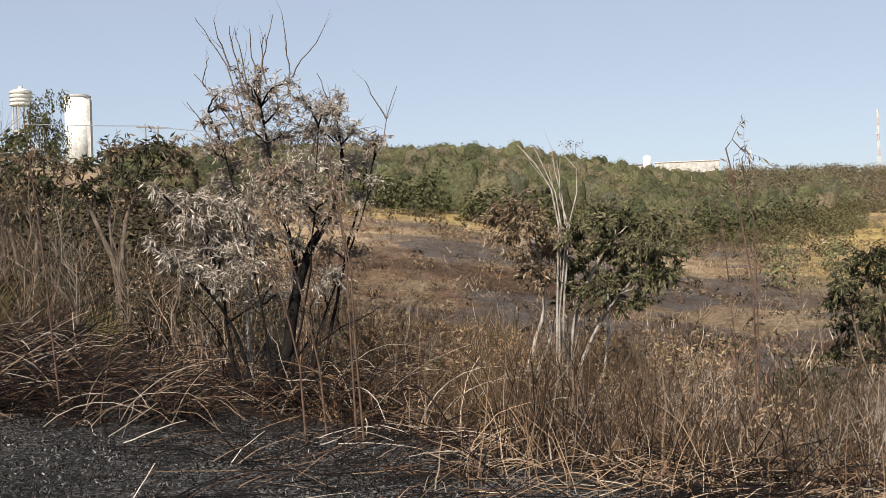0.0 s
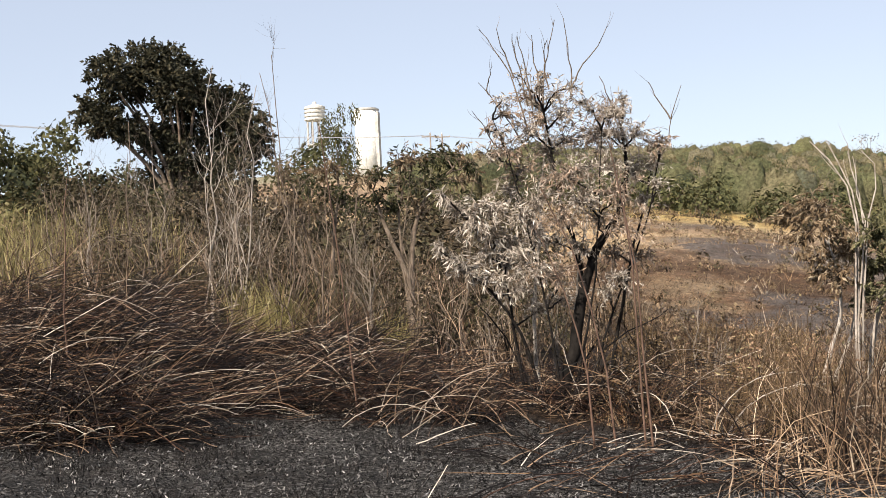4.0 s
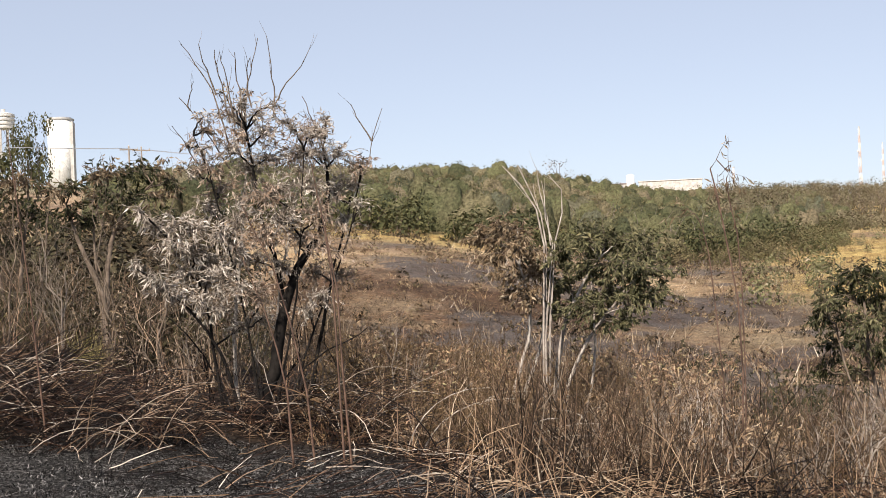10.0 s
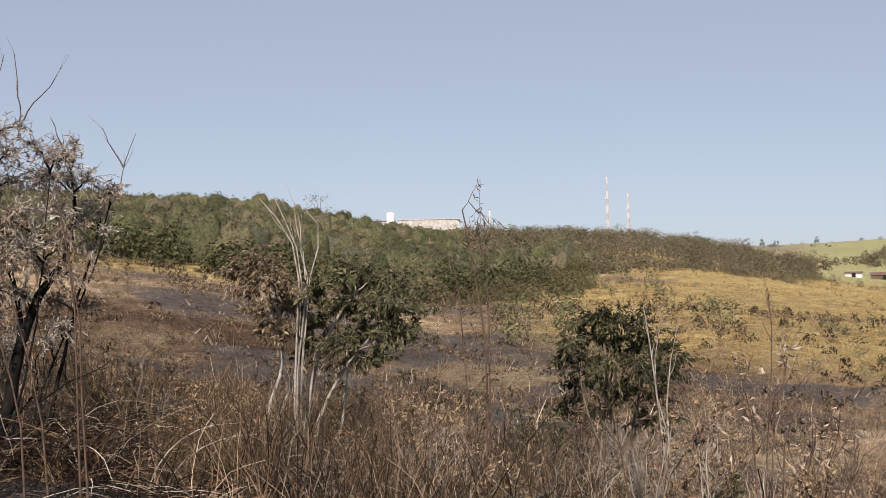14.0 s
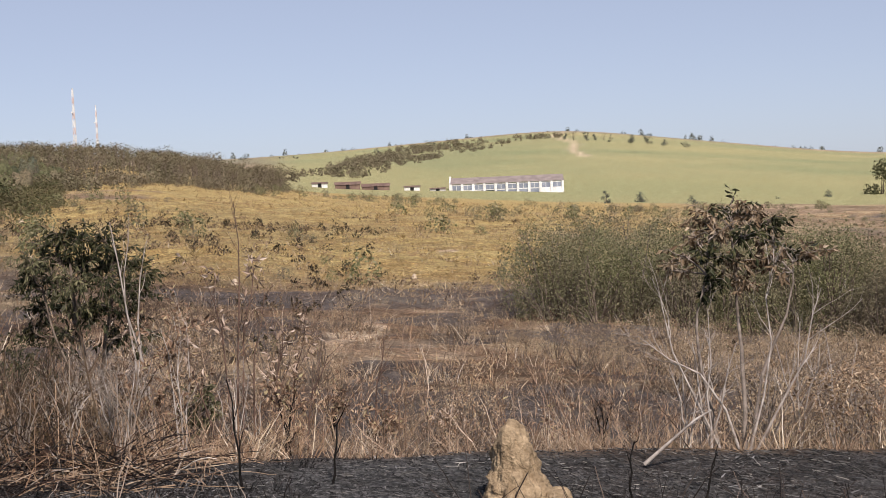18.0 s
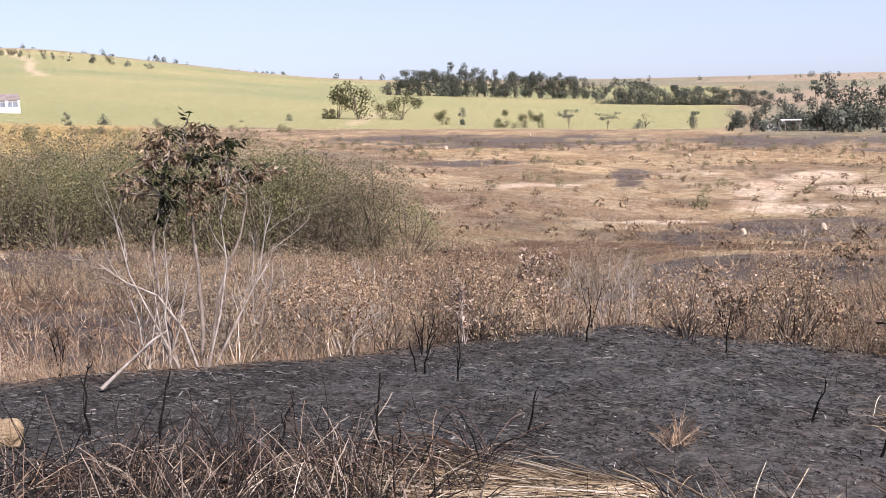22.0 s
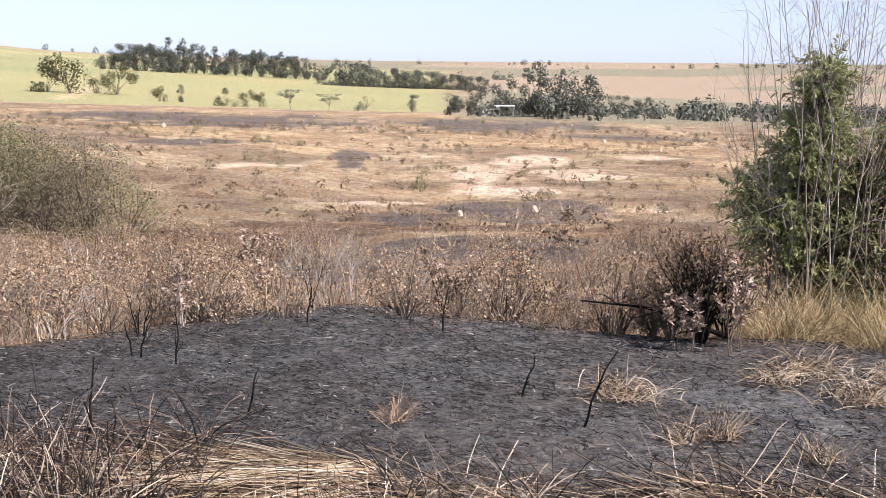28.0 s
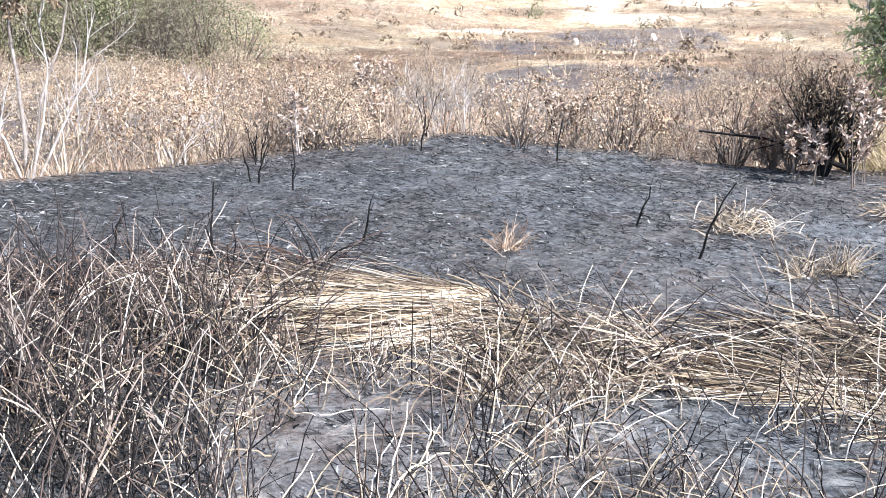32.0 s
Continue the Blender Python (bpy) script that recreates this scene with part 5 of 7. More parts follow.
plant("dead_branches", "forked pale dead stems beside the dark shrub", "branches", [
    (rooted(screen([(22.9, -10.5), (22.3, -8.2), (22.0, -5.5), (21.7, -3.0), (21.4, -1.0)], 12.6)), 0.013, 0.005),
    (rooted(screen([(22.8, -10.5), (22.5, -8.0), (22.4, -5.6), (22.6, -3.6), (22.9, -2.2)], 12.7)), 0.012, 0.004),
    (rooted(screen([(22.9, -10.5), (22.7, -8.0), (21.9, -5.0), (21.9, -3.4), (22.2, -1.8)], 12.7)), 0.011, 0.004)],
    [dict(n=3, length=0.35, spread=0.3, up=0.15, wiggle=0.08, thin=0.5, first=0.5)], BARK_PALE, [], seed=32)
lobed("brown_crowned_tree", "small tree with scorched brown crown on bare pale stems", "tree", [
    (rooted(screen([(50.1, -12.9), (50.1, -10.6), (50.1, -8.4), (49.9, -6.4), (49.9, -4.2), (49.8, -2.6)], 9.9)), 0.022, 0.007),
    (rooted(screen([(49.0, -12.9), (48.7, -10.4), (48.2, -8.4), (48.0, -6.6), (48.6, -4.6), (48.8, -3.0)], 9.8)), 0.018, 0.006),
    (rooted(screen([(50.3, -12.9), (50.8, -9.6), (51.2, -8.2), (52.0, -6.6), (52.4, -5.0), (52.4, -4.0)], 10)), 0.016, 0.006)],
    [(a, e, w, k % 3 == 0) for k, (a, e, w) in enumerate([(49.8, -1.6, .16), (48.8, -1.9, .17), (50.8, -1.8, .16), (51.6, -2.2, .12), (48.0, -2.7, .17), (49.2, -2.6, .19), (50.4, -2.7, .19), (51.4, -3.0, .15), (47.5, -3.6, .14), (48.6, -3.6, .18), (49.8, -3.8, .2), (51.0, -3.9, .16), (52.4, -3.6, .15), (53.2, -3.7, .12), (52.0, -4.4, .13), (49.0, -4.7, .15), (50.2, -4.9, .15), (47.0, -4.3, .1), (48.6, -5.3, .09)])],
    9.9, [(BROWN_LEAF, 12, 0.06, 0.024, 0.6, "scorched brown leaves"), (DARK_LEAF, 12, 0.06, 0.024, 0.6, "dark leaves")], BARK_GREY, 41, per=24, deep=0.3, limb=0.008)
plant("bare_branches", "spreading leafless pale branches on the slope", "branches", [
    (rooted(screen([(50.0, -12.9), (49.3, -10.6), (48.2, -9.0), (46.8, -8.3), (45.4, -7.2)], 9.7)), 0.012, 0.004), (rooted(screen([(49.2, -12.9), (48.0, -10.2), (47.0, -8.0), (46.6, -6.0), (46.4, -4.8)], 9.7)), 0.010, 0.003),
    (rooted(screen([(50.4, -12.9), (51.6, -10.6), (52.8, -8.4), (53.2, -6.4), (53.6, -5.2)], 9.8)), 0.011, 0.003), (rooted(screen([(50.2, -12.9), (51.0, -10.0), (51.4, -7.6), (51.2, -5.6), (51.6, -4.0)], 9.7)), 0.010, 0.003)],
    [dict(n=6, length=0.5, spread=0.5, up=0.1, wiggle=0.14, thin=0.6, first=0.3), dict(n=4, length=0.25, spread=0.55, up=0.06, wiggle=0.14, thin=0.6)], BARK_PALE, [], seed=42)
for k, (a, d, h, w) in enumerate([(48.5, 9.6, 1.1, 0.7), (47.6, 10, 0.9, 0.6), (52.5, 10.3, 1.2, 0.8), (57.5, 11.5, 1.0, 0.8), (54.0, 11.5, 1.1, 0.9)]):
    shrub("bare_shrub", "leafless pale twiggy shrub on the slope", a, d, h, w, BARK_PALE, [], 3, 120 + k, (5, 4, 2), group="bare shrubs by the bank", thick=0.012, first=0.3)

# tall burnt stalks in front
plant("burnt_stalk", "tall burnt stalk with a drooping black tip", "weed", [
    (rooted(screen([(13.9, -10), (14.2, -6), (14.1, -2.5), (13.6, 0.8), (13.3, 2.6), (13.1, 3.5), (13.4, 3.9), (13.9, 3.3)], 9.2)), 0.008, 0.004),
    (rooted(screen([(14.1, -10), (14.3, -6), (14.3, -2.0), (14.2, 0.5), (13.9, 2.0), (13.8, 3.0), (14.0, 3.4), (14.3, 2.9)], 9.25)), 0.006, 0.003),
    (rooted(screen([(13.4, -10), (13.3, -6), (13.1, -3), (12.9, -0.5), (12.7, 0.6), (12.5, 1.2), (12.3, 1.5), (12.1, 1.4)], 9.3)), 0.006, 0.003)],
    [dict(n=5, length=0.3, spread=0.4, up=0.08, wiggle=0.1, thin=0.5, first=0.3)], RED_STEM, [(BROWN_LEAF, 1, dict(n=6, length=0.07, width=0.012, droop=0.9), "foliage", "shrivelled hanging leaves")], seed=51)
for k, (pts, d) in enumerate([([(-4.35, -9.6), (-4.5, -5), (-4.6, -1), (-4.9, 1.6), (-5.2, 3.4), (-5.4, 4.6)], 9.3), ([(-4.0, -9.6), (-4.3, -5), (-4.4, -1.5), (-4.7, 0.5), (-5.0, 2.2), (-5.2, 3.2)], 9.2),
                             ([(-5.7, -9.6), (-6.0, -6), (-6.6, -3), (-7.4, 0), (-8.2, 1.6), (-8.6, 2.6)], 9.4), ([(-6.7, -9.6), (-6.9, -6), (-7.3, -4), (-7.8, -2.2), (-8.4, -0.6), (-8.7, 0.2)], 9.3),
                             ([(-17.6, -8), (-17.9, -4), (-18.1, -1.0), (-18.4, 2), (-18.6, 4), (-18.8, 6)], 10.4), ([(-30.3, -8), (-30.5, -5), (-30.6, -2.0), (-30.4, 1), (-30.4, 2.5), (-30.2, 4)], 10.8)]):
    plant("dry_cane_stem", "thin reddish-brown dry stem standing alone in ash", "weed", [(rooted(screen(pts, d)), 0.009, 0.004)],
          [dict(n=2, length=0.25, spread=0.25, up=0.1, wiggle=0.06, thin=0.5, first=0.5)], RED_STEM, [], "tall dry stems", 60 + k, 5)

# burnt bush and green clump
shrub("burnt_bush", "charred spiky bush with bare black stems", 86.6, 10.3, 0.85, 0.9, BARK_BLACK, [(BROWN_LEAF, 2, dict(n=1, length=0.05, width=0.014), "foliage", "a few singed leaves")], 38, 71, (8, 4), thick=0.011, first=0.25, up=0.2)
for k, (a, d, h, w) in enumerate([(85.2, 10.4, 0.7, 0.8), (87.7, 10.5, 0.75, 0.8), (84.4, 10.6, 0.45, 0.6)]):
    shrub("burnt_bush", "low charred bush of tangled black and brown stems", a, d, h, w, BARK_BLACK if k % 2 else BARK_BROWN, [(RUST_LEAF, 2, dict(n=2, length=0.05, width=0.014), "foliage", "a few singed leaves")], 14, 730 + k, (7, 4), group="burnt bushes", thick=0.008, first=0.15, up=0.1)
for k, (a, d, h) in enumerate([(88.1, 9.7, 0.85), (86.3, 9.6, 0.55), (88.4, 10.0, 0.6), (85.6, 9.9, 0.5)]):
    shrub("pale_leaved_sprig", "upright sprig of heat-bleached pinkish leaves", a, d, h, 0.3, BARK_BROWN, [(CREAM_LEAF, 1, dict(n=22, length=0.05, width=0.02, droop=0.1), "foliage", "bleached leaves")], 2, 75 + k, (6,), group="bleached sprigs", thick=0.007, first=0.3, up=0.15)
for k, (a, d, h) in enumerate([(88.9, 12.6, 3.2), (89.9, 12.7, 3.8), (90.9, 12.6, 3.8), (91.9, 12.8, 4.3), (93.1, 12.7, 4.2), (94.3, 12.7, 3.8), (90.4, 12.4, 3.2), (97.0, 12.8, 3.4), (92.5, 12.5, 3.6), (98.5, 12.9, 3.3), (89.4, 12.3, 2.6), (91.2, 12.2, 4.0), (92.3, 12.2, 4.0), (93.6, 12.3, 3.4)]):
    shrub("bare_sapling", "leafless pale twiggy sapling over the green clump", a, d, h, 1.7, BARK_GREY if k % 3 else BARK_PALE, [], 3, 140 + k, (7, 5), "tree", "bare saplings in the clump", thick=0.010, first=0.25, up=0.10, wig=0.2)

# small scorched shrubs along the lip
for k, (a, d, h, w, leafy) in enumerate([(66.0, 12.5, 1.05, 0.5, 2), (68.2, 11.6, 0.55, 0.5, 0), (70.0, 12.4, 0.95, 0.4, 0), (71.2, 12.0, 0.7, 0.4, 0), (74.4, 11.4, 0.55, 0.5, 2), (75.3, 11.6, 0.5, 0.4, 1), (77.6, 12.6, 0.6, 0.25, 0), (60.4, 10.0, 0.45, 0.4, 0),
                                         (62.3, 10.4, 0.5, 0.2, 1), (79.4, 11.5, 0.45, 0.4, 1), (82.0, 11.2, 0.5, 0.35, 0), (57.0, 10.6, 0.5, 0.5, 1), (64.4, 11.6, 0.4, 0.4, 1), (29.0, 10.2, 0.7, 0.4, 1), (26.6, 10.0, 0.8, 0.5, 0), (33.5, 10.3, 0.5, 0.4, 1), (43.6, 10.6, 0.55, 0.4, 0), (24.2, 9.6, 1.3, 0.3, 1), (36.5, 11.2, 0.45, 0.4, 1), (31.0, 12.4, 0.6, 0.4, 1), (27.4, 12.0, 0.8, 0.4, 1), (23.0, 10.5, 0.9, 0.5, 2)]):
    spec = [(RUST_LEAF if k % 2 else CREAM_LEAF, 2, dict(n=4 if leafy == 1 else 11, length=0.05, width=0.02, droop=0.4), "foliage", "shrivelled leaves")] if leafy else []
    shrub("lip_shrub", "scorched twiggy shrub with shrivelled leaves" if leafy else "bare scorched twiggy shrub", a, d, h, w, (BARK_BROWN, BARK_BLACK, BARK_PALE)[k % 3], spec, 3, 600 + k, (6, 4), group="scorched shrubs along the lip", thick=0.009, first=0.25, up=0.12)

# grey leafless bushes standing below the lip
gb = np.random.default_rng(780)
for k in range(40):
    a = gb.uniform(51, 85) if k < 26 else gb.uniform(0, 22)
    d = float(edge_at(a)) + gb.uniform(0.8, 4.0)
    shrub("bare_bush", "leafless grey twiggy bush below the burnt lip", a, d, gb.uniform(0.5, 1.05), gb.uniform(0.6, 1.2), (BARK_GREY, BARK_BROWN, BARK_PALE, BARK_GREY)[k % 4], [(DRY_BUSH, 3, dict(n=2, length=0.045, width=0.015, droop=0.4), "foliage", "few shrivelled leaves")] if k % 3 == 0 else [], 5, 781 + k, (6, 5, 2), group="grey bushes below the lip", thick=0.009, first=0.2, up=0.06, wig=0.22)

# rust and olive bushes in the brush
bs = np.random.default_rng(770)
for k in range(15):
    a, d = bs.uniform(-3.5, 19), bs.uniform(10.8, 16.5)
    shrub("brush_shrub", "small twiggy bush with rusty and olive leaves", a, d, bs.uniform(0.7, 1.25), bs.uniform(0.8, 1.2), BARK_BROWN, [(RUST_LEAF if k % 3 else DARK_LEAF, 3, dict(n=4, length=0.05, width=0.016, droop=0.3), "foliage", "")], 4, 771 + k, (6, 4, 2), group="bushes in the brush", thick=0.012, first=0.2, up=0.08, wig=0.2)

# pale stalks that arch out of the brush
ar = np.random.default_rng(640)
for k in range(34):
    a, d = ar.uniform(-1.5, 19), ar.uniform(9.4, 12.5)
    h, bend, toward = ar.uniform(0.5, 1.15), ar.uniform(0.25, 0.9), radians(ar.choice([-80, 95, 80, 120]))
    foot = spot(a, d, -0.03)
    way = Vector((math.sin(toward), math.cos(toward), 0))
    path = [foot + way * bend * (t ** 1.7) + Vector((0, 0, h * (t - 0.42 * t ** 2.6))) for t in np.linspace(0, 1, 8)]
    plant("arching_stalk", "pale dry stalk arching out of the brush", "weed", [(path, ar.uniform(0.006, 0.01), 0.003)], [dict(n=2, length=0.22, spread=0.4, up=0.02, wiggle=0.06, thin=0.55, first=0.4)], BARK_PALE if k % 3 else STRAW, [], "arching stalks in the brush", 650 + k, 5)

# rusty weeds standing thick past the lip
def leafy_weeds(name, label, places, low, high, seed, mat, forks=6, n=2):
    rng = np.random.default_rng(seed)
    m = len(places)
    p = arcs(places, rng.uniform(0, 6.28, m), rng.uniform(low, high, m), np.abs(rng.normal(0, 0.16, m)), rng.uniform(0, 0.3, m), 4, 0.12, rng)
    r = 0.005 * rng.uniform(0.6, 1.3, m)[:, None] * np.linspace(1, 0.4, 4)[None]
    q, s = sprout(p, r, rng, forks, (low + high) * 0.17, 0.5, 0.08, 0.1, 0.6, 4, 0.3)
    e = tagged(thing(name, label, "weeds"), kind="stuff")
    mesh_part("stem_mass", *merge([tube_arrays(p, r, 3), tube_arrays(q[:, ::3], s[:, ::3], 3)]), GREY_TWIG, e)
    mesh_part("foliage", *leaf_arrays(q, rng, n, 0.05, 0.014, 0.4), mat, e, "", False)


wd = np.random.default_rng(660)
leafy_weeds("rusty_weeds", "reddish-brown withered weeds crowding below the bank", np.concatenate([
    scatter(38, 86, 9.2, 15, 600, lambda x, y, az, d: (d > edge_at(az) + 0.1) & (fbm(x, y, 1.4, 93, 2) > np.where(az < 50, 0.56, 0.42)), wd), scatter(20, 40, 9, 14, 220, lambda x, y, az, d: (d > edge_at(az) + 0.1) & (fbm(x, y, 1.4, 94, 2) > 0.45), wd)]), 0.15, 0.6, 661, RUST_LEAF)
leafy_weeds("rusty_weeds", "rust and olive weeds crowding the dip before the wood", scatter(-3, 13, 9.0, 18, 330, lambda x, y, az, d: (d > edge_at(az) + 0.1) & (fbm(x, y, 1.6, 95, 2) > 0.42), wd), 0.3, 0.9, 662, RUST_LEAF)
leafy_weeds("dry_weeds", "withered weeds dotted over the far slope", scatter(20, 96, 13.5, 38, 1700, lambda x, y, az, d: fbm(x, y, 3, 96, 2) > 0.5, wd), 0.12, 0.42, 663, RUST_LEAF, 5, 2)

# ---- fallen straw, reeds and stubble on the bank ----
def straws(base, rng, low, high, width, heading, spread, lean, droop, k=7, wild=0.06, sides=3, loose=0.25):
    n = len(base)
    p = arcs(base, heading + rng.normal(0, spread, n), rng.uniform(low, high, n), np.clip(rng.normal(lean, loose, n), 0, 1.75), np.clip(rng.normal(droop, 0.35, n), 0, 2.4), k, wild, rng)
    ground_z = land(p[..., 0], p[..., 1])
    p[..., 2] = np.maximum(p[..., 2], ground_z + 0.01 + 0.02 * rng.random((n, 1)))
    r = width / 2 * rng.uniform(0.6, 1.4, n)[:, None] * np.linspace(1, 0.5, k)[None]
    return tube_arrays(p, r, sides)


def heap(az0, az1, d0, d1, n, height, seed, size=0.9):
    """Feet of straws that lie piled on hummocks."""
    rng = np.random.default_rng(seed)
    p = scatter(az0, az1, d0, d1, n, lambda x, y, az, d: fbm(x, y, size, seed, 2) + rng.uniform(-0.1, 0.1, len(x)) > 0.45, rng)
    az, d = polar(p[:, 0], p[:, 1])
    mid = np.sin(np.clip((d - d0) / (d1 - d0), 0, 1) * math.pi) ** 0.6
    p[:, 2] += height * mid * rng.random(len(p)) * smooth(0.35, 0.65, fbm(p[:, 0], p[:, 1], size, seed, 2))
    return p, rng


p, r = heap(-40, -26, 9.4, 15.0, 8500, 0.85, 201, 0.8)
p2, r = heap(-27, -17, 10.6, 13.6, 4200, 0.45, 211, 0.7)
p = np.concatenate([p, p2])
stuff("straw_heap", *merge([straws(p, r, 0.3, 0.95, 0.008, radians(80) + 1.1 * (fbm(p[:, 0], p[:, 1], 1.0, 7, 2) - 0.5) * 2, 0.6, 1.2, 0.55, wild=0.07), straws(p[::2], r, 0.3, 0.8, 0.006, radians(-100), 1.0, 1.25, 0.5, wild=0.1)]), STRAW, "heap of singed brown straw bent over on the bank", "straw")
p, r = heap(-19, -3, 10.0, 12.2, 2700, 0.28, 202)
stuff("straw_heap", *merge([straws(p, r, 0.5, 1.05, 0.007, radians(80), 0.9, 0.7, 1.5, wild=0.1), straws(p[::4], r, 0.4, 0.9, 0.01, radians(-90), 0.6, 0.8, 1.0)]), STRAW, "arching burnt grass stems at the lip of the bank", "straw")
p, r = heap(-5, 24, 7.5, 10.2, 1900, 0.12, 203)
stuff("straw_fringe", *merge([straws(p, r, 0.25, 0.75, 0.008, radians(80), 2.0, 1.0, 0.8, wild=0.14)]), STRAW, "tangled brown straw along the bank's lip", "straw")
p, r = heap(0, 26, 7.5, 10.4, 1700, 0.06, 213, 0.7)
stuff("pale_fringe", *merge([straws(p[::2], r, 0.2, 0.6, 0.007, radians(80), 2.5, 1.1, 0.8, wild=0.16), straws(p[1::6], r, 0.3, 0.8, 0.006, 0, 3.0, 0.3, 0.5, wild=0.16)]), LIP_GRASS, "pale broken straw and thin stems along the lip", "straw")
p, r = heap(-16, 16, 5.5, 10.0, 900, 0.05, 204)
stuff("fallen_stalks", *straws(p, r, 0.25, 0.7, 0.008, radians(90), 1.2, 1.35, 0.3), STRAW, "loose half-burnt stalks lying on black ash", "straw")
p, r = heap(20, 64, 4.3, 6.3, 2600, 0.1, 205, 0.7)
stuff("burnt_reeds", *merge([straws(p, r, 0.2, 0.5, 0.006, radians(60), 1.8, 0.9, 1.0, wild=0.14), straws(p[::5], r, 0.2, 0.55, 0.008, 0, 3.0, 0.3, 0.5, wild=0.16)]), BLACK_STEM, "charred grass stems tangled over the black ground", "straw")
stuff("dead_straw", *straws(p + np.array([0.04, 0.03, 0]), r, 0.2, 0.5, 0.006, radians(60), 1.8, 1.1, 0.7, wild=0.14), STRAW, "half-burnt straw lying among charred stems", "straw")
p, r = heap(59.5, 72, 5.1, 5.9, 3600, 0.11, 206, 2.0)
stuff("pale_straw_pile", *straws(p, r, 0.35, 0.8, 0.0055, radians(-24), 0.3, 1.54, 0.12, loose=0.06), PALE_STRAW, "pile of combed pale straw lying flat on ash", "straw")
p, r = heap(72, 103, 4.5, 5.6, 3000, 0.2, 207, 0.8)
stuff("burnt_stems", *straws(p[::2] + np.array([0.02, 0.03, 0]), r, 0.2, 0.5, 0.006, radians(-20), 1.6, 1.1, 0.5, wild=0.12), BLACK_STEM, "charred stems tangled through the pale straw", "straw")
stuff("pale_straw_pile", *straws(p, r, 0.2, 0.55, 0.0055, radians(-20), 1.1, 1.35, 0.4), PALE_STRAW, "tangled pale straw over scorched clumps", "straw")
p, r = heap(83, 100, 4.7, 5.3, 2600, 0.16, 214, 2.0)
stuff("pale_straw_pile", *straws(p, r, 0.35, 0.75, 0.0055, radians(4), 0.35, 1.45, 0.3, loose=0.1), PALE_STRAW, "long pale straw swept over in a low ridge", "straw")
p, r = heap(44, 104, 2.6, 4.9, 2100, 0.05, 208, 0.5)
reedy = polar(p[:, 0], p[:, 1])[0] + r.normal(0, 3, len(p)) < 58
charred, p = p[reedy], np.concatenate([p[~reedy], p[reedy][::5]])
stuff("burnt_reeds", *straws(charred, r, 0.15, 0.45, 0.006, 0, 3.0, 0.4, 0.6, wild=0.16), STUBBLE, "black burnt reeds standing close together", "grass")
stuff("standing_dead_grass", *merge([straws(p, r, 0.1, 0.36, 0.0045, 0, 3.0, 0.5, 0.5, wild=0.18), straws(p[::3], r, 0.2, 0.42, 0.006, 0, 3, 0.9, 0.6, wild=0.12)]), PALE_STRAW, "bleached grass stalks standing in white ash", "grass")
stuff("burnt_stems", *straws(p + np.array([0.05, 0.03, 0]), r, 0.1, 0.38, 0.006, 0, 3.0, 0.4, 0.4, wild=0.18), BLACK_STEM, "charred upright stems in white ash", "grass")
p, r = heap(44, 60, 3.0, 5.2, 900, 0.05, 209, 0.5)
stuff("burnt_reeds", *straws(p, r, 0.2, 0.58, 0.0065, 0, 3.0, 0.22, 0.6, wild=0.14), BLACK_STEM, "tall charred reeds standing in ash", "grass")
stuff("dead_straw", *straws(p[::3] + np.array([0.03, -0.04, 0]), r, 0.25, 0.55, 0.006, 0, 3.0, 0.6, 0.9, wild=0.12), PALE_STRAW, "bleached bent straw among charred reeds", "grass")
for make in LATE:
    make()
br = np.random.default_rng(210)
p = scatter(-40, 104, 2.4, 11.5, 17000, lambda x, y, az, d: d < edge_at(az), br)
n = len(p)
h, tilt, size = br.uniform(0, 6.28, n), br.uniform(-0.15, 0.3, n), br.uniform(0.02, 0.08, n) * br.uniform(0.2, 1, n) * (0.5 + 0.5 * smooth(5, 40, polar(p[:, 0], p[:, 1])[0]))
q = np.stack([p + np.array([0, 0, 0.006]), p + np.stack([np.sin(h) * size, np.cos(h) * size, np.abs(np.sin(tilt)) * size + 0.008], 1)], 1)
stuff("char_debris", *tube_arrays(q, np.tile([0.0045, 0.0025], (n, 1)) * br.uniform(0.5, 1.4, n)[:, None], 3), ASH_BIT, "charred stubble and ash-grey bits on the burnt ground", "debris")

sb = np.random.default_rng(230)
stuff("burnt_stubble", *merge([
    tufted(scatter(-40, 30, 4.2, 13, 5200, lambda x, y, az, d: (d < edge_at(az) + 0.2) & (fbm(x, y, 0.5, 91, 2) > 0.44), sb), 9, 0.045, 0.03, 0.13, 0.007, 2, sb, 0.3),
    tufted(scatter(25, 104, 2.6, 11.5, 4200, lambda x, y, az, d: (d < edge_at(az) + 0.2) & (fbm(x, y, 0.6, 92, 2) > 0.47), sb), 6, 0.035, 0.02, 0.07, 0.006, 2, sb, 0.3)]),
    STUBBLE, "short black grass stubble all over the burnt bank", "stubble")
p = scatter(-40, 104, 3.2, 12.5, 150000, lambda x, y, az, d: (d < edge_at(az) + 0.1) & np.where(az < 27, fbm(x, y, 0.45, 98, 3) > 0.35, sb.random(len(x)) < 0.06), sb)
n = len(p)
h, tilt, size = sb.uniform(0, 6.28, n), np.abs(sb.normal(0, 0.5, n)), sb.uniform(0.008, 0.032, n)
way = np.stack([np.sin(h) * np.cos(tilt), np.cos(h) * np.cos(tilt), np.sin(tilt)], 1)
q = np.stack([p + np.array([0, 0, 0.004]), p + way * size[:, None] + np.array([0, 0, 0.008])], 1)
across = np.cross(way, sb.normal(size=(n, 3)))
across /= np.linalg.norm(across, axis=1, keepdims=True)
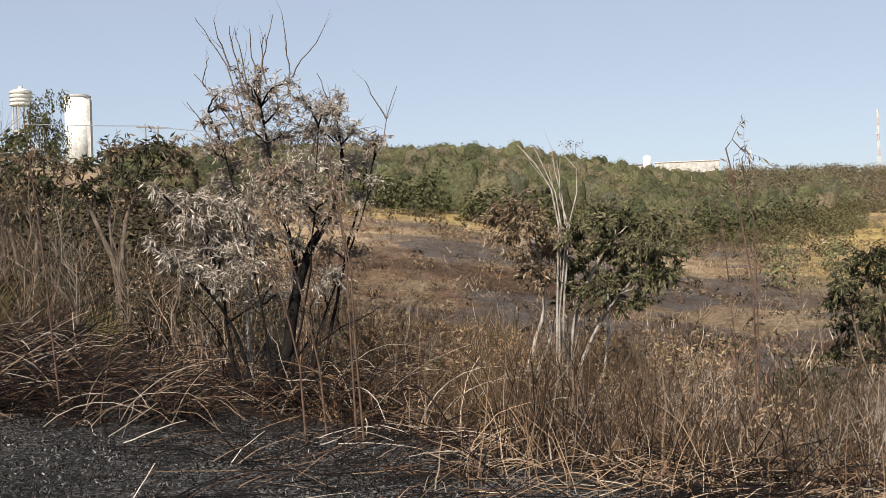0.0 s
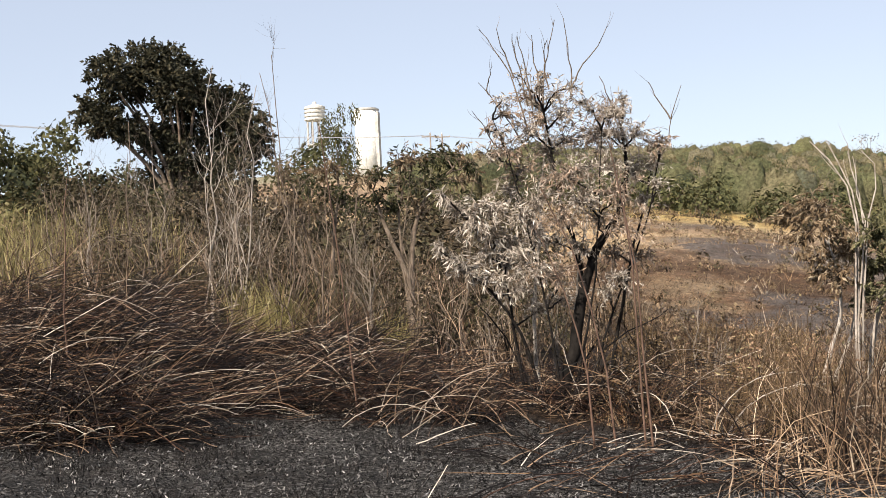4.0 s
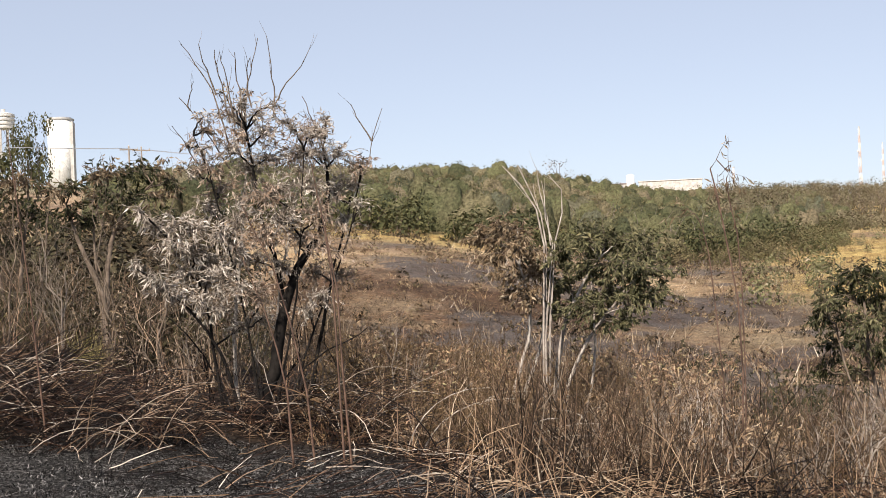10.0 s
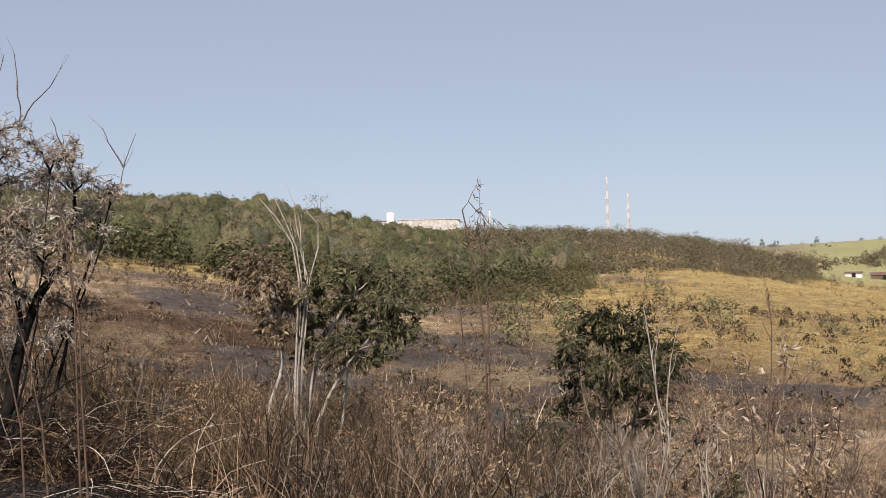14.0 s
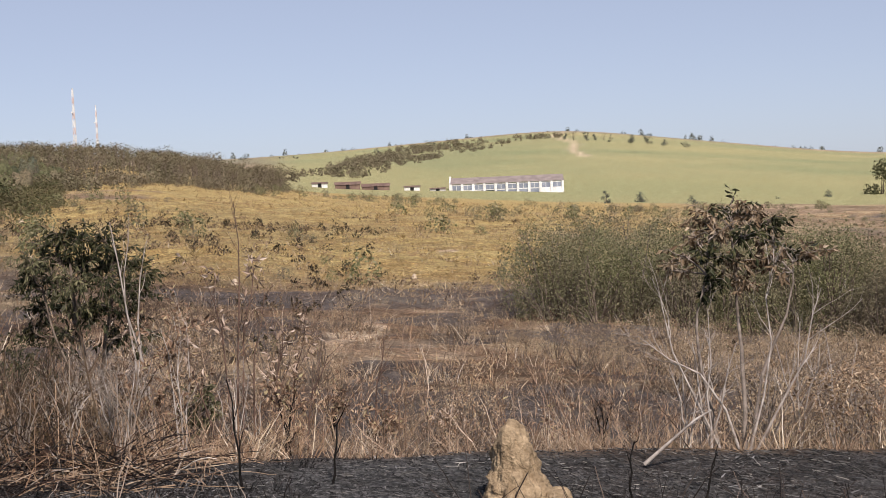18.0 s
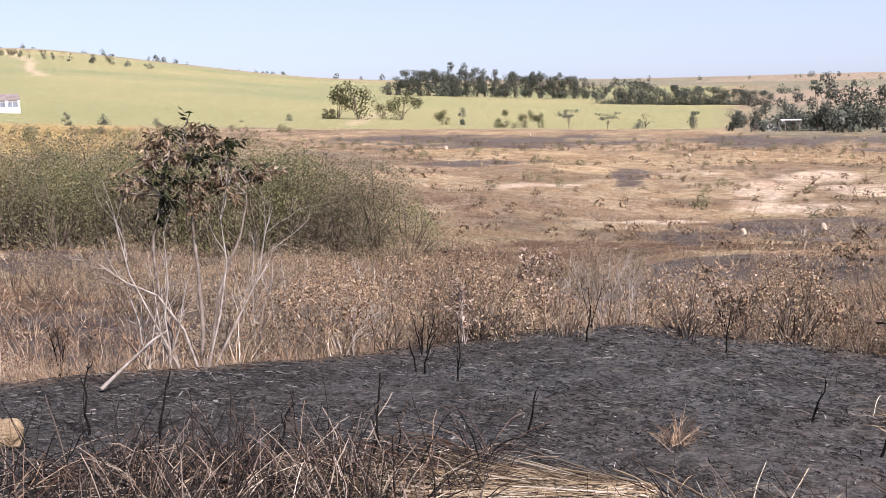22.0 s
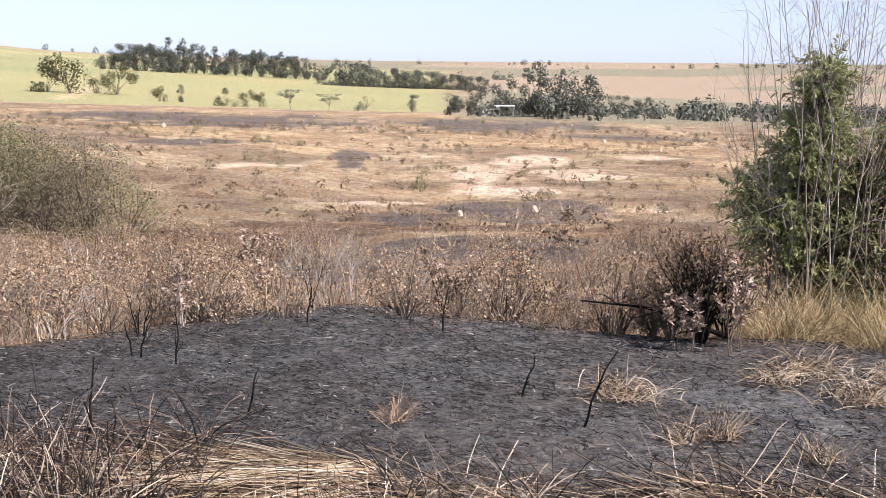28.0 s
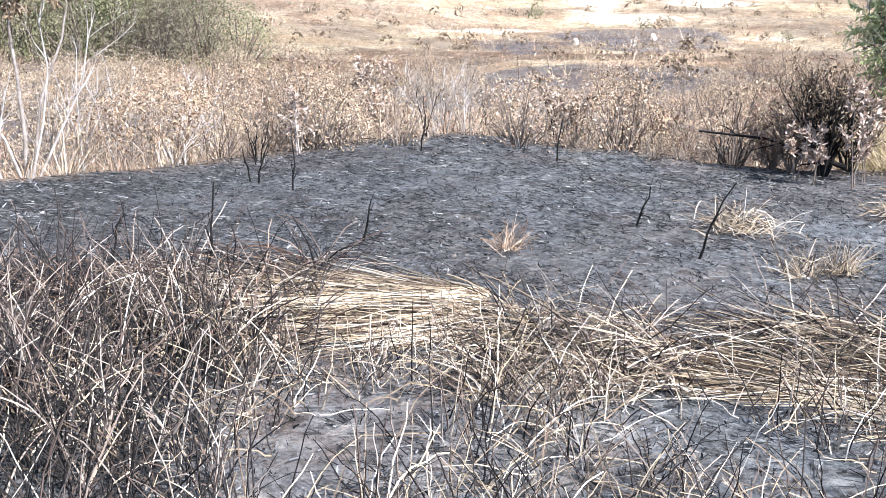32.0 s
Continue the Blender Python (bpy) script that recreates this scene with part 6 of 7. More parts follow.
stuff("char_flakes", *ribbon_arrays(q, np.tile([0.007, 0.003], (n, 1)) * sb.uniform(0.4, 1.7, n)[:, None], across), CHAR_FLAKE, "flakes of char and pale ash strewn over the bank", "debris")

p = scatter(18, 104, 3.0, 12.5, 75000, lambda x, y, az, d: (d < edge_at(az) + 0.1) & (fbm(x, y, 0.5, 105, 3) + sb.uniform(-0.2, 0.2, len(x)) > 0.42), sb)
n = len(p)
h, tilt, size = radians(-20) + sb.normal(0, 0.8, n), np.abs(sb.normal(0, 0.16, n)), sb.uniform(0.015, 0.09, n) * sb.uniform(0.4, 1.2, n)
way = np.stack([np.sin(h) * np.cos(tilt), np.cos(h) * np.cos(tilt), np.sin(tilt)], 1)
ends = p + way * size[:, None]
ends[:, 2] = np.maximum(ends[:, 2], land(ends[:, 0], ends[:, 1]) + 0.004) + 0.006
stuff("ash_straw", *tube_arrays(np.stack([p + np.array([0, 0, 0.006]), ends], 1), np.tile([0.0024, 0.0015], (n, 1)) * sb.uniform(0.5, 1.5, n)[:, None], 3), ASH_STRAW, "ash-coated straw lying all over the burnt bank", "straw")

# ---- woods and far trees ----
def far_tree(seed, height, width, trunk, leaf, n=420, flat=0.6, size=0.5, label=""):
    """A tree for the distance: trunk with forks and a ragged crown of leaf clumps. Corners and faces of wood, of leaves."""
    rng = np.random.default_rng(seed)
    lobes = rng.integers(5, 9)
    c = np.stack([rng.normal(0, width * 0.24, lobes), rng.normal(0, width * 0.24, lobes), rng.uniform(trunk + 0.1 * height, height * 0.88, lobes)], 1)
    paths = [stem_path([(0, 0, -0.4 * min(height, 1)), (rng.normal(0, .05 * width), 0, trunk * 0.6), (c[:, 0].mean(), c[:, 1].mean(), height * 0.6)], 4, 0.02 * width, rng)]
    for q in c:
        paths.append(stem_path([(0, 0, trunk * rng.uniform(0.5, 1)), (q * [0.5, 0.5, 0.75]), q], 4, 0.02 * width, rng))
    rad = np.array([np.linspace(height * 0.022, height * 0.006, 4)] + [np.linspace(height * 0.011, height * 0.003, 4)] * lobes)
    wood = tube_arrays(np.array(paths), rad, 3)
    k = rng.integers(0, lobes, n)
    d = rng.normal(size=(n, 3))
    d /= np.linalg.norm(d, axis=1, keepdims=True)
    s = rng.uniform(0.5, 1, lobes)[k] * width * 0.3
    p = c[k] + d * s[:, None] * rng.uniform(0.45, 1.1, n)[:, None] * np.array([1, 1, flat])
    face = d + rng.normal(size=(n, 3)) * 0.4
    a = np.cross(face, rng.normal(size=(n, 3)))
    a /= np.linalg.norm(a, axis=1, keepdims=True)
    b = np.cross(a, face)
    b /= np.linalg.norm(b, axis=1, keepdims=True)
    w = size * rng.uniform(0.4, 1.2, n)[:, None]
    v = np.stack([p - a * w * 0.5, p + b * w * 0.35, p + a * w * 0.5 + d * w * 0.2, p - b * w * 0.3], 1).reshape(-1, 3)
    q = np.arange(n)[:, None] * 4
    return wood, (v, np.concatenate([q + np.array([0, 1, 2]), q + np.array([0, 2, 3])], 1).reshape(-1, 3))


def dome(seed, height, width, n, size, stems=6, ruffle=0.75, soft=0.16):
    """A shrub or crown that reaches the ground: stems and a lumpy dome of leaf clumps."""
    rng = np.random.default_rng(seed)
    z = rng.uniform(0.02, 1, n) ** 0.9
    a = rng.uniform(0, 2 * math.pi, n)
    d = np.stack([np.cos(a) * np.sqrt(1 - z * z), np.sin(a) * np.sqrt(1 - z * z), z], 1)
    c = rng.normal(size=(9, 3))
    c[:, 2] = np.abs(c[:, 2])
    c /= np.linalg.norm(c, axis=1, keepdims=True)
    lump = np.exp(-((d[:, None] - c[None]) ** 2).sum(2) / soft).max(1)
    p = d * (0.62 + 0.38 * lump + rng.normal(0, 0.05, n))[:, None] * rng.uniform(0.7, 1.0, n)[:, None] ** 0.5 * np.array([width / 2, width / 2, height])
    face = d + rng.normal(size=(n, 3)) * ruffle
    u = np.cross(face, rng.normal(size=(n, 3)))
    u /= np.linalg.norm(u, axis=1, keepdims=True)
    b = np.cross(u, face)
    b /= np.linalg.norm(b, axis=1, keepdims=True)
    w = size * rng.uniform(0.4, 1.25, n)[:, None]
    v = np.stack([p - u * w * 0.5, p + b * w * 0.35, p + u * w * 0.5, p - b * w * 0.3], 1).reshape(-1, 3)
    q = np.arange(n)[:, None] * 4
    faces = np.concatenate([q + np.array([0, 1, 2]), q + np.array([0, 2, 3])], 1).reshape(-1, 3)
    paths = np.array([stem_path([(0, 0, -0.2), t * np.array([0.5, 0.5, 0.45]), t * 0.92], 4, 0.02 * width, rng) for t in p[rng.integers(0, n, stems)]])
    wood = tube_arrays(paths, np.tile(np.linspace(height * 0.012, height * 0.004, 4), (stems, 1)), 3)
    return wood, (v, faces)


def canopy(seed, height, width):
    """The closed leafy surface of a crown, of the same lumps as dome() with that seed."""
    rng = np.random.default_rng(seed)
    c = rng.normal(size=(11, 3))
    c[:, 2] = np.abs(c[:, 2])
    c /= np.linalg.norm(c, axis=1, keepdims=True)
    up, round_ = np.meshgrid(np.radians(np.linspace(-14, 86, 10)), np.linspace(0, 2 * math.pi, 20, endpoint=False), indexing="ij")
    d = np.stack([np.cos(round_) * np.cos(up), np.sin(round_) * np.cos(up), np.sin(up)], 2).reshape(-1, 3)
    lump = np.exp(-((d[:, None] - c[None]) ** 2).sum(2) / 0.22).max(1)
    v = d * (0.66 + 0.34 * lump + rng.normal(0, 0.035, len(d)))[:, None] * np.array([width / 2, width / 2, height])
    v[:, 2] *= 1 - 0.2 * np.sin(np.clip(up.ravel(), 0, 2)) ** 2
    i, j = np.meshgrid(np.arange(9), np.arange(20), indexing="ij")
    k0, k1 = i * 20 + j, i * 20 + (j + 1) % 20
    f = np.concatenate([np.stack([k0, k1, k1 + 20], 2).reshape(-1, 3), np.stack([k0, k1 + 20, k0 + 20], 2).reshape(-1, 3), np.array([[180, 180 + k, 181 + k] for k in range(1, 19)])])
    r = d[rng.integers(0, len(d), 110)]
    lump = np.exp(-((r[:, None] - c[None]) ** 2).sum(2) / 0.22).max(1)
    p = r * (0.68 + 0.34 * lump)[:, None] * np.array([width / 2, width / 2, height * 0.86])
    way = r + rng.normal(size=r.shape) * 0.6
    way /= np.linalg.norm(way, axis=1, keepdims=True)
    leaves = leaf_arrays(np.stack([p, p + way * 0.25], 1), rng, 1, 0.26, 0.12, 0.1)
    return v, f, leaves


def strew(kind, places, scales, rng):
    """Copies of the arrays kind at the places, turned at random, as one."""
    v, f = kind
    a = rng.uniform(0, 2 * math.pi, len(places))
    ca, sa = np.cos(a)[:, None], np.sin(a)[:, None]
    x = v[None, :, 0] * ca - v[None, :, 1] * sa
    y = v[None, :, 0] * sa + v[None, :, 1] * ca
    out = np.stack([x, y, np.repeat(v[None, :, 2], len(places), 0)], 2) * np.asarray(scales)[:, None, None] + places[:, None]
    return out.reshape(-1, 3), (f[None] + (np.arange(len(places)) * len(v))[:, None, None]).reshape(-1, f.shape[1])


def wood_of(name, label, places, low, high, leaf, kinds, seed, category="woodland"):
    rng = np.random.default_rng(seed)
    pick = rng.integers(0, len(kinds), len(places))
    woods, crowns = [], []
    for j, (w, c) in enumerate(kinds):
        q = places[pick == j]
        if len(q):
            s = rng.uniform(low, high, len(q))
            r1 = np.random.default_rng(seed + j)
            woods.append(strew(w, q, s, r1))
            r1 = np.random.default_rng(seed + j)
            crowns.append(strew(c, q, s, r1))
    e = tagged(thing(name, label, category), "", "", "", "stuff")
    mesh_part("trunks", *merge(woods), BARK_BROWN, e)
    mesh_part("foliage", *merge(crowns), leaf, e, "", False)
    return e


WOODS = [dome(300 + k, 4.8 + 0.5 * (k % 3), 4.6 + 0.5 * (k % 2), 430, 0.34, 6, 0.3) for k in range(5)]
FAR_KINDS = [dome(310 + k, 4.6, 4.8, 75, 0.95, 4, 0.35) for k in range(4)]
BARE = [far_tree(320 + k, 4.2, 3.2, 0.6, WOOD_LEAF, 150, 0.9, 0.3) for k in range(3)]
DOTS = [dome(860 + k, 1.2, 1.9, 46, 0.3, 3, 0.5) for k in range(3)]
SCRUB = [dome(330 + k, 1.5, 1.9, 210, 0.165, 6, 0.4) for k in range(4)]
wr = np.random.default_rng(33)
keep_wood = lambda x, y, az, d: (d > np.interp(az, [-14, -4, 2, 9, 16, 22, 30], [70, 78, 76, 72, 95, 130, 170])) & (fbm(x, y, 30, 61, 2) > 0.26)
hillside = scatter(-15, 19, 70, 200, 1250, keep_wood, wr)
e = tagged(thing("woodland", "green and olive wood covering the hillside", "woodland"), kind="stuff")
tops, sprigs = [], []
for j in range(6):
    q = hillside[j::6]
    *top, sprig = canopy(800 + j, 4.4 + 0.5 * (j % 3), 4.8 + 0.5 * (j % 2))
    size = wr.uniform(0.42, 0.85, len(q)) * np.interp(polar(q[:, 0], q[:, 1])[0], [-15, 2, 7, 13, 19], [1.05, 1.0, 0.9, 0.85, 0.75])
    tops.append(strew(top, q, size, np.random.default_rng(810 + j)))
    sprigs.append(strew(sprig, q, size, np.random.default_rng(810 + j)))
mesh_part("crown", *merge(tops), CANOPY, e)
mesh_part("foliage", *merge(sprigs), WOOD_LEAF, e, "", False)
at_edge = hillside[polar(hillside[:, 0], hillside[:, 1])[1] < 100]
mesh_part("trunks", *merge([strew(far_tree(820 + j, 4.6, 4.4, 0.6, None, 1)[0], at_edge[j::3], np.full(len(at_edge[j::3]), 0.75), wr) for j in range(3)]), BARK_GREY, e)
wood_of("wood_edge", "bushes along the foot of the wood", scatter(-8, 19, 62, 100, 330, lambda x, y, az, d: np.abs(d - np.interp(az, [-14, -4, 2, 9, 16, 22, 30], [70, 76, 74, 70, 93, 128, 168])) < 5, wr), 1.0, 2.1, WOOD_DARK, SCRUB, 45, "scrub")
wood_of("scorched_scrub", "dark scorched scrub between the burnt heaps and trees", scatter(-30, -8.5, 15.5, 28, 300, None, wr), 0.45, 1.0, SCORCHED_SCRUB, [dome(345 + k, 1.5, 1.8, 700, 0.07, 10) for k in range(3)], 47, "scrub")
wood_of("scorched_scrub", "tall tangled brown scrub round the foot of the broad tree", scatter(-31, -19.5, 28, 38, 60, None, wr), 1.1, 1.9, SCORCHED_SCRUB, [dome(346 + k, 1.5, 1.4, 900, 0.055, 14, 1.0, 0.25) for k in range(3)], 58, "scrub")
wood_of("scrub_line", "dark green scrub trees beyond the tall grass", scatter(-44, -26, 48, 75, 30, None, wr), 0.8, 1.3, DARK_LEAF, [dome(340 + k, 3.0, 3.8, 800, 0.24, 8, 0.5) for k in range(3)], 46, "scrub")
wood_of("bare_woodland", "grey-brown leafless wood along the ridge", scatter(13, 29, 120, 260, 620, keep_wood, wr), 0.65, 1.0, WOOD_BROWN, BARE + WOODS[:1], 35)
wood_of("wood_edge", "grey-brown bushes along the foot of the leafless wood", scatter(13, 29, 90, 190, 900, lambda x, y, az, d: np.abs(d - np.interp(az, [13, 16, 22, 30], [85, 100, 134, 174])) < 11, wr), 0.7, 1.5, WOOD_BROWN, SCRUB, 54, "scrub")
wood_of("undergrowth", "low green and brown scrub along the wood's foot", scatter(4, 19, 42, 120, 900, lambda x, y, az, d: (fbm(x, y, 14, 62, 2) + 0.004 * (d - 60) > 0.43) & (d > np.interp(az, [4, 6, 12, 17, 19], [70, 52, 46, 60, 85])), wr), 0.5, 1.15, WOOD_LEAF, SCRUB, 36, "scrub")
wood_of("undergrowth", "tangled olive and brown scrub behind the straw heaps", scatter(-42, -26, 26, 50, 90, None, wr), 0.6, 1.3, WOOD_LEAF, SCRUB, 37, "scrub")
wood_of("undergrowth", "dark brown scrub up to the foot of the trees", scatter(-28, -9, 27, 56, 300, None, wr), 0.6, 1.35, SCORCHED_SCRUB, SCRUB, 49, "scrub")
wood_of("distant_trees", "hedges and tree belts across far fields", scatter(26, 102, 900, 2600, 700, lambda x, y, az, d: (fbm(x, y, 190, 63, 2) > 0.55) & ((az > 72) | (d > 1500)), wr), 1.2, 2.6, HAZED_TREE, FAR_KINDS, 38, "trees")
wood_of("brush_bushes", "low olive and rust-brown bushes in the dip", scatter(-5, 22, 9.6, 22, 330, lambda x, y, az, d: (az < 11) | (d < 10.5), wr), 0.3, 0.8, BUSH_LEAF, [dome(351 + k, 1.3, 1.5, 1500, 0.036, 16, 1.2, 0.2) for k in range(4)], 51, "bushes")
wood_of("slope_bushes", "dry rust-brown bushes on the slope below the bank", scatter(23, 86, 10.2, 26, 520, lambda x, y, az, d: (fbm(x, y, 4, 104, 2) > 0.43) & ((az < 40) | (az > 49.5) | (d > 17)), wr), 0.22, 0.8, DRY_BUSH, [dome(356 + k, 1.3, 1.6, 1100, 0.036, 22, 1.2, 0.2) for k in range(4)], 52, "bushes")
wood_of("field_weeds", "low brown weed clumps over the knoll", scatter(-9, 30, 20, 76, 1500, lambda x, y, az, d: fbm(x, y, 7, 106, 3) > 0.45, wr), 0.1, 0.4, WEED_CLUMP, DOTS, 53, "weeds")
wood_of("field_weeds", "scorched dark weeds dotted over the knoll", scatter(-9, 34, 18, 72, 900, lambda x, y, az, d: fbm(x, y, 5, 107, 3) > 0.46, wr), 0.12, 0.42, SCORCHED_SCRUB, DOTS, 55, "weeds")
wood_of("valley_scrub", "dull green scrub and hedges in the hollow", scatter(74, 102, 170, 420, 330, lambda x, y, az, d: fbm(x, y, 40, 64, 2) > 0.42, wr), 0.5, 1.0, HAZED_TREE, FAR_KINDS, 39, "scrub")
hill_el = lambda x, y, d: np.degrees(np.arctan2(land(x, y) - EYE, d))
wood_of("hill_scrub", "brown and grey scrub up the hill's shoulder", scatter(29, 42, 380, 1500, 3000, lambda x, y, az, d: (hill_el(x, y, d) > np.interp(az, [29, 33, 36, 41], [0.25, 0.55, 1.25, 1.95])) & (hill_el(x, y, d) < np.interp(az, [29, 31, 34, 37, 41], [0.6, 1.0, 1.75, 2.0, 2.1])) & (fbm(x, y, 60, 65, 2) > 0.47), wr), 0.5, 1.3, WOOD_BROWN, FAR_KINDS, 40, "scrub")

wood_of("pasture_shrubs", "low brown and dull green shrubs in the pasture", scatter(15, 54, 38, 200, 520, lambda x, y, az, d: fbm(x, y, 22, 70, 2) > 0.52, wr), 0.3, 1.1, THICKET_LEAF, SCRUB, 42, "shrubs")
wood_of("slope_shrubs", "small scorched shrubs dotted over the far slope", scatter(50, 98, 40, 150, 260, lambda x, y, az, d: fbm(x, y, 16, 71, 2) > 0.46, wr), 0.2, 0.6, THICKET_LEAF, SCRUB, 43, "shrubs")

wood_of("slope_weeds", "low brown weed clumps scattered over the far slope", scatter(30, 98, 24, 150, 3600, lambda x, y, az, d: (fbm(x, y, 9, 99, 3) > 0.44) & (d < 60 + 0.9 * az), wr), 0.12, 0.42, WEED_CLUMP, DOTS, 48, "weeds")

# the green clump at the bank's end: drooping feathered sprays on lobes
def sprayed(lobes, seed, per, leaflets=16, long=0.055, wide=0.017, reach=(0.16, 0.36)):
    """Sprays that hang from the lobes' outsides, and leaves that fill the inside. lobes: (centre, radius)."""
    rng = np.random.default_rng(seed)
    c, r = np.array([list(q) for q, _ in lobes]), np.array([w for _, w in lobes])
    k = rng.integers(0, len(lobes), per * len(lobes))
    d = rng.normal(size=(len(k), 3))
    d /= np.linalg.norm(d, axis=1, keepdims=True)
    base = c[k] + d * (r[k] * rng.uniform(0.55, 1.0, len(k)))[:, None]
    paths = arcs(base, np.arctan2(d[:, 0], d[:, 1]) + rng.normal(0, 0.5, len(k)), rng.uniform(*reach, len(k)), np.clip(1.2 - d[:, 2], 0.3, 1.6), rng.uniform(0.3, 1.3, len(k)), 5, 0.1, rng)
    outer = leaf_arrays(paths, rng, leaflets, long, wide, 0.3, 0.05)
    k = rng.integers(0, len(lobes), per * len(lobes) // 3)
    d = rng.normal(size=(len(k), 3))
    d *= (rng.random(len(k)) ** 0.4 * 0.6 / np.linalg.norm(d, axis=1))[:, None]
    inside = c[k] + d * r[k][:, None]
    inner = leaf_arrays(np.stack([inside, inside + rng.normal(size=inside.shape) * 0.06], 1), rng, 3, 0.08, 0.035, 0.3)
    return outer, inner, paths


CLUMP = [
    ("bush with dark feathery leaves at the burnt side", FRESH_SPRAY, 89.6, [(88.9, -5.8, .2), (89.5, -5.0, .24), (89.5, -7.2, .26), (90.2, -4.5, .26), (90.3, -6.8, .3), (90.0, -8.3, .28)]),
    ("tall light green bush with drooping feathery leaves", FRESH_SPRAY, 90.8, [(90.7, -3.8, .22), (91.0, -2.4, .18), (91.2, -1.2, .14), (91.5, -0.2, .10), (90.9, -5.6, .3), (91.8, -3.4, .2), (91.8, -7.4, .32)]),
    ("dark green bush tangled with bare brown stems", GREEN_LEAF, 93.2, [(92.6, -6.4, .34), (93.4, -5.4, .26), (93.8, -7.4, .34), (92.9, -8.6, .3), (93.8, -4.4, .2), (91.4, -9.3, .28), (92.4, -9.8, .3), (93.8, -9.8, .3), (95.0, -9.4, .32), (96.4, -9.2, .3)]),
    ("wide green bush with long leafy sprays", FRESH_SPRAY, 96.0, [(94.6, -3.8, .26), (95.4, -3.2, .28), (96.3, -2.9, .28), (96.4, -3.2, .4), (95.2, -4.6, .4), (96.0, -6.6, .4), (97.4, -3.4, .36), (97.2, -5.2, .42), (97.8, -7.4, .4)]),
]
for k, (text, mat, foot_az, lobes) in enumerate(CLUMP):
    rng = np.random.default_rng(740 + k)
    e = thing("leafy_bush", text, "shrub", "green clump at the bank's end", spot(foot_az, 12.7 + 0.8 * (foot_az > 95)))
    o = e.location
    made = [(aim(a, el, 12.7 + 0.8 * (foot_az > 95) + rng.uniform(-0.3, 0.3)) - o, w * 1.05) for a, el, w in lobes]
    outer, inner, paths = sprayed(made, 750 + k, 84, 20, 0.062, 0.02, (0.12, 0.34))
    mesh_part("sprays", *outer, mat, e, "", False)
    # duller green inside the lobes paints in the depth of shade
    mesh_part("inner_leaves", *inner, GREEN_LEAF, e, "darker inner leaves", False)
    for q, w in made:
        v, f = tube_arrays(stem_path([Vector((rng.normal(0, .08), rng.normal(0, .08), -0.1)), q * 0.5 + Vector((rng.normal(0, .08), rng.normal(0, .08), 0.1)), q + Vector((0, 0, w))], 8, 0.015, rng)[None], np.linspace(0.016, 0.004, 8)[None], 5)
        mesh_part("stem", v, f, BARK_GREY, e)

# the round green thicket in the hollow
hollow = np.random.default_rng(351)
wood_of("thicket", "dense grey-green thicket of thin-stemmed shrubs", np.array([spot(a + hollow.uniform(-0.4, 0.4), d + hollow.uniform(-0.5, 0.5)) for d, a0, a1, step in ((30.0, 41.0, 59.6, 1.15), (31.5, 40.6, 58.4, 1.2), (33.0, 42, 57, 1.4), (34.6, 43, 55.5, 1.6)) for a in np.arange(a0, a1, step)]),
    0.85, 1.1, THICKET_LEAF, [dome(350 + k, 2.5, 2.5, 4600, 0.05, 14, 0.9, 0.3) for k in range(4)], 41, "thicket")

TREE_KINDS = {
    "round": [far_tree(360 + k, 1, 0.95, 0.05, None, 1000, 0.85, 0.062) for k in range(4)],
    "tall": [far_tree(370 + k, 1, 0.5, 0.05, None, 750, 1.1, 0.055) for k in range(4)],
    "flat": [far_tree(380 + k, 1, 1.25, 0.45, None, 600, 0.35, 0.06) for k in range(2)],
    "dark": [far_tree(400 + k, 1, 0.95, 0.05, None, 1100, 0.95, 0.06) for k in range(3)],
    "bare": [far_tree(390 + k, 1, 0.9, 0.2, None, 160, 0.8, 0.05) for k in range(2)],
}
tree_meshes = {}
for kind, made in TREE_KINDS.items():
    for j, (w, c) in enumerate(made):
        tree_meshes[kind, j] = (quick_mesh("trunk", *w, True), quick_mesh("crown", *c))
        tree_meshes[kind, j][0].materials.append(BARK_BROWN)
        tree_meshes[kind, j][1].materials.append({"bare": BROWN_LEAF, "dark": WOOD_DARK}.get(kind, HAZED_TREE))
tree_turn = np.random.default_rng(88)


def far_thing(kind, az, el0, el1, d, label, group="", j=None):
    """A far tree between two elevations, at that range."""
    e = thing("tree", label, "tree", group, aim(az, el0, d))
    h = d * (math.tan(radians(el1)) - math.tan(radians(el0)))
    j = int(tree_turn.integers(0, len(TREE_KINDS[kind]))) if j is None else j
    for name, me in zip(("trunk", "crown"), tree_meshes[kind, j]):
        ob = new(name, me)
        ob.parent = e
        tagged(ob, kind="stuff") if name == "crown" else None
    e.rotation_euler[2], e.scale = float(tree_turn.uniform(0, 6.28)), (h, h, h)
    g = float(land(e.location.x, e.location.y))
    if e.location.z > g:
        e.scale = tuple(s * (h + e.location.z - g) / h for s in e.scale)
        e.location.z = g
    return e


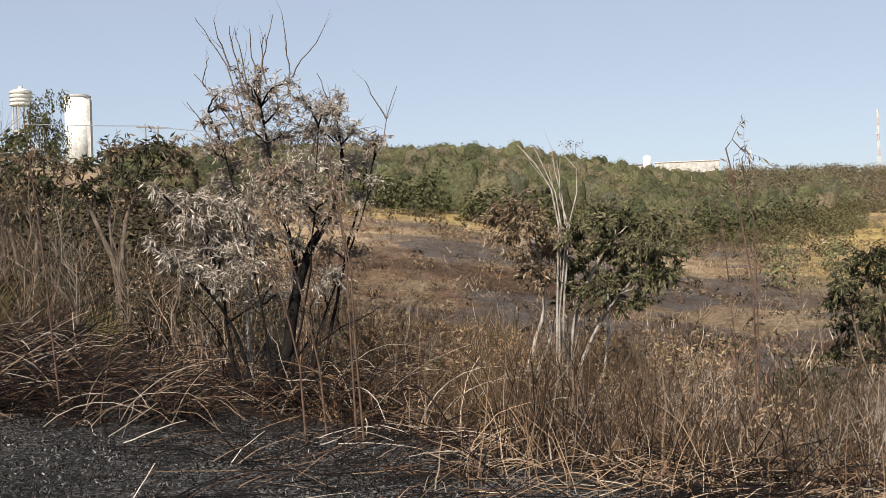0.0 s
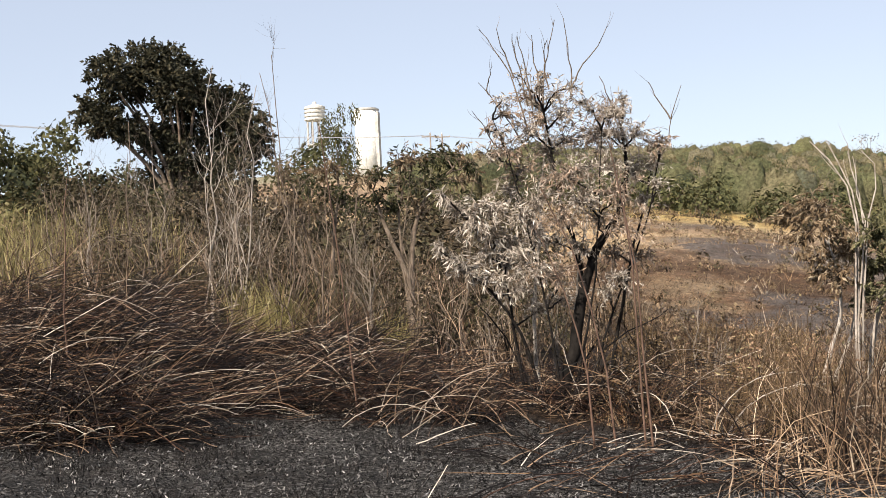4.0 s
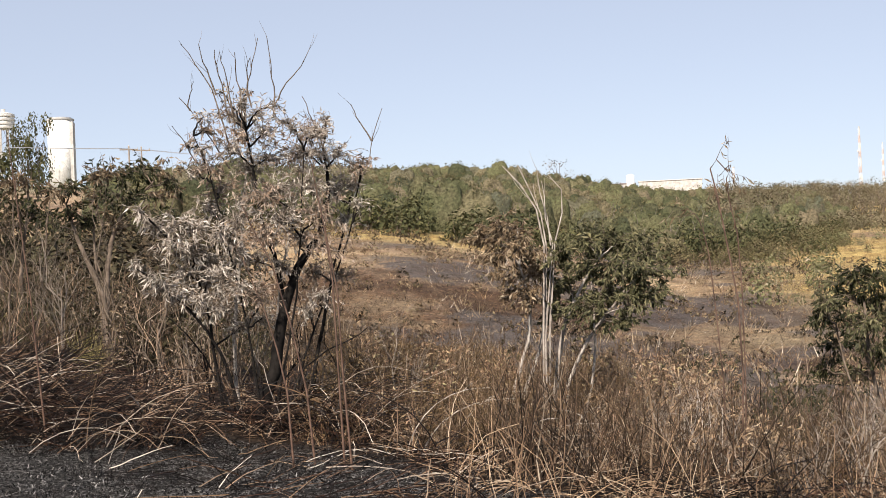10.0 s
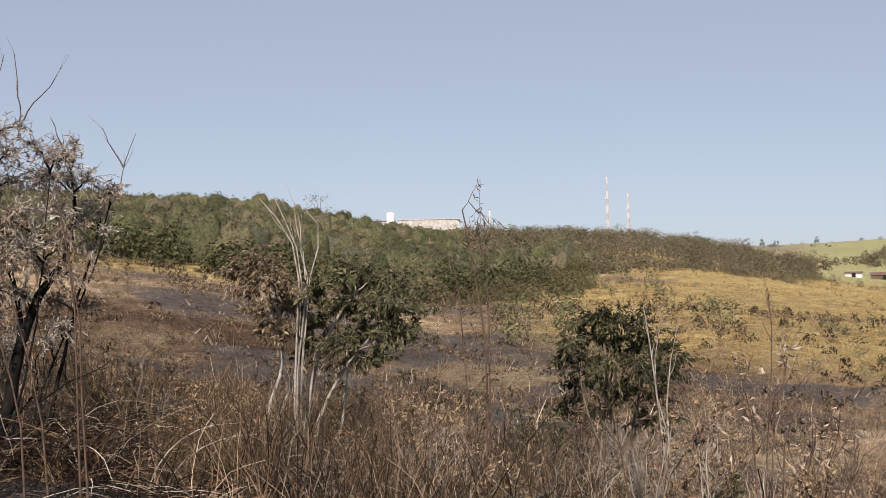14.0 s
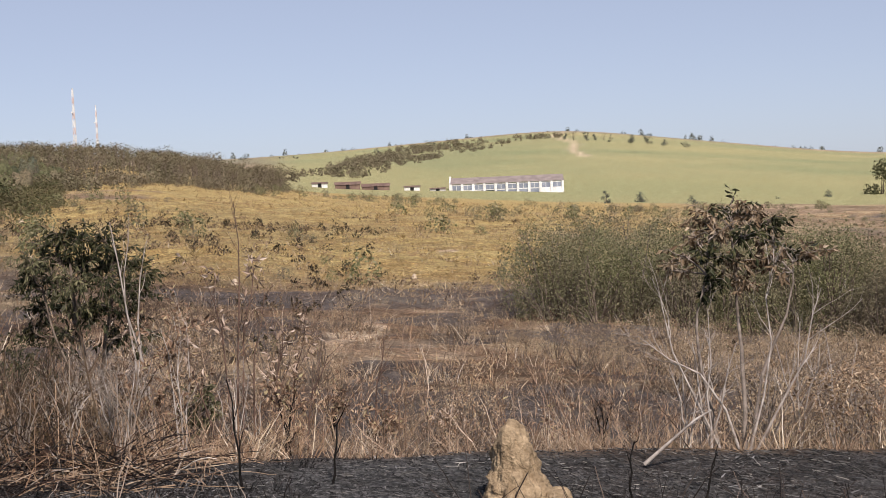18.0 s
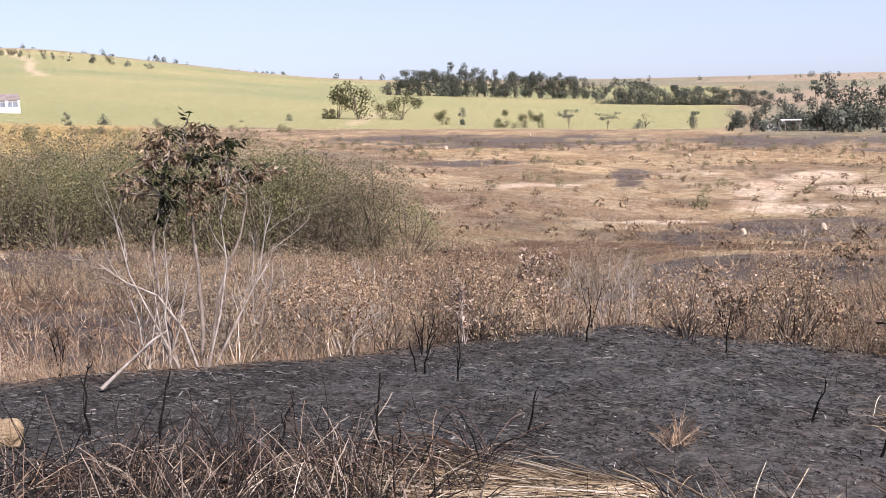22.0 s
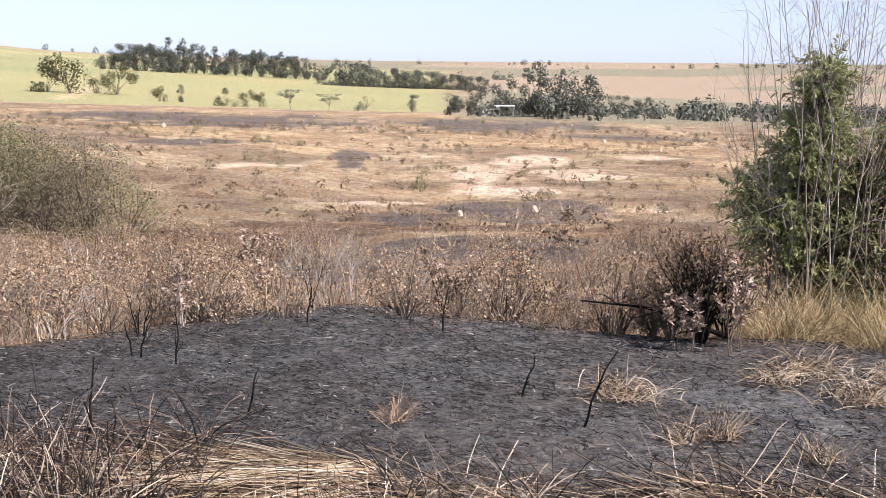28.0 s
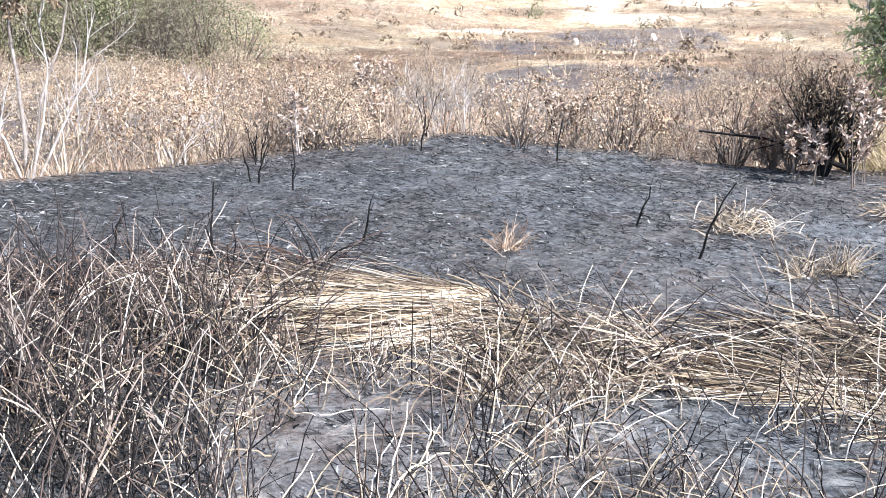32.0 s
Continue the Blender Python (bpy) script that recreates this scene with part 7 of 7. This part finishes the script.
# the broad dark tree over the scrub
oak = thing("broad_tree", "large dark-leaved tree rising above the scrub", "tree", "", spot(-25.0, 40))
rng = np.random.default_rng(395)
OAK = [(aim(a, el, 40 + rng.uniform(-1.0, 1.0)) - oak.location, w) for a, el, w in ((-28.2, 8.6, .5), (-27.4, 8.9, .55), (-26.5, 9.15, .55), (-25.6, 9.1, .5), (-24.9, 8.6, .5), (-27.6, 8.0, .5), (-26.4, 8.2, .6), (-25.2, 7.9, .6), (-24.2, 7.8, .5), (-23.4, 7.2, .5),
    (-22.6, 7.0, .5), (-22.0, 6.2, .45), (-21.7, 5.4, .4), (-22.8, 6.0, .6), (-24.0, 6.4, .6), (-25.2, 6.4, .5), (-22.4, 5.0, .5), (-23.6, 4.8, .6), (-24.8, 5.0, .5), (-28.9, 7.0, .3), (-28.4, 6.5, .35), (-27.2, 6.1, .3), (-26.2, 5.6, .35), (-22.8, 3.8, .6), (-24.4, 3.6, .6), (-26.0, 4.2, .4))]
bough = [stem_path([Vector((0, 0, -0.4)), Vector((q.x * 0.2, q.y * 0.2, q.z * 0.5)), q], 7, 0.04, rng) for q, _ in OAK]
mesh_part("trunk", *tube_arrays(np.array([stem_path([(0, 0, -0.5), (0.1, 0, 1.2), (0, 0.1, 3.0)], 6, 0.03, rng)]), np.linspace(0.3, 0.18, 6)[None], 8), BARK_BROWN, oak)
for q in bough:
    mesh_part("limb", *tube_arrays(q[None], np.linspace(0.12, 0.03, 7)[None], 5), BARK_BROWN, oak)
outer, inner, paths = sprayed(OAK, 396, 120, 12, 0.15, 0.075, (0.2, 0.55))
mesh_part("foliage", *outer, TREE_LEAF, oak, "", False)
mesh_part("inner_leaves", *inner, TREE_LEAF, oak, "", False)
for a, top in ((-36, 6.9), (-34.3, 6.7), (-33.2, 6.2), (-32.2, 6.3), (-31.0, 6.2), (-30.0, 6.6), (-20.3, 5.4), (-19.6, 5.2), (-12.5, 4.6)):
    far_thing("dark", a, 2.0, top, 60, "dull green tree in the scrub line", "trees in the scrub line")
for k, (a, top) in enumerate([(-17.45, 7.1), (-17.75, 6.9), (-17.95, 6.5)]):
    tower_tree = far_thing("dark", a, 4.4, top, 250 + k, "dark narrow tree beside the water tower", "trees beside the water tower", j=k)
    tower_tree.scale = (tower_tree.scale[0] * 0.5, tower_tree.scale[1] * 0.5, tower_tree.scale[2])
far_thing("bare", 6.3, 2.6, 4.45, 190, "flat-topped pale tree on the wooded skyline")
for a, lo, hi, kind in ((42.5, 1.8, 2.36, "bare"), (42.1, 1.9, 2.2, "round"), (43.1, 1.8, 2.2, "round"), (43.9, 1.75, 2.15, "bare"), (43.5, 1.8, 2.1, "round"), (44.2, 1.75, 2.05, "tall"), (45.2, 1.6, 2.1, "round"), (45.9, 1.5, 2.0, "round"), (46.6, 1.4, 1.8, "round"), (47.6, 1.2, 1.6, "round"), (35.87, 1.8, 2.18, "flat"), (33.4, 1.6, 1.95, "round"), (27.5, 1.2, 2.0, "round"), (28.9, 1.3, 1.65, "round"), (29.5, 1.3, 1.65, "round"), (27.0, 1.2, 1.8, "round")):
    far_thing(kind, a, lo, hi, 1100, "tree standing on the green hill's crest", "trees on the hilltop")
for a in np.arange(58.3, 68.2, 0.19):
    far_thing("tall" if tree_turn.random() < 0.6 else "round", a + tree_turn.uniform(-0.22, 0.22), -0.35, float(np.interp(a, [58, 60, 63, 66, 68.5], [0.6, 1.05, 1.15, 0.65, 0.25])) * tree_turn.uniform(0.6, 1.2), 720, "dark slender tree in a shelter belt", "shelter belt")
for a in np.arange(68.4, 75.8, 0.3):
    far_thing("round", a + tree_turn.uniform(-0.1, 0.1), -1.3, float(np.interp(a, [68, 69.5, 70.5, 72, 76], [-0.1, 0.4, -0.1, 0.05, -0.4])) * 1.0, 640, "dark round tree in a field hedge", "field hedge")
for a, lo, hi, kind, d in ((59.0, -1.4, 0.05, "dark", 420), (58.1, -1.4, -0.35, "dark", 430), (60.9, -1.8, -0.85, "dark", 380), (61.9, -1.8, -0.8, "tall", 380), (57.0, -1.3, 0.6, "dark", 420), (56.0, -1.4, 0.4, "dark", 425), (53.8, -1.5, -0.75, "round", 400), (51.7, -1.6, -1.0, "round", 380),
                          (63.9, -1.9, -0.95, "dark", 350), (64.7, -1.9, -1.0, "dark", 350), (65.4, -1.9, -1.1, "dark", 350), (66.8, -1.9, -0.9, "flat", 340), (68.6, -1.9, -1.1, "flat", 330), (70.3, -2.0, -1.15, "bare", 330), (69.9, -2.0, -1.4, "round", 320), (72.4, -2.0, -1.2, "round", 320),
                          (45.6, -1.3, -0.5, "round", 330), (43.9, -1.3, -0.4, "tall", 300), (47.9, -1.4, -0.8, "round", 320)):
    far_thing(kind, a, lo, hi, d, "single tree at the edge of the green field", "field trees")
for a, hi, kind in ((76.3, -0.7, "round"), (76.9, -0.5, "round"), (77.9, 0.1, "tall"), (78.4, 0.4, "tall"), (78.9, 0.45, "round"), (79.6, 0.2, "round"), (80.4, -0.2, "round"), (81.1, -0.6, "round"), (82.0, -1.1, "round"), (75.2, -0.7, "round"), (74.2, -1.0, "round"), (83.2, -1.2, "round"), (91.5, -0.2, "tall"), (94.8, 0.3, "tall"), (96.5, 0.1, "round")):
    far_thing(kind, a, -2.2, hi, 185, "tall dark tree of the grove by the shed", "grove by the shed")


# ---- buildings and masts ----
def facing(az, d, up=0.0, turn=0.0):
    """An Empty's pose at a bearing and range: x to the right, y away."""
    p = spot(az, d, up)
    return Matrix.Translation(p) @ pose(0, 0, 0, 0, 0, -az + turn)


def building(name, label, m, group=""):
    e = tagged(new(name), label, "building", group)
    e.matrix_world = m
    return e


hall = building("factory_hall", "long white factory hall with pillars and a brown tiled roof", Matrix.Translation(aim(39.33, -0.62, 400)) @ pose(0, 0, 0, 0, 0, -39.33))
W = 36.5
part("wall", block(-W / 2, W / 2, 0.5, 12, -1.5, 4.6), WHITEWASH, hall)
bm = bmesh.new()
vs = [bm.verts.new(q) for q in ((-W / 2 - .1, 0.1, 4.55), (W / 2 + .4, 0.1, 4.55), (W / 2 + .4, 12.4, 4.55), (-W / 2 - .1, 12.4, 4.55), (-W / 2 - .1, 6.2, 6.6), (W / 2 + .4, 6.2, 6.6))]
for q in ((0, 1, 5, 4), (2, 3, 4, 5), (1, 2, 5), (3, 0, 4), (3, 2, 1, 0)):
    bm.faces.new([vs[k] for k in q])
part("roof", bm, HALL_ROOF, hall)
bm = bmesh.new()
ends = [[bm.verts.new((x, y, zz)) for y, zz in ((-0.1, -1.0), (12.6, -1.0), (12.6, 5.0), (6.2, 7.2), (-0.1, 5.0))] for x in (-W / 2 - 0.6, -W / 2 - 0.15)]
for q in ends:
    bm.faces.new(q)
for k in range(5):
    bm.faces.new([ends[0][k], ends[1][k], ends[1][(k + 1) % 5], ends[0][(k + 1) % 5]])
part("gable", bm, WHITEWASH, hall, "white gable wall above the roof")
for k in range(11):
    x = -W / 2 + k * W / 10
    part("pillar", block(x - 0.35, x + 0.35, 0.1, 0.5, -1.0, 4.5), WHITEWASH, hall)
for k in range(10):
    x = -W / 2 + (k + 0.5) * W / 10
    win = part("window", block(x - 1.35, x + 1.35, 0.42, 0.5, 2.5, 4.0), WINDOW_GREY, hall)
    part("window_frame", block(x - 0.06, x + 0.06, 0.36, 0.415, 2.5, 4.0), WHITEWASH, win)
    if k in (2, 3):
        # solid dark panel in place of a shaded opening
        part("doorway", block(x - 1.45, x + 1.45, 0.40, 0.5, -0.5, 2.2), DARK_OPENING, hall)
    elif 3 < k < 8:
        part("panel", block(x - 1.4, x + 1.4, 0.44, 0.5, -0.5, 2.2), WINDOW_GREY, hall)
part("annex", block(-W / 2 + 0.6, -W / 2 + 7.4, -2.5, 0.05, -1.0, 2.2), WHITEWASH, hall)
part("annex", block(W / 2 - 6.8, W / 2 + 0.2, -1.5, 0.05, -1.0, 1.4), WHITEWASH, hall)
for a, w, h, mat, roof_h, text in ((30.6, 5, 1.5, WHITEWASH, 0.6, "low white shed among trees"), (31.9, 8, 1.6, ROOF_TILE, 1.0, "old brick shed with a brown tiled roof"), (33.2, 9, 1.5, ROOF_TILE, 1.0, "old brick shed with a brown tiled roof"), (34.9, 5, 1.8, WHITEWASH, 0.5, "small white flat-roofed outbuilding"), (36.1, 5, 1.6, CONCRETE, 0.4, "low grey concrete outbuilding")):
    e = building("outbuilding", text, Matrix.Translation(aim(a, float(np.interp(a, [30, 37], [0.15, -0.45])), 395)) @ pose(0, 0, 0, 0, 0, -a), "outbuildings")
    part("wall", block(-w / 2, w / 2, 0, 5, -2, h), mat, e)
    bm = bmesh.new()
    vs = [bm.verts.new(q) for q in ((-w / 2 - .3, -.3, h), (w / 2 + .3, -.3, h), (w / 2 + .3, 5.3, h), (-w / 2 - .3, 5.3, h), (-w / 2 - .3, 2.5, h + roof_h), (w / 2 + .3, 2.5, h + roof_h))]
    for q in ((0, 1, 5, 4), (2, 3, 4, 5), (1, 2, 5), (3, 0, 4), (3, 2, 1, 0)):
        bm.faces.new([vs[k] for k in q])
    part("roof", bm, ROOF_TILE, e)
    part("door", block(-0.6, 0.6, -0.08, -0.004, -0.3, 1.7), DARK_OPENING, e)

# the works on the ridge
works = building("warehouse", "long pale warehouse on the ridge", Matrix.Translation(aim(11.4, 2.72, 600)) @ pose(0, 0, 0, 0, 0, -11.4))
part("wall", block(-15, 15, 0, 12, -8, 3.6), CONCRETE, works)
part("roof", block(-15.4, 15.4, -0.4, 12.4, 3.6, 4.1, 0.2), CONCRETE, works)
for k in range(6):
    part("panel", block(-14.2 + k * 4.8, -10.0 + k * 4.8, -0.12, -0.004, 0.5, 3.0), CONCRETE, works)
works = building("warehouse", "grey industrial sheds on the ridge", Matrix.Translation(aim(9.2, 2.66, 610)) @ pose(0, 0, 0, 0, 0, -9.2))
part("wall", block(-6.5, 6.5, 0, 12, -8, 3.6), CONCRETE, works)
part("roof", block(-6.8, 6.8, -0.3, 12.3, 3.6, 4.1, 0.1), ROOF_TILE, works)
for k in range(5):
    part("window", block(-5.9 + k * 2.5, -4.5 + k * 2.5, -0.1, -0.004, 1.2, 2.8), WINDOW_GREY, works)
tank = building("storage_tank", "white cylindrical tank among the works", Matrix.Translation(aim(9.59, 2.9, 595)) @ pose(0, 0, 0, 0, 0, 0))
part("shell", drum(1.9, 1.9, -8, 5.3), WHITEWASH, tank, shade=True)
part("cap", drum(1.9, 0.4, 5.3, 5.8), CONCRETE, tank)
stack = building("chimney", "slim grey chimney of the works", Matrix.Translation(aim(14.25, 2.9, 590)))
part("shaft", drum(0.7, 0.5, -8, 6.3, 12), STEEL, stack, shade=True)
part("rim", drum(0.65, 0.65, 6.3, 6.7, 12), CONCRETE, stack)


def lattice_mast(az, el0, el1, d, width, label):
    e = building("telecom_mast", label, Matrix.Translation(aim(az, el0, d)))
    e["category"] = "mast"
    h = d * (math.tan(radians(el1)) - math.tan(radians(el0)))
    n = 7
    for k in range(-2, n):
        z0, z1 = h * k / n, h * (k + 1) / n
        paths, rad = [], []
        w0, w1 = width * (1 - 0.55 * max(k, 0) / n), width * (1 - 0.55 * (max(k, 0) + 1) / n)
        c0 = [(math.cos(a) * w0, math.sin(a) * w0, z0) for a in (0.3, 2.4, 4.5)]
        c1 = [(math.cos(a) * w1, math.sin(a) * w1, z1) for a in (0.3, 2.4, 4.5)]
        for q in range(3):
            paths += [[c0[q], c1[q]], [c0[q], c1[(q + 1) % 3]], [c0[(q + 1) % 3], c1[q]]]
        v, f = tube_arrays(np.array(paths), np.full((9, 2), 0.16), 4)
        mesh_part("mast_section", v, f, PAINT_RED if k % 2 else WHITEWASH, e, shade=False)
    part("antenna", drum(0.5, 0.5, h * 0.97, h * 1.02, 10), STEEL, e)
    part("dish", drum(0.7, 0.7, h * 0.55, h * 0.58, 10, x=-1.2), WHITEWASH, e)
    return e


lattice_mast(19.74, 2.6, 4.97, 900, 1.3, "tall red and white lattice telecom mast")
lattice_mast(20.70, 2.5, 4.22, 950, 0.9, "slim lattice telecom mast")

tower = building("water_tower", "white ribbed water tower on concrete legs", Matrix.Translation(aim(-18.83, 3.4, 300)))
tower["category"] = "water tower"
z = lambda el: 300 * (math.tan(radians(el)) - math.tan(radians(3.4)))
part("tank", drum(2.35, 2.45, z(6.35), z(7.0), 32), WHITEWASH, tower, shade=False)
for k in range(4):
    part("hoop", drum(2.62, 2.62, z(6.37 + 0.17 * k), z(6.43 + 0.17 * k), 32), CONCRETE, tower)
part("lid", drum(2.5, 0.8, z(7.0), z(7.1), 32), WHITEWASH, tower)
part("vent", drum(0.5, 0.5, z(7.09), z(7.22), 12), CONCRETE, tower)
for k in range(8):
    a = k * math.pi / 4
    part("leg", drum(0.2, 0.2, -1, z(6.36), 8, x=2.05 * math.cos(a), y=2.05 * math.sin(a)), CONCRETE, tower)
part("ring_beam", drum(2.2, 2.2, z(5.2), z(5.27), 24), CONCRETE, tower)
silo = building("silo", "white concrete silo with a ladder shaft", Matrix.Translation(aim(-16.43, 3.4, 300)))
silo["category"] = "silo"
part("shell", drum(3.0, 3.0, -1, z(6.72), 32), WHITEWASH, silo, shade=True)
part("shaft", block(2.2, 3.3, -1.6, 0.2, -1, z(6.6)), CONCRETE, silo)
part("rim", drum(3.12, 3.12, z(6.72), z(6.78), 32), CONCRETE, silo)
part("railing", drum(2.6, 2.6, z(6.78), z(6.84), 16), STEEL, silo)

# power line
poles = []
for a, top, d in ((-41, 7.6, 90), (-37.5, 7.0, 100), (-13.5, 5.55, 170), (-12.95, 5.5, 175), (-4.0, 5.0, 230)):
    e = building("utility_pole", "weathered utility pole with crossarm", facing(a, d), "power line")
    e["category"] = "pole"
    h = EYE + d * math.tan(radians(top)) - e.matrix_world.translation.z
    part("post", drum(0.14, 0.1, -0.5, h, 8), POLE_WOOD, e, shade=True)
    part("crossarm", block(-1.2, 1.2, -0.06, 0.06, h - 0.55, h - 0.4), POLE_WOOD, e)
    for x in (-1.1, 0, 1.1):
        part("insulator", drum(0.06, 0.04, h - 0.4 if x else h, h - 0.2 if x else h + 0.2, 8, x=x), CONCRETE, e)
    poles.append(e.matrix_world @ Vector((0, 0, h - 0.3)))
for q0, q1 in zip(poles, poles[1:]):
    for off in (-1.1, 0.0, 1.1):
        pts = [q0.lerp(q1, t) + Vector((off * 0.7, off * 0.7, -3.2 * t * (1 - t))) for t in np.linspace(0, 1, 16)]
        o = Vector(pts[0])
        cable = new("cable", quick_mesh("cable", *tube_arrays(np.array([[list(p - o) for p in pts]]), np.full((1, 16), 0.018), 4)))
        cable.location = o
        cable.data.materials.append(STEEL)
        tagged(cable, "dark power cable hanging between poles", "cable", "power cables")

# the shed beyond the scarp
hut = building("shed", "small open shed with a pale sheet roof", facing(76.4, on_land(76.4, -2.15) * 0.97, 0))
part("roof", block(0.2, 2.6, -0.6, 1.4, 1.55, 1.65), WHITEWASH, hut)
for x in (0.4, 2.4):
    for y in (-0.4, 1.2):
        part("post", block(x - 0.06, x + 0.06, y - 0.06, y + 0.06, -0.4, 1.55), POLE_WOOD, hut)
part("wall", block(-2.2, -0.4, 0.2, 1.4, -0.4, 1.0), CONCRETE, hut)
part("water_box", drum(0.35, 0.4, 1.0, 1.7, 14), WHITEWASH, hut, shade=True)

# ---- termite mounds ----
def mound(az, d, h, w, label, mat, seed, detail=3, group="", lean=0.0):
    bm = bmesh.new()
    bmesh.ops.create_icosphere(bm, subdivisions=detail, radius=1)
    noise_at = lambda p, s: noise.noise(Vector(p) * s + Vector((seed * 3.1, 0, 0)))
    for v in bm.verts:
        t = (v.co.z + 1) / 2
        r = (1 - t) ** 0.8 * 0.85 + 0.2 if detail > 3 else max(0, 1 - t * t) ** 0.5
        k = 1 + 0.3 * noise_at(v.co, 1.7) + 0.18 * noise_at(v.co, 5) + 0.12 * noise_at(v.co, 11) + 0.06 * noise_at(v.co, 23)
        flat = math.hypot(v.co.x, v.co.y) + 1e-6
        v.co = Vector((v.co.x / flat * r * w / 2 * k * min(1, flat * 1.6) + lean * t * h, v.co.y / flat * r * w / 2 * k * min(1, flat * 1.6), (t * 1.08 - 0.1) * h * (0.94 + 0.1 * k)))
    e = thing("termite_mound", label, "termite mound", group)
    e.matrix_world = facing(az, d)
    part("cone", bm, mat, e, shade=True)
    return e


big = mound(39.75, 7.0, 0.50, 0.43, "crumbling tan-brown termite mound on black ground", EARTH, 1, 5, lean=-0.06)
bm = bmesh.new()
bmesh.ops.create_icosphere(bm, subdivisions=4, radius=0.085, matrix=Matrix.Translation((0.23, -0.08, 0.05)))
for v in bm.verts:
    v.co += v.co.normalized() * 0.03 * noise.noise(v.co * 18)
part("side_lobe", bm, EARTH, big, shade=True)
for k, (a, el, h) in enumerate([(74.82, -6.85, 0.5), (78.32, -6.6, 0.55), (81.41, -3.35, 0.8), (75.2, -3.25, 0.55), (61.08, -2.75, 0.8), (79.9, -2.6, 0.5), (82.7, -2.9, 0.5), (85.6, -3.0, 0.6), (84.0, -3.7, 0.6), (72.3, -3.3, 0.6), (70.8, -2.8, 0.6), (67.9, -2.3, 0.6), (65.0, -2.2, 0.7), (77.0, -3.3, 0.5), (26.6, -4.2, 0.45), (17.3, -0.9, 0.6), (34.9, -4.3, 0.4)]):
    mound(a, min(on_land(a, el), 190), h * 0.46, h * 0.5, "pale weathered termite mound in burnt grass", PALE_EARTH, 10 + k, 3, "termite mounds on the slope")

# ---- tufts, sticks and stones on the bank ----
for k, (a, el, w, n, mat) in enumerate([(83.2, -15.0, 0.28, 260, PALE_STRAW), (87.9, -16.6, 0.13, 120, PALE_STRAW), (86.3, -16.9, 0.15, 90, PALE_STRAW), (93.9, -14.4, 0.3, 300, PALE_STRAW), (90.0, -13.9, 0.25, 200, PALE_STRAW), (72.6, -16.4, 0.12, 70, LIP_GRASS), (91.5, -13.3, 0.3, 260, PALE_STRAW), (95.5, -13.6, 0.3, 300, PALE_STRAW), (92.6, -17.2, 0.12, 90, PALE_STRAW)]):
    r = np.random.default_rng(400 + k)
    d = on_land(a, el)
    e = thing("straw_tuft", "small tuft of pale straw on the ash", "grass tuft", "tufts on the ash", spot(a, d))
    c = r.normal(size=(n, 2)) * w * 0.4
    base = np.array(e.location)[None] + np.concatenate([c, np.zeros((n, 1))], 1)
    v, f = straws(base, r, 0.08, 0.2 + w * 0.4, 0.005, 0, 3.0, 0.5, 1.3 if w > 0.2 else 0.5, 5)
    tagged(mesh_part("straw_mass", v - np.array(e.location), f, mat, e, shade=False), kind="stuff")
for k, (a, d, h, lean) in enumerate([(60.4, 8.9, 0.35, 0.3), (60.2, 8.95, 0.28, -0.2), (62.1, 8.6, 0.4, 0.05), (68.0, 10.4, 0.35, 0.2), (74.5, 10.2, 0.4, 0.1), (45.0, 7.2, 0.45, 0.0), (48.2, 6.6, 0.5, 0.15), (58.3, 5.9, 0.6, 0.08), (31, 7.6, 0.5, 0.2), (27, 7.4, 0.7, -0.1), (81.5, 6.8, 0.5, 0.35), (53.5, 6.2, 0.4, 0.3), (65.5, 6.9, 0.3, 0.2), (78.5, 7.6, 0.3, 0.3)]):
    plant("charred_stem", "charred black stem standing in the ash", "weed", [(upright(a, d, h, lean, a + 90, 6, 0.02, 500 + k), 0.009, 0.004)], [dict(n=3, length=h * 0.35, spread=0.5, up=0.1, wiggle=0.12, thin=0.6, first=0.3)], BARK_BLACK, [], "charred stems", 510 + k, 5)
plant("fallen_stick", "pale broken stick leaning from the ash", "stick", [(screen([(45.6, -13.0), (46.8, -12.0), (48.0, -11.0), (48.7, -10.6)], 8.3), 0.012, 0.007)], [dict(n=1, length=0.2, spread=0.5, thin=0.5)], BARK_PALE, [], seed=520)
plant("fallen_branch", "long charred branch lying over the lip", "stick", [(screen([(87.6, -11.9), (85.8, -11.3), (84.0, -10.8), (81.0, -10.6)], 10.4), 0.02, 0.008)], [dict(n=4, length=0.4, spread=0.6, thin=0.5, first=0.1)], BARK_BLACK, [], seed=521)
sr = np.random.default_rng(530)
for k in range(26):
    a, d = sr.uniform(-15, 100), sr.uniform(4.2, 9.5)
    bm = bmesh.new()
    bmesh.ops.create_icosphere(bm, subdivisions=2, radius=float(sr.uniform(0.008, 0.02)))
    for v in bm.verts:
        v.co = Vector((v.co.x * 1.4, v.co.y, v.co.z * 0.6)) * (1 + 0.3 * noise.noise(v.co * 60 + Vector((k, 0, 0))))
    me = bpy.data.meshes.new("stone")
    bm.to_mesh(me)
    bm.free()
    me.materials.append(CLOD)
    ob = new("stone", me)
    ob.location = spot(a, d, 0.004)
    tagged(ob, "small sooty clod of earth on the ash", "stone", "clods on the ash")
